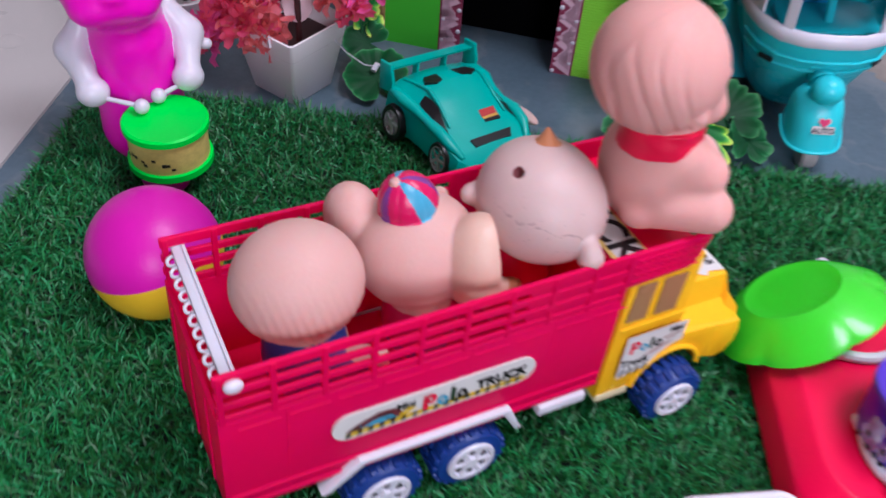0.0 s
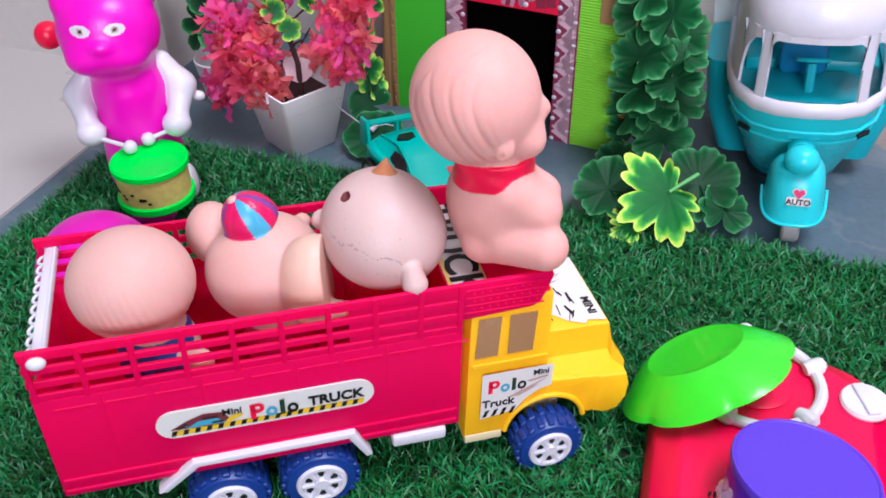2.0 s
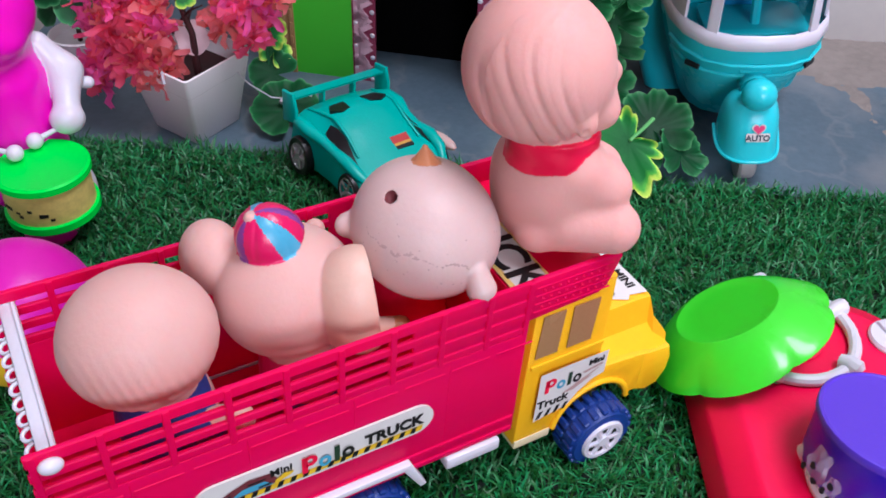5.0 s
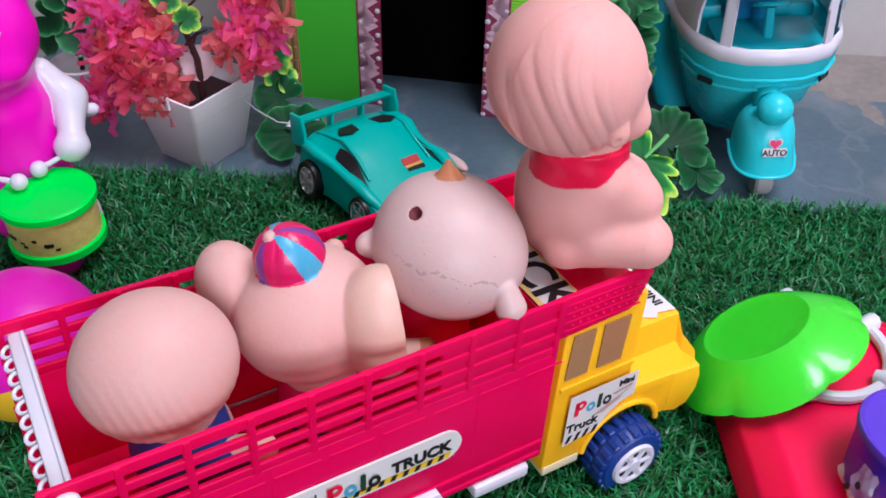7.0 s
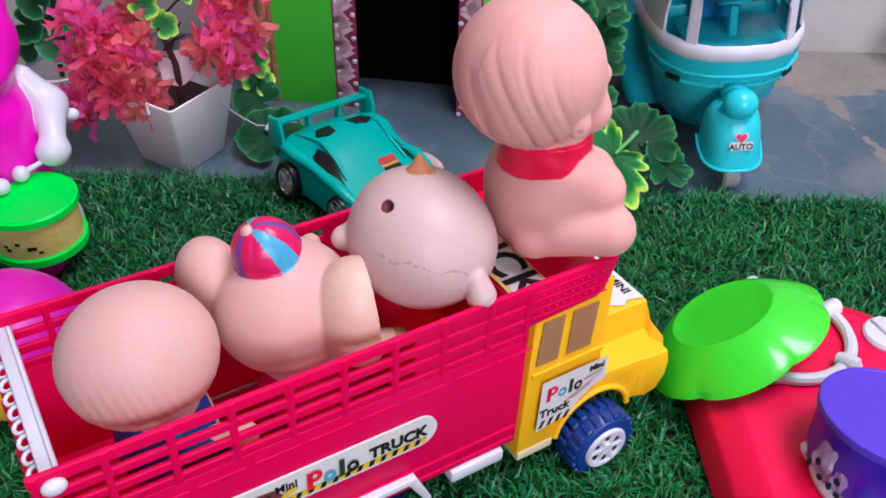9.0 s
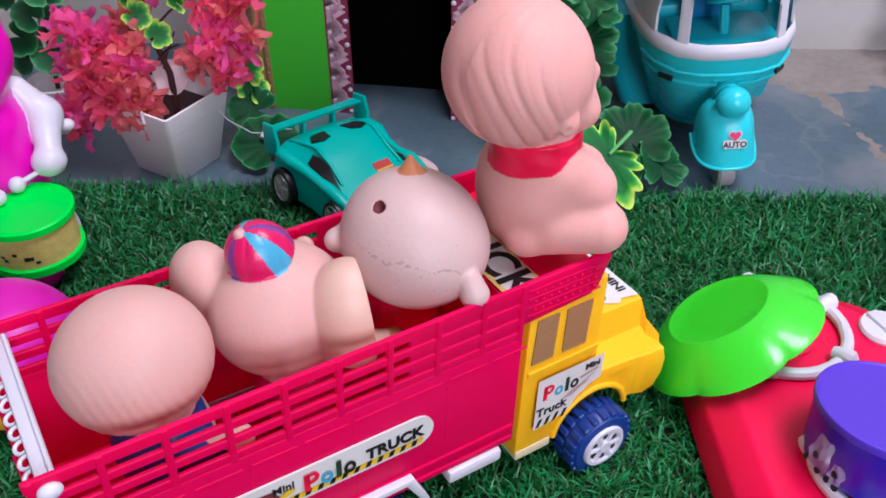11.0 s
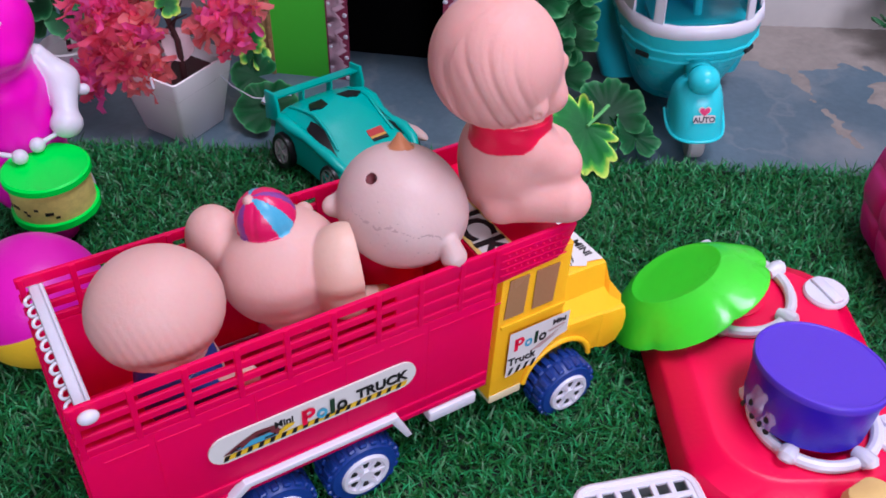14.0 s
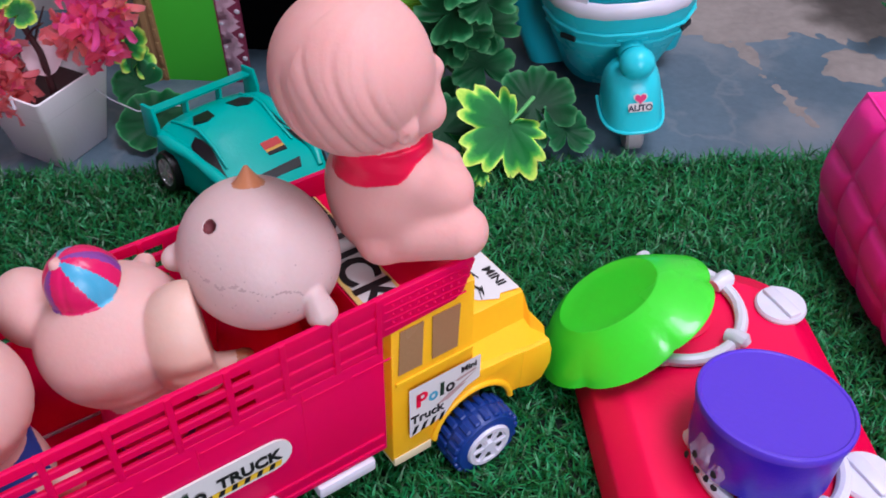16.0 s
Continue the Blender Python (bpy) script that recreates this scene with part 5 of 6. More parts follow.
for s in (-1, 1):
    bm = bmesh.new()
    lathe(bm, [(0.0, -0.007), (0.0155, -0.007), (0.0180, -0.005), (0.0180, 0.005), (0.0155, 0.007), (0.0, 0.007)], 24, pose(s * 0.040, 0.085, 0.0180, 0, 90, 0))
    part("wheel", bm, BLACK, auto)
dm = pose(0.0015, -0.0800, 0.0470, 76, 0, 0)
heart = []
for i in range(28):
    t = 2 * math.pi * i / 28
    heart.append((0.00027 * 16 * math.sin(t) ** 3, 0.00027 * (13 * math.cos(t) - 5 * math.cos(2 * t) - 2 * math.cos(3 * t) - math.cos(4 * t)) + 0.0070))
bm = bmesh.new()
sheet(bm, round_rect(-0.0092, 0.0092, -0.0034, 0.0036, 0.0015), dm)
sheet(bm, [(x * 1.25, (y - 0.0070) * 1.25 + 0.0070) for x, y in heart], dm)
badge = part("badge", bm, PAPER, fender, "white badge with a pink heart")
bm = bmesh.new()
sheet(bm, heart, dm @ pose(0, 0, 0.0004))
part("heart", bm, surface("pink_ink", lin(232, 60, 120), 0.4), badge)
words("lettering", "AUTO", 0.0066, surface("navy_ink", lin(20, 40, 70), 0.4), badge, dm @ pose(0, -0.0024, 0.0004))


# ---- racing car ----
CAR = pose(0.2805, 0.2940, FLOOR + 0.0045, 0, 0, -78) @ pose(0, 0, 0, -5, 0, 0) @ Matrix.Diagonal((0.81, 1.14, 1.0, 1.0))     # x ahead; one side stands on the turf
car = thing("toy_racing_car", "teal plastic toy racing car with a rear wing", "toy car", CAR)
SECT = [  # x, half width, sill, shoulder height, top height, half width of the top
    (-0.062, 0.034, 0.012, 0.034, 0.042, 0.026), (-0.056, 0.039, 0.009, 0.038, 0.047, 0.028), (-0.036, 0.041, 0.008, 0.040, 0.052, 0.026), (-0.016, 0.038, 0.008, 0.035, 0.054, 0.025),
    (0.004, 0.038, 0.008, 0.033, 0.047, 0.024), (0.024, 0.040, 0.008, 0.033, 0.037, 0.026), (0.044, 0.040, 0.008, 0.029, 0.031, 0.026), (0.058, 0.036, 0.009, 0.022, 0.0235, 0.024), (0.064, 0.028, 0.011, 0.016, 0.0175, 0.018)]
bm = bmesh.new()
rings = []
for x, w, s, h, t, tw in SECT:
    ring = [(-w * 0.96, s), (-w, 0.5 * (s + h)), (-w * 0.95, h), (-tw - 0.009, h + 0.15 * (t - h)), (-tw, t - 0.002), (-tw * 0.5, t), (0, t + 0.0006), (tw * 0.5, t), (tw, t - 0.002), (tw + 0.009, h + 0.15 * (t - h)), (w * 0.95, h), (w, 0.5 * (s + h)), (w * 0.96, s)]
    rings.append([bm.verts.new((x, y, z)) for y, z in ring])
for p, q in zip(rings, rings[1:]):
    for i in range(len(p) - 1):
        bm.faces.new((p[i], p[i + 1], q[i + 1], q[i]))
    bm.faces.new((p[-1], p[0], q[0], q[-1]))
bm.faces.new(rings[0])
bm.faces.new(rings[-1][::-1])
shell = part("body", bm, TEAL_CAR, car, "teal moulded car body", 28)


def on_car(x, y):
    """Height of the car's upper skin."""
    for a, b in zip(SECT, SECT[1:]):
        if a[0] <= x <= b[0]:
            f = (x - a[0]) / (b[0] - a[0])
            _, w, s, h, t, tw = [p + f * (q - p) for p, q in zip(a, b)]
            k = abs(y)
            if k < tw:
                return t
            if k < tw + 0.009:
                return t - 0.002 + (k - tw) / 0.009 * (h + 0.15 * (t - h) - t + 0.002)
            return h + 0.15 * (t - h) * max(0.0, 1 - (k - tw - 0.009) / max(1e-6, w * 0.95 - tw - 0.009))
    return 0.02


def car_pane(name, pts, material, label):
    bm = bmesh.new()
    vs = [bm.verts.new((x, y, on_car(x, y) + 0.0009)) for x, y in pts]
    bm.faces.new(vs)
    lo = [bm.verts.new((x, y, on_car(x, y) - 0.0015)) for x, y in pts]
    for i in range(len(pts)):
        bm.faces.new((vs[i], vs[(i + 1) % len(pts)], lo[(i + 1) % len(pts)], lo[i]))
    return part(name, bm, material, shell, label)


for s in (-1, 1):
    bm = bmesh.new()
    tube(bm, [(-0.060, s * 0.0350, 0.0380), (-0.044, s * 0.0375, 0.0415), (-0.028, s * 0.0380, 0.0405), (-0.010, s * 0.0350, 0.0370), (0.006, s * 0.0345, 0.0345), (0.026, s * 0.0355, 0.0345), (0.044, s * 0.0345, 0.0300), (0.058, s * 0.0300, 0.0225)], [0.0028, 0.0046, 0.0050, 0.0040, 0.0038, 0.0046, 0.0042, 0.0022], 10)
    part("fender_ridge", bm, TEAL_CAR, shell, "rounded fender ridge", 60)
    bm = bmesh.new()
    tube(bm, [(-0.052, s * 0.0270, 0.0468), (-0.030, s * 0.0262, 0.0508), (-0.014, s * 0.0250, 0.0525), (0.006, s * 0.0242, 0.0445), (0.026, s * 0.0258, 0.0352)], [0.0010, 0.0014, 0.0015, 0.0013, 0.0009], 8)
    part("cabin_crease", bm, TEAL_CAR, shell, "", 60)
    car_pane("rear_window", [(-0.0355, 0.007 * s), (-0.0345, 0.019 * s), (-0.024, 0.0235 * s), (-0.0175, 0.016 * s), (-0.021, 0.009 * s)], BLACK, "black rear window panel")
    bm = bmesh.new()
    upper, lower = [], []
    for x, f0, f1 in ((-0.014, 0.30, 0.72), (-0.006, 0.16, 0.95), (0.004, 0.12, 0.98), (0.014, 0.14, 0.98), (0.024, 0.2, 0.95), (0.036, 0.4, 0.8)):
        for a, b in zip(SECT, SECT[1:]):
            if a[0] <= x <= b[0]:
                _, w, sl, h, t, tw = [p + (x - a[0]) / (b[0] - a[0]) * (q - p) for p, q in zip(a, b)]
        for f, row in ((f0, upper), (f1, lower)):
            row.append(bm.verts.new((x, s * (tw + 0.009 * f + 0.0006), t - 0.002 + f * (h + 0.15 * (t - h) - t + 0.002) + 0.0008)))
    for i in range(5):
        bm.faces.new((upper[i], upper[i + 1], lower[i + 1], lower[i]))
    part("side_window", bm, BLACK, shell, "black wedge window")
    bm = bmesh.new()
    for dz in (0, 0.0035, 0.007):
        tube(bm, [(0.030, s * 0.0395, 0.016 + dz), (0.046, s * 0.0392, 0.014 + dz)], 0.0009, 6)
    part("side_vent", bm, BLACK, shell)
car_pane("front_vent", [(0.046, -0.018), (0.046, 0.020), (0.053, 0.017), (0.053, -0.016)], BLACK, "black slot across the nose")
car_pane("bonnet_badge", [(0.020, 0.003), (0.020, 0.017), (0.027, 0.017), (0.027, 0.003)], surface("red_badge_ink", lin(200, 60, 60), 0.4), "small red and yellow badge")
car_pane("bonnet_badge", [(0.0272, 0.003), (0.0272, 0.017), (0.0300, 0.017), (0.0300, 0.003)], surface("amber_badge_ink", lin(225, 170, 80), 0.4), "")
car_pane("bonnet_badge", [(0.0302, 0.003), (0.0302, 0.017), (0.0335, 0.017), (0.0335, 0.003)], INK, "")
bm = bmesh.new()
prism(bm, [(-0.066, 0.0545), (-0.054, 0.0565), (-0.0535, 0.0585), (-0.067, 0.0570)], -0.038, 0.038, "y", 0.0005)
for y in (-0.0405, 0.038):
    prism(bm, [(-0.067, 0.036), (-0.046, 0.040), (-0.046, 0.050), (-0.052, 0.0625), (-0.069, 0.0610)], y, y + 0.0025, "y", 0.0005)
for y in (-0.014, 0.012):
    box(bm, -0.062, -0.054, y, y + 0.002, 0.043, 0.057, 0.0004, 1)
part("rear_wing", bm, TEAL_CAR, car, "teal rear wing")
bm = bmesh.new()
ball(bm, (0.030, 0.0455, 0.026), (0.0200, 0.0050, 0.0045), 16)
part("side_mirror", bm, SKIN_PALE, car, "pale pink side piece")
for x, R in ((-0.036, 0.0165), (0.036, 0.0150)):
    for s in (-1, 1):
        bm = bmesh.new()
        lathe(bm, [(0.010, 0.0), (0.0115, 0.001), (R - 0.001, 0.001), (R, -0.001), (R, -0.011), (R - 0.001, -0.012), (0.0, -0.012)], 28)
        tyre = part("wheel", bm, BLACK, car, "black tyre")
        tyre.matrix_local = pose(x, s * (0.0425 if x < 0 else 0.0392), R, -90 * s, 0, 0)
        bm = bmesh.new()
        lathe(bm, [(0.0, 0.0012), (0.002, 0.0012), (0.003, -0.001), (0.0098, -0.001), (0.0105, 0.0012), (0.0112, 0.0012), (0.0115, 0.0)], 28)
        for i in range(5):
            box(bm, 0.001, 0.0100, -0.0014, 0.0014, -0.001, 0.0012, 0.0004, 1, Matrix.Rotation(2 * math.pi * i / 5, 4, "Z"))
        part("rim", bm, CHROME, tyre, "chrome five-spoke rim")


# ---- flower pot with red silk flowers ----
POTM = pose(0.1830, 0.4310, FLOOR, 0, 0, 27)
plant = thing("potted_flowers", "white square pot with red and pink silk flowers", "potted plant", POTM)
bm = bmesh.new()
loft_rings = []
for h, z in ((0.0240, 0.0), (0.0250, 0.001), (0.0365, 0.0680), (0.0350, 0.0685), (0.0335, 0.0580)):
    loft_rings.append((round_rect(-h, h, -h, h, 0.003, 3), z))
loft(bm, loft_rings, False)
bm.faces.new([v for v in bm.verts if abs(v.co.z) < 1e-7][::-1])
potp = part("pot", bm, POT, plant, "white ceramic square pot", 40)
bm = bmesh.new()
sheet(bm, round_rect(-0.0335, 0.0335, -0.0335, 0.0335, 0.003), pose(0, 0, 0.050))
part("soil", bm, STEM, plant)
bm = bmesh.new()
tube(bm, [(0, -0.010, 0.05), (0.002, -0.008, 0.085), (-0.002, 0.002, 0.125), (0.0, 0.004, 0.170)], [0.0030, 0.0026, 0.0022, 0.0015], 8)
for a, z in ((20, 0.080), (150, 0.078), (260, 0.095), (60, 0.105), (200, 0.112), (320, 0.12), (100, 0.14)):
    d = Vector((math.cos(radians(a)), math.sin(radians(a)), 0.9)).normalized()
    p = Vector((0.001, 0.001, z))
    tube(bm, [p, p + d * 0.02, p + d * 0.045 + Vector((0, 0, -0.006))], [0.0013, 0.0010, 0.0007], 6)
part("stem", bm, STEM, plant, "dark brown forked stem")
bm = bmesh.new()
tube(bm, [(-0.034, 0.004, 0.064), (-0.0355, -0.006, 0.0715), (-0.0375, -0.012, 0.0700), (-0.0385, -0.014, 0.0610)], 0.0013, 6)
part("white_wire", bm, WHITE, plant)
ext = POTM.inverted()
CLUSTERS = (  # u, v, z, spread, tufts, material
    (-0.141, 0.452, 0.106, 0.022, 8, 1), (-0.150, 0.450, 0.078, 0.016, 7, 1), (-0.122, 0.450, 0.098, 0.020, 8, 0), (-0.147, 0.446, 0.060, 0.013, 6, 1), (-0.120, 0.445, 0.070, 0.018, 9, 0), (-0.100, 0.448, 0.090, 0.018, 8, 0),
    (-0.096, 0.455, 0.120, 0.016, 4, 2), (-0.118, 0.440, 0.062, 0.012, 6, 0), (-0.108, 0.438, 0.052, 0.008, 3, 2), (-0.131, 0.442, 0.066, 0.010, 3, 2), (-0.155, 0.446, 0.030, 0.006, 2, 1), (-0.100, 0.440, 0.062, 0.010, 4, 2),
    (-0.038, 0.462, 0.104, 0.016, 7, 0), (-0.019, 0.466, 0.106, 0.012, 5, 1), (-0.030, 0.462, 0.082, 0.010, 4, 0), (-0.054, 0.458, 0.092, 0.013, 6, 2), (-0.031, 0.468, 0.128, 0.018, 7, 0), (-0.106, 0.465, 0.152, 0.024, 9, 1), (-0.036, 0.472, 0.160, 0.022, 8, 0), (-0.070, 0.472, 0.172, 0.026, 6, 0))
rf = random.Random(11)
sunward = ext.to_3x3() @ Vector((-0.4, -1.1, 1.9))
bms = [bmesh.new(), bmesh.new(), bmesh.new()]
for u, v, z, spread, tufts, k in CLUSTERS:
    for _ in range(tufts):
        c = ext @ (uv(u, v, z) + Vector((rf.gauss(0, 1), rf.gauss(0, 1), rf.gauss(0, 1))) * spread * 0.55)
        kind = k if rf.random() < 0.75 else rf.randrange(3)
        for _ in range(10):
            d = Vector((rf.gauss(0, 1), rf.gauss(0, 1), rf.gauss(0.15, 0.9)))
            petal(bms[kind], c, d, rf.uniform(0.010, 0.023), rf.uniform(0.0045, 0.0095), rf, 0, 2.0, sunward)
for b, m, lab in zip(bms, (PETAL, PETAL_PINK, PETAL_ORANGE), ("ragged red silk petals", "ragged pink silk petals", "pale orange silk petals")):
    tagged(part("blossoms", b, m, plant, lab, 80), kind="stuff")
bm = bmesh.new()
rl = random.Random(21)
for i, (u, v, z) in enumerate(((-0.092, 0.448, 0.128), (-0.080, 0.450, 0.112), (-0.100, 0.455, 0.142), (-0.075, 0.455, 0.150), (-0.090, 0.445, 0.160), (-0.065, 0.46, 0.135), (-0.105, 0.46, 0.172))):
    leaf(bm, aim(ext @ uv(u, v, z), (rl.uniform(-0.6, 0.6), -1, rl.uniform(0.2, 0.9)), rl.uniform(0, 360)), rl.uniform(0.010, 0.014), 5, 0.2, 0.3, 0.6, 1, 0.08, i)
part("leaves", bm, VARIEGATED, plant, "small pale-edged leaves")
bm = bmesh.new()
leaf(bm, aim(ext @ uv(-0.082, 0.462, 0.070), (-0.2, -0.8, 0.5), 180), 0.0150, 2, 0.10, 0.2, 0.8, 0, 0.03, 3)
pale = part("pale_leaf", bm, PALE_PETAL, plant, "pale pinkish heart-shaped leaf")


def leafy(name, label, category, places, mats, base, stem_pts=()):
    """A plant of separate large leaves: places of (point, facing, size, spin, lobes, depth, edge)."""
    home = thing(name, label, category, Matrix.Translation(base))
    inv = home.matrix_world.inverted()
    for i, (p, d, size, spin, lobes, depth, edge) in enumerate(places):
        bm = bmesh.new()
        leaf(bm, aim(inv @ Vector(p), d, spin), size, lobes, depth, 0.20, edge, 0, 0.085, i)
        part("leaf", bm, mats, home, "", 60)
    if stem_pts:
        bm = bmesh.new()
        tube(bm, [inv @ Vector(p) for p in stem_pts], 0.0016, 6)
        part("stem", bm, LEAF, home)
    return home


TOCAM = Vector((-0.45, -0.62, 0.62))
rv = random.Random(31)
places = []
for u, z, s in ((0.226, 0.168, 0.024), (0.248, 0.150, 0.026), (0.222, 0.140, 0.026), (0.252, 0.122, 0.028), (0.228, 0.110, 0.028), (0.256, 0.092, 0.026), (0.230, 0.080, 0.030), (0.258, 0.064, 0.028), (0.226, 0.052, 0.028), (0.254, 0.034, 0.028),
                (0.225, 0.024, 0.026), (0.236, 0.190, 0.026), (0.214, 0.185, 0.02), (0.262, 0.112, 0.02), (0.240, 0.060, 0.024), (0.218, 0.004, 0.024)):
    places.append((uv(u, 0.500 + rv.uniform(-0.014, 0.018), z), TOCAM + Vector((rv.uniform(-0.4, 0.4), rv.uniform(-0.3, 0.3), rv.uniform(-0.1, 0.7))), s, rv.uniform(-40, 40), 7, 0.22, 0.80))
leafy("trailing_vine", "artificial ivy with mint-edged leaves hanging beside the toy house", "artificial vine", places, MINTED, uv(0.238, 0.51, FLOOR),
      [uv(0.238, 0.515, FLOOR), uv(0.242, 0.512, 0.06), uv(0.236, 0.512, 0.12), uv(0.240, 0.515, 0.22)])
places = [
    (Vector((0.4560, 0.1960, 0.0300)), (-0.42, -0.62, 0.66), 0.0410, 130, 5, 0.36, 0.74),
    (Vector((0.4900, 0.2080, 0.0260)), (-0.25, -0.55, 0.8), 0.0340, 30, 7, 0.20, 0.88),
    (Vector((0.4200, 0.2330, 0.0180)), (-0.3, -0.4, 0.86), 0.0300, 60, 7, 0.18, 0.88),
    (Vector((0.5040, 0.1860, 0.0110)), (0.1, -0.5, 0.86), 0.0240, -40, 7, 0.25, 0.85),
    (Vector((0.4450, 0.2250, 0.0120)), (-0.3, -0.5, 0.8), 0.0270, 120, 7, 0.25, 0.80),
    (Vector((0.4300, 0.1950, 0.0060)), (-0.5, -0.3, 0.8), 0.0220, 100, 7, 0.35, 0.62)]
big = leafy("ivy_sprig", "artificial ivy sprig with broad yellow-edged leaves at the turf's edge", "artificial ivy", places, VARIEGATED, (0.460, 0.205, FLOOR))
for i, ob in enumerate([o for o in big.children if o.name.startswith("leaf")]):
    if i in (1, 2, 3):
        ob.data.materials[0] = MINTED
bm = bmesh.new()
tube(bm, [(-0.004, -0.010, 0.0425), (0.012, -0.006, 0.047), (0.026, 0.0, 0.048)], [0.0014, 0.0016, 0.0018], 6)
part("stalk", bm, surface("pale_green_stalk", lin(110, 190, 110), 0.5), big)
places = [(Vector((0.2500, 0.3960, 0.0030)), (-0.15, -0.35, 0.9), 0.0300, 20, 5, 0.06, 0.94), (Vector((0.2540, 0.4300, 0.0200)), (-0.3, -0.6, 0.7), 0.0220, 80, 5, 0.1, 0.9),
          (Vector((0.2560, 0.4420, 0.0520)), (-0.4, -0.6, 0.6), 0.0180, 10, 5, 0.25, 0.6), (Vector((0.2480, 0.4380, 0.0700)), (-0.3, -0.7, 0.5), 0.0150, 50, 5, 0.25, 0.6), (Vector((0.2600, 0.4400, 0.0360)), (-0.2, -0.8, 0.4), 0.0150, -30, 5, 0.25, 0.62),
          (Vector((0.2500, 0.4500, 0.0900)), (-0.2, -0.8, 0.4), 0.0170, -30, 5, 0.25, 0.7), (Vector((0.2580, 0.4480, 0.1150)), (-0.3, -0.8, 0.4), 0.0190, 40, 5, 0.25, 0.8)]
sprig = leafy("leaf_spray", "dark green artificial leaves lying beside the white pot", "artificial leaves", places, VARIEGATED, (0.2500, 0.4250, FLOOR), [(0.2500, 0.428, FLOOR), (0.2540, 0.4420, 0.04), (0.2560, 0.452, 0.12)])
for i, ob in enumerate([o for o in sprig.children if o.name.startswith("leaf")]):
    if i < 2:
        ob.data.materials[0] = MINTED
bm = bmesh.new()
tube(bm, [(-0.002, -0.026, 0.019), (0.004, -0.022, 0.0225)], 0.0028, 8)
part("white_stub", bm, WHITE, sprig)
bm = bmesh.new()
tube(bm, [(-0.040, -0.012, 0.060), (-0.026, -0.018, 0.040), (-0.010, -0.024, 0.026), (0.001, -0.024, 0.022), (0.012, -0.030, 0.026), (0.020, -0.040, 0.028)], 0.0006, 6)
part("white_wire", bm, WHITE, sprig)

# leafy plant with a red berry behind the drummer
base = uv(-0.205, 0.520, FLOOR)
back_plant = thing("potted_shrub", "small white pot with grey-green leaves and a red berry", "potted plant", Matrix.Translation(base))
bm = bmesh.new()
lathe(bm, [(0.0, 0.0), (0.018, 0.0), (0.026, 0.045), (0.0245, 0.046), (0.022, 0.038), (0.0, 0.037)], 28)
part("pot", bm, POT, back_plant)
bm = bmesh.new()
tube(bm, [(0, 0, 0.035), (0.003, 0.0, 0.09), (-0.004, 0.0, 0.15), (0.0, 0.0, 0.22)], [0.0022, 0.0018, 0.0015, 0.001], 6)
part("stem", bm, STEM, back_plant)
rs = random.Random(41)
for i in range(22):
    z = 0.06 + 0.0075 * i
    a = i * 2.4
    bm = bmesh.new()
    leaf(bm, aim((0.016 * math.cos(a), 0.016 * math.sin(a), z), (math.cos(a) * 0.5 - 0.3, math.sin(a) * 0.5 - 0.6, 0.6), rs.uniform(0, 360)), rs.uniform(0.013, 0.020), 3, 0.12, 0.25, 0.8, 1, 0.05, i)
    part("leaf", bm, MINTED, back_plant, "", 60)
bm = bmesh.new()
tube(bm, [Vector((0, 0, 0.14)), Vector((-0.012, -0.006, 0.16)), uv(0, 0, 0) + (Vector((-0.0156, 0.4226, 0.1304)) - base) * 0.6 + Vector((0, 0, 0.02))], 0.0009, 6)
part("twig", bm, STEM, back_plant)
bm = bmesh.new()
ball(bm, Vector((-0.0156, 0.4226, 0.1304)) - base, (0.0115, 0.0115, 0.0120), 20)
part("berry", bm, SCARF, back_plant, "shiny red plastic berry")

# fern against the back wall
base = uv(0.722, 0.655, FLOOR)
fern = thing("artificial_fern", "dark green artificial fern beside the wall", "artificial fern", Matrix.Translation(base))
rs = random.Random(51)
for k in range(9):
    bm = bmesh.new()
    rise = 0.125 - 0.014 * k
    side = (ROOM.to_3x3() @ Vector((-1.0, -0.55 + 0.16 * (k * 4 % 9 - 3), 0.0))).normalized()
    reach = rs.uniform(0.11, 0.145)
    p = [Vector((0, 0, 0.045)) + side * reach * f + Vector((0, 0, rise * (1.5 * f - 1.05 * f * f) - 0.012 * f)) for f in (0.0, 0.17, 0.34, 0.51, 0.68, 0.84, 1.0)]
    tube(bm, p, [0.0012, 0.0011, 0.0010, 0.0009, 0.0008, 0.0006, 0.0004], 5)
    for j in range(46):
        t = 0.8 + j / 46 * 5.19
        i = int(t)
        q, ahead = p[i].lerp(p[i + 1], t - i), (p[i + 1] - p[i]).normalized()
        d = ahead.cross(Vector((0, 0, 1))) * (1 if j % 2 else -1) + Vector((0, 0, rs.uniform(-0.2, 0.3))) + ahead * rs.uniform(0.6, 1.0)
        petal(bm, q, d, rs.uniform(0.015, 0.021) * (1.2 - 0.5 * j / 46), 0.0062, rs, facing=(0, 0, 3))
    part("frond", bm, LEAF, fern, "", 60)
bm = bmesh.new()
lathe(bm, [(0.0, 0.0), (0.020, 0.0), (0.026, 0.040), (0.024, 0.040), (0.0, 0.034)], 24)
part("pot", bm, RUBBLE, fern)
bm = bmesh.new()
tube(bm, [(0, 0, 0.034), (0.001, 0, 0.14)], 0.002, 6)
part("stem", bm, STEM, fern)


# ---- drummer figure, drum and ball ----
CATC = Vector((0.0430, 0.3800, 0.0))
cx, cy = CATC.x, CATC.y
FACE = Vector((-0.05, -1.0, 0)).normalized()
SIDE = Vector((-FACE.y, FACE.x, 0))     # to the figure's own left


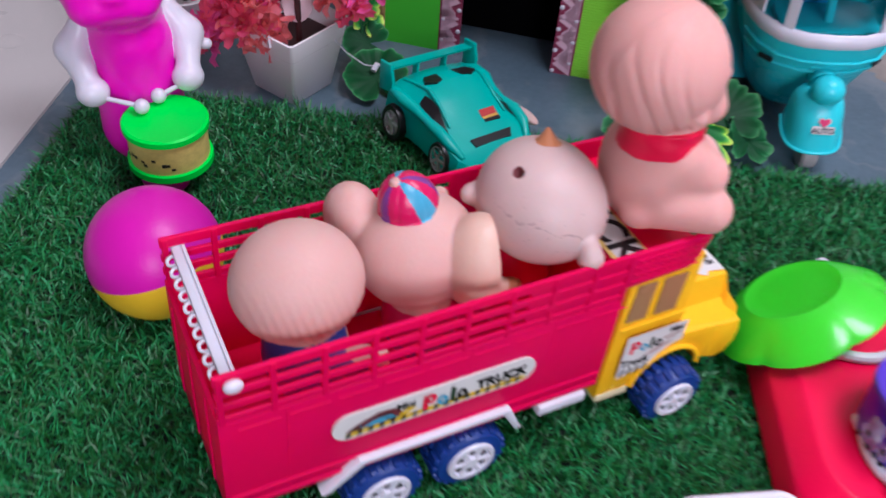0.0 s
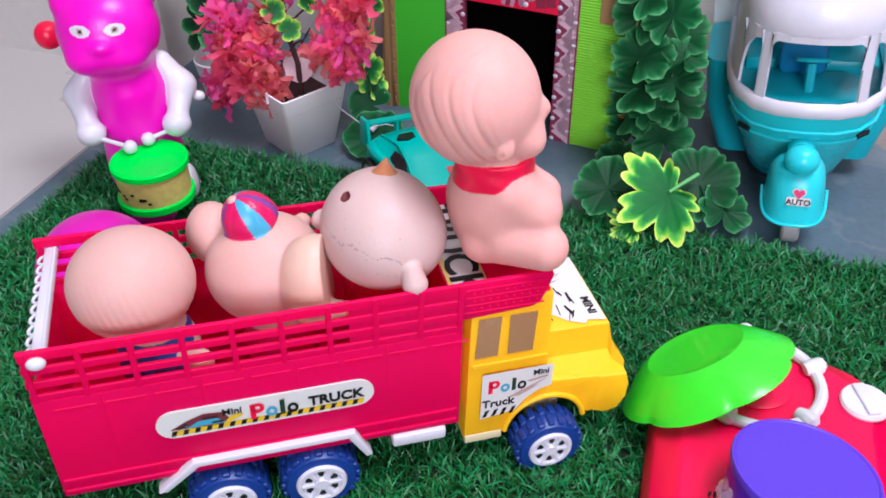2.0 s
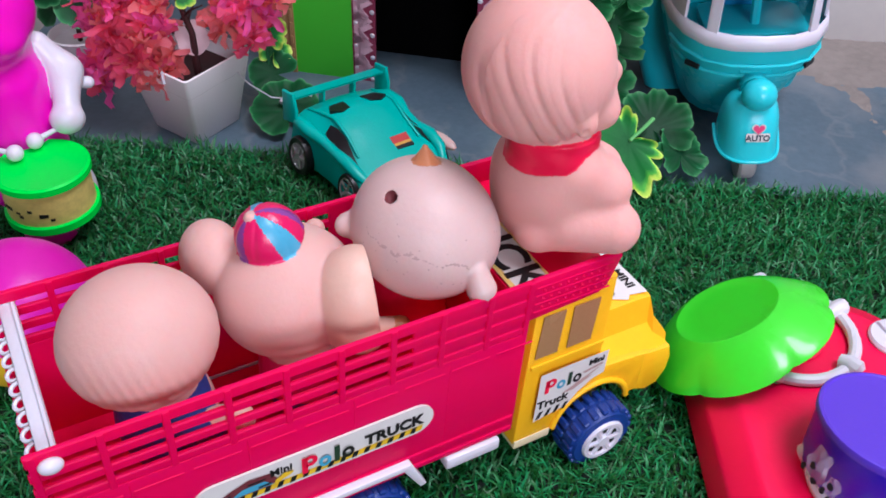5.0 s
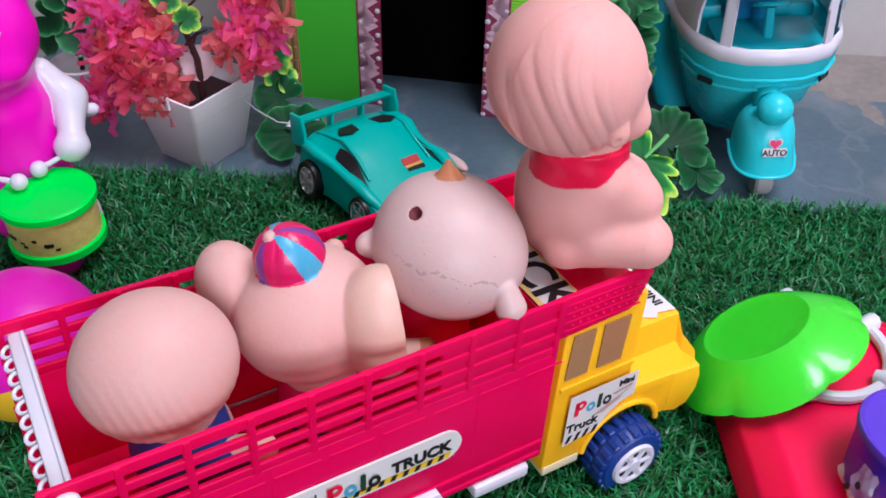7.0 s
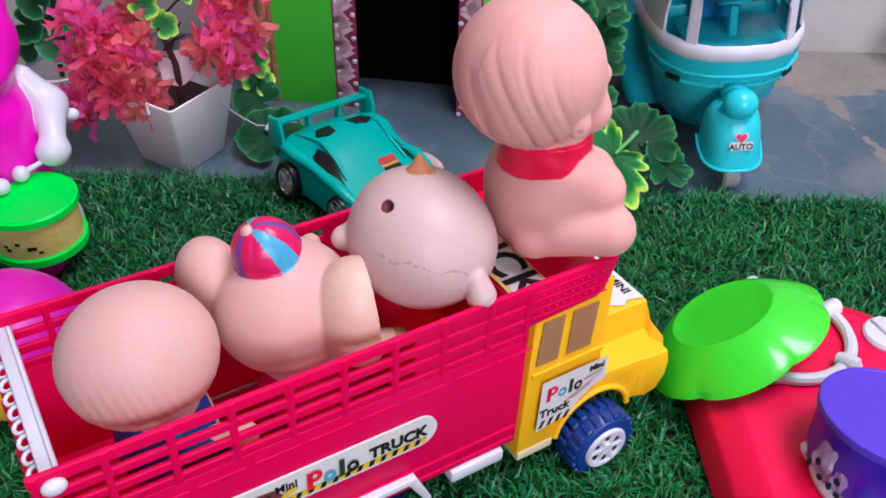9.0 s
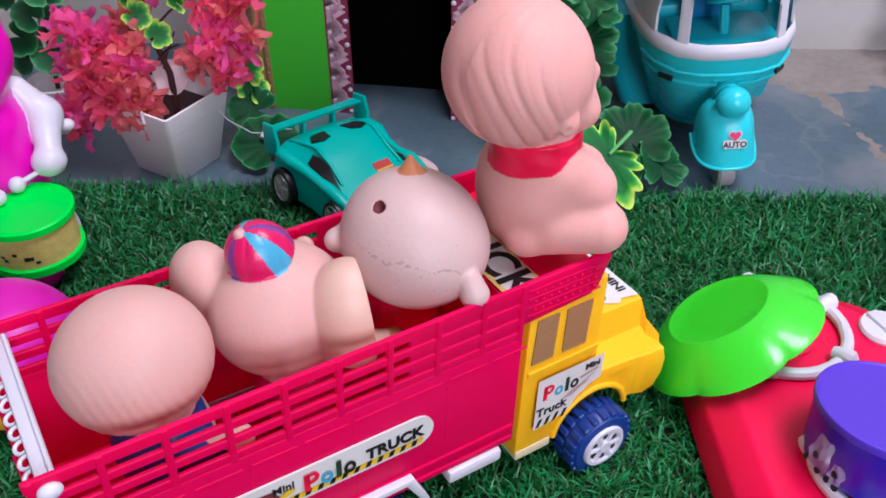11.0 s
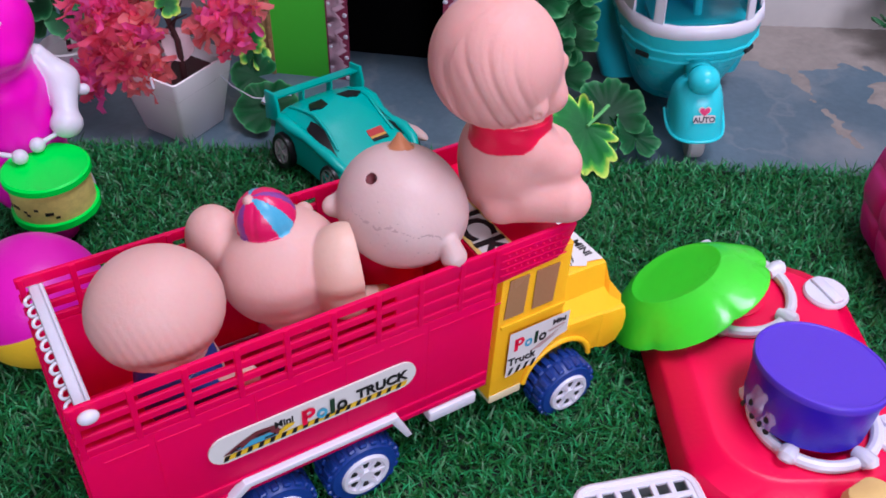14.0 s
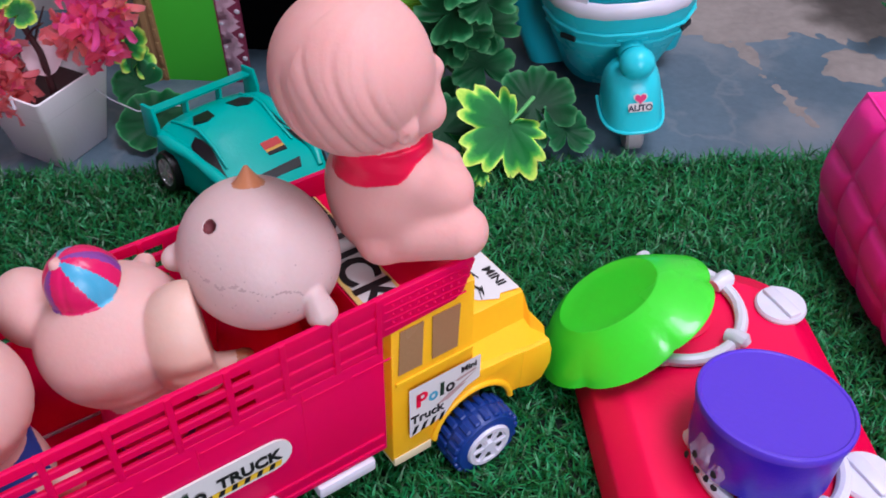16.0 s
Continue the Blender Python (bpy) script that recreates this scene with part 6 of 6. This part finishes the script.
def cat_at(s, f, z):
    p = Vector((cx, cy, 0)) + SIDE * s + FACE * f
    return (p.x, p.y, z)


def cat(P):
    body = rod(P, cat_at(0.0, 0, 0.020), cat_at(0.0, 0, 0.095), 0.0335, 0.0300)
    head = egg(P, cat_at(-0.005, 0.001, 0.148), (0.0400, 0.0350, 0.0385))
    head = blend(head, egg(P, cat_at(-0.008, 0.020, 0.136), (0.028, 0.018, 0.015)), 0.012)
    head = blend(head, egg(P, cat_at(-0.008, 0.035, 0.147), (0.0075, 0.0050, 0.0045)), 0.005)
    for s in (-1, 1):
        ear = rod(P, cat_at(-0.006 + s * 0.026, -0.004, 0.172), cat_at(-0.006 + s * 0.036, -0.006, 0.201), 0.0140, 0.0035)
        head = blend(head, ear, 0.006)
        head = blend(head, egg(P, cat_at(-0.008 + s * 0.015, 0.024, 0.133), (0.014, 0.012, 0.010)), 0.007)
    pink = blend(body, head, 0.016)
    pink = blend(pink, egg(P, cat_at(0.004, 0.052, 0.003), (0.019, 0.018, 0.0160)), 0.004)
    return np.minimum(pink, cat_arms(P))


def cat_arms(P):
    out = np.full(P.shape[:-1], 1.0)
    for s in (-1, 1):
        a = blend(rod(P, cat_at(s * 0.029, -0.006, 0.113), cat_at(s * 0.041, 0.0, 0.092), 0.0085, 0.0120), rod(P, cat_at(s * 0.041, 0.0, 0.092), cat_at(s * 0.037, 0.018, 0.078), 0.0120, 0.0090), 0.006)
        a = blend(a, egg(P, cat_at(s * 0.0345, 0.026, 0.070), (0.0120, 0.0110, 0.0110)), 0.004)
        if s > 0:
            a = blend(a, rod(P, cat_at(0.046, 0.0, 0.082), cat_at(0.055, 0.0, 0.080), 0.004, 0.0045), 0.002)
        out = np.minimum(out, a)
    out = np.minimum(out, egg(P, cat_at(0.036, 0.026, 0.012), (0.0065, 0.012, 0.017)))
    return out


def cat_pick(C):
    k = (cat_arms(C) < 0.0005).astype(int)
    for s in (-1, 1):
        e = np.array(cat_at(-0.0085 + s * 0.0130, 0.030, 0.160))
        q = C - e
        a, b = q @ np.array(SIDE), q[..., 2]
        d = (a / 0.0078) ** 2 + (b / 0.0044) ** 2
        near = (np.linalg.norm(q, axis=-1) < 0.014) & ((C - np.array((cx, cy, 0))) @ np.array(FACE) > 0.010)
        k[near & (d < 1)] = 1
        k[near & ((a / 0.0025) ** 2 + (b / 0.0028) ** 2 < 1)] = 2
        k[near & ((a / 0.0014) ** 2 + (b / 0.0015) ** 2 < 1)] = 3
    return k


moulded("drummer_figure", cat, (cx - 0.085, cy - 0.085, FLOOR), (cx + 0.085, cy + 0.085, 0.212), 0.0011, [MAGENTA, WHITE, GRIME, INK], cat_pick,
        "shiny magenta plastic cat figure with white arms behind a drum", "toy figure")

dc = Vector((0.0500, 0.3250, 0))
drum = thing("toy_drum", "neon green toy drum with a gold label, on the turf", "toy drum", Matrix.Translation((dc.x, dc.y, 0.0185)) @ Matrix.Diagonal((0.92, 0.92, 0.745, 1.0)))
bm = bmesh.new()
lathe(bm, [(0.0, 0.0), (0.0330, 0.0), (0.0345, 0.0015), (0.0345, 0.0085), (0.0320, 0.0095)], 48)
part("base", bm, NEON, drum)
bm = bmesh.new()
lathe(bm, [(0.0320, 0.0090), (0.0320, 0.0460)], 48)
shell2 = part("label_band", bm, LEMON, drum, "gold foil band with small dark print")
bm = bmesh.new()
rd = random.Random(3)
for i in range(16):
    a, z = rd.uniform(-2.6, 0.2), rd.uniform(0.014, 0.026)
    box(bm, -0.0016, 0.0016, -0.0002, 0.0003, 0, rd.uniform(0.002, 0.004), 0, 1, Matrix.Rotation(a, 4, "Z") @ pose(0, -0.0322, z))
part("print", bm, INK, shell2)
bm = bmesh.new()
lathe(bm, [(0.0325, 0.0430), (0.0345, 0.0440), (0.0345, 0.0500), (0.0325, 0.0515), (0.0300, 0.0505), (0.0, 0.0510)], 48)
part("drumhead", bm, NEON, drum, "bright green drumhead")
for s in (-1, 1):
    a, b = Vector(cat_at(s * 0.0345, 0.028, 0.068)), Vector(cat_at(0.003 + s * 0.007, 0.039 - 0.005 * s, 0.0628))
    bm = bmesh.new()
    tube(bm, [a, a.lerp(b, 0.5), b], [0.0020, 0.0018, 0.0020], 8)
    ball(bm, b, 0.0058, 14)
    solid("drumstick", bm, WHITE, "white plastic drumstick resting on the drumhead", "drumstick", group="drumsticks")

bm = bmesh.new()
ball(bm, (0, 0, 0), 0.0440, 48)
for f in bm.faces:
    c = f.calc_center_median()
    f.material_index = 0 if c.z > 0.002 else 1
beach = solid("play_ball", bm, [BALL_PINK, BALL_YELLOW], "pink and yellow plastic play ball on the turf", "ball", pose(0.0125, 0.2050, 0.0395, -14, -10, 0))


# ---- toy stove, tub, bowl, rack and box ----
STOVE = pose(0, 0, 0, 0, 0, -30)     # x across (b), y along (a)
stove = thing("toy_stove", "red plastic toy stove with white burners and knobs", "toy stove", STOVE @ pose(0.3775, 0.1325, -0.004))
bm = bmesh.new()
levels = []
for inset, z, r in ((0.001, 0.0, 0.045), (-0.002, 0.004, 0.047), (0.001, 0.022, 0.046), (0.003, 0.0265, 0.044), (0.0145, 0.0330, 0.038), (0.0165, 0.0350, 0.036), (0.0190, 0.0353, 0.034)):
    levels.append((round_rect(-0.0715 + inset, 0.0715 - inset, -0.1040 + inset, 0.1040 - inset, r, 8), z))
loft(bm, levels)
part("body", bm, RED_SOLID, stove, "red moulded stove top", 40)
for i, (bx, y, turn0) in enumerate(((-0.0130, 0.0620, 28), (0.0065, -0.0450, 228))):
    c = Vector((bx, y, 0.0353))
    wide = (0.0390, 0.0352)[i]
    bm = bmesh.new()
    tube(bm, ring_points(c + Vector((0, 0, 0.0030)), wide, 48), 0.0038, 10, True)
    burner = part("burner_ring", bm, WHITE, stove, "white ring burner")
    for k in range(5):
        a = radians(turn0 + 72 * k)
        d = Vector((math.cos(a), math.sin(a), 0))
        bm = bmesh.new()
        tube(bm, [c + d * (wide - 0.0055) + Vector((0, 0, 0.0040)), c + d * (wide - 0.0005) + Vector((0, 0, 0.0052)), c + d * (wide + 0.0050) + Vector((0, 0, 0.0050)), c + d * (wide + 0.0062) + Vector((0, 0, 0.0040))], [0.0042, 0.0054, 0.0056, 0.0040], 10)
        part("pan_support", bm, WHITE, burner)
    bm = bmesh.new()
    lathe(bm, [(0.022, 0.0), (0.0225, 0.0012), (0.020, 0.0022), (0.0, 0.0020)], 32, Matrix.Translation(c))
    part("burner_disc", bm, RED_SOLID, stove)
    bm = bmesh.new()
    m = Matrix.Translation((0.0515, (0.0605, -0.0580)[i], 0.0350))
    lathe(bm, [(0.0145, 0.0), (0.0150, 0.002), (0.0140, 0.0040), (0.0, 0.0046)], 32, m)
    box(bm, -0.0042, 0.0042, -0.0128, 0.0128, 0.0030, 0.0066, 0.0016, 2, m @ Matrix.Rotation(radians(20), 4, "Z"))
    part("knob", bm, WHITE, stove, "white turning knob")

bm = bmesh.new()
tub = thing("plastic_tub", "violet lidded plastic tub in loose clear film", "tub", Matrix.Translation((0.3750, -0.1095, 0.0340)) @ Vector((0, 0, 1)).rotation_difference(Vector((0.14, 0.07, 1))).to_matrix().to_4x4() @ Matrix.Diagonal((1.06, 1.06, 1.04, 1)))
lathe(bm, [(0.0, 0.0), (0.0320, 0.0), (0.0335, 0.002), (0.0350, 0.030), (0.0352, 0.0315)], 56)
part("base", bm, DEEP_VIOLET, tub, "deep violet tub wall")
bm = bmesh.new()
lathe(bm, [(0.0352, 0.0305), (0.0362, 0.0310), (0.0365, 0.0342), (0.0360, 0.0352), (0.0345, 0.0355), (0.0338, 0.0349), (0.0, 0.0346)], 56)
part("lid", bm, PURPLE, tub, "flat violet lid")
rw = random.Random(13)
bm = bmesh.new()
grid = []
for zi in range(9):
    row = []
    for ai in range(13):
        a, z = radians(140 + 4.5 * ai), 0.003 + 0.0026 * zi
        out = 0.0352 + 0.0008 + 0.0045 * math.exp(-((ai - 6) / 3.0) ** 2 - ((zi - 4) / 2.5) ** 2) + 0.0012 * rw.random()
        row.append(bm.verts.new((out * math.cos(a), out * math.sin(a), z)))
    grid.append(row)
for p, q in zip(grid, grid[1:]):
    for k in range(12):
        bm.faces.new((p[k], p[k + 1], q[k + 1], q[k]))
part("wrapping_film", bm, FILM, tub, "crinkled clear film", 10).visible_shadow = False
def scrap(a0, z0, w, h, out, seed):
    """A crumpled torn flap of film standing off the tub's wall."""
    r_ = random.Random(seed)
    bm = bmesh.new()
    rows = []
    for jz in range(7):
        row = []
        for ja in range(6):
            f, g = ja / 5 - 0.5, jz / 6 - 0.5
            a = a0 + w * f * (1.0 - 0.8 * abs(g)) + r_.uniform(-0.02, 0.02)
            rad = 0.0366 + out * (0.6 + math.sin(7 * f + 3 * g)) * (0.6 - abs(g)) + r_.uniform(0.0, 0.0012)
            row.append(bm.verts.new((rad * math.cos(a), rad * math.sin(a), z0 + h * g + r_.uniform(-0.0006, 0.0006))))
        rows.append(row)
    for p, q in zip(rows, rows[1:]):
        for k in range(5):
            bm.faces.new((p[k], p[k + 1], q[k + 1], q[k]))
    return bm


for a0, z0, w, h, out, seed in ((2.95, 0.0145, 0.34, 0.020, 0.0030, 2), (3.22, 0.0105, 0.20, 0.012, 0.0014, 5)):
    flap = part("torn_label", scrap(a0, z0, w, h, out, seed), PRINT_FILM, tub, "torn flap of printed film", 15)
    for k in range(3):
        a, z = a0 + (-0.09, 0.02, 0.10)[k] * w / 0.34, z0 + (-0.002, 0.003, -0.004)[k]
        p = Vector((math.cos(a), math.sin(a), 0)) * (0.0395 + out) + Vector((0, 0, z))
        bm = bmesh.new()
        sheet(bm, [(0.0012 * math.cos(t) * (1 + 0.3 * (t % 2)), 0.0019 * math.sin(t)) for t in [i * 0.7 for i in range(9)]], aim(p, (math.cos(a), math.sin(a), 0.3), 40 * k))
        part("print", bm, INK, flap)

n_ = Vector((-0.38, 0.59, 1.0)).normalized()
BOWL = Matrix.Translation((0.3860, -0.0010, 0.0318)) @ Vector((0, 0, 1)).rotation_difference(n_).to_matrix().to_4x4()
bowl = thing("flower_bowl", "translucent lime green scalloped bowl upside down against the stove", "bowl", BOWL)
bm = bmesh.new()


def scallop(a, r_, z):
    k = max(0.0, (r_ - 0.036) / 0.018) ** 1.6
    return 1 + 0.075 * k * abs(math.cos(3 * a + 0.4)) ** 0.6 - 0.02 * k


lathe(bm, [(0.0540, 0.0), (0.0536, 0.0010), (0.0505, 0.0045), (0.0455, 0.0100), (0.0390, 0.0158), (0.0345, 0.0184), (0.0320, 0.0197), (0.0312, 0.0203), (0.0305, 0.0202), (0.0295, 0.0198), (0.0200, 0.0195), (0.0, 0.0194)], 96, wave=scallop)
lathe(bm, [(0.0, 0.0164), (0.0285, 0.0166), (0.0318, 0.0172), (0.0380, 0.0142), (0.0445, 0.0086), (0.0495, 0.0034), (0.0540, 0.0)], 96, wave=scallop)
bmesh.ops.remove_doubles(bm, verts=bm.verts, dist=1e-5)
part("shell", bm, LIME, bowl, "", 50)

RACK = pose(0.2655, -0.0920, 0.004, 0, 0, -19.5)
rack = thing("slotted_rack", "white plastic slotted rack lying on the turf", "rack", RACK)
bm = bmesh.new()
nx, ny, p_ = 6, 6, 0.0106
x0, y1 = -0.0335, 0.001
bm.free()
for i in range(nx + 1):
    part("slat", box(bmesh.new(), x0 + i * p_ - 0.0018, x0 + i * p_ + 0.0018, y1 - ny * p_, y1, 0.0105, 0.0135, 0.0005, 1), WHITE, rack)
for j in range(ny + 1):
    part("slat", box(bmesh.new(), x0, x0 + nx * p_, y1 - j * p_ - 0.0018, y1 - j * p_ + 0.0018, 0.0106, 0.0136, 0.0005, 1), WHITE, rack)
bm = bmesh.new()
rim = [Vector((x, y, 0.0118)) for x, y in round_rect(x0 - 0.003, x0 + nx * p_ + 0.003, y1 - ny * p_ - 0.003, y1 + 0.003, 0.010, 5)]
tube(bm, rim, 0.0030, 8, True)
part("rim", bm, WHITE, rack)
bm = bmesh.new()
loft(bm, [([(p.x, p.y) for p in rim], 0.011), ([(p.x * 1.03, p.y * 1.03) for p in rim], -0.008)], False)
part("skirt", bm, WHITE, rack)
bm = bmesh.new()
box(bm, x0 - 0.026, x0 - 0.002, y1 - 0.062, y1 - 0.004, -0.004, 0.003, 0.002)
part("side_lip", bm, WHITE, rack)

BOX = ROOM @ pose(0.4855, 0.340, -0.006)
pinkbox = thing("quilted_box", "deep pink plastic box with a quilted pattern on its sides", "toy box", BOX)
LX, LY, LZ = 0.15, 0.19, 0.108


def box_skin(a, y, out=0.0):
    """Point of the puffed box at arc a (0..3 up the near side, 3..7 over the top, 7..10 down the far side), y back to front."""
    front = max(0.0, (-y - 0.036) / (LY - 0.036))
    tall = LZ * (1.0 - 0.36 * front ** 1.25)
    pinch = 0.010 * front ** 2
    if a <= 3.0 or a >= 7.0:
        f = a / 3.0 if a <= 3.0 else (10.0 - a) / 3.0
        bulge = 0.011 * max(0.0, 1 - abs(f - 0.45) / 0.55) ** 0.8 - 0.005 * (1 - f) ** 2 - 0.004 * f ** 4
        n = Vector((-1.0, 0.0, 0.5 * (f - 0.45)))
        p = Vector((pinch - bulge, y, f * tall))
    else:
        f = (a - 3.0) / 4.0
        n = Vector((0.35 * (2 * f - 1) ** 3, 0.0 if front == 0 else -0.25, 1.0))
        half = 0.5 * LX - 0.004 - pinch
        p = Vector((0.5 * LX + half * (2 * f - 1), y, tall + 0.004 * (1 - (2 * f - 1) ** 2)))
        f = 0.0
    if a >= 7.0:
        p.x, n.x = LX - p.x, -n.x
    return p + n.normalized() * out


arcs = [i * 0.25 for i in range(41)]
deep = [-LY * i / 30 for i in range(31)]
bm = bmesh.new()
grid = [[bm.verts.new(box_skin(a, y, -0.0012)) for a in arcs] for y in deep]
for p, q in zip(grid, grid[1:]):
    for i in range(len(arcs) - 1):
        bm.faces.new((p[i], p[i + 1], q[i + 1], q[i]))
    bm.faces.new((p[-1], p[0], q[0], q[-1]))
bm.faces.new(grid[0])
bm.faces.new(grid[-1][::-1])
part("body", bm, PINK_BOX, pinkbox, "", 40)


def quilt(a0, a1, y0, y1):
    """One stuffed panel of the skin, seams let in all round."""
    bm = bmesh.new()
    n = 10
    rows = []
    for j in range(n + 1):
        row = []
        for i in range(n + 1):
            f, g = i / n, j / n
            puff = (1 - abs(2 * f - 1) ** 7.0) * (1 - abs(2 * g - 1) ** 7.0)
            row.append(bm.verts.new(box_skin(a0 + f * (a1 - a0), y0 + g * (y1 - y0), -0.0014 + 0.0034 * puff)))
        rows.append(row)
    for p, q in zip(rows, rows[1:]):
        for i in range(n):
            bm.faces.new((p[i], p[i + 1], q[i + 1], q[i]))
    return bm


SEAMS = [-0.001, -0.036, -0.074, -0.112, -0.150, -LY + 0.001]
for y0, y1 in zip(SEAMS, SEAMS[1:]):
    for a0, a1 in ((0.0, 0.9), (0.9, 1.9), (1.9, 2.98), (3.02, 4.35), (4.35, 5.65), (5.65, 6.98)):
        part("panel", quilt(a0 + 0.015, a1 - 0.015, y0 - 0.0006, y1 + 0.0006), PINK_BOX, pinkbox, "", 60)

bm = bmesh.new()
lathe(bm, [(0.0, 0.0), (0.0150, 0.0), (0.0185, 0.006), (0.0165, 0.012), (0.0090, 0.0155), (0.0, 0.0165)], 32, None, lambda a, r_, z: 1 + 0.05 * math.cos(6 * a))
blob = solid("toy_bun", bm, surface("pale_yellow_dough", lin(236, 196, 120), 0.5, 0.12), "pale yellow toy bun at the stove's end", "toy food", pose(0.3560, -0.1780, 0.0290))
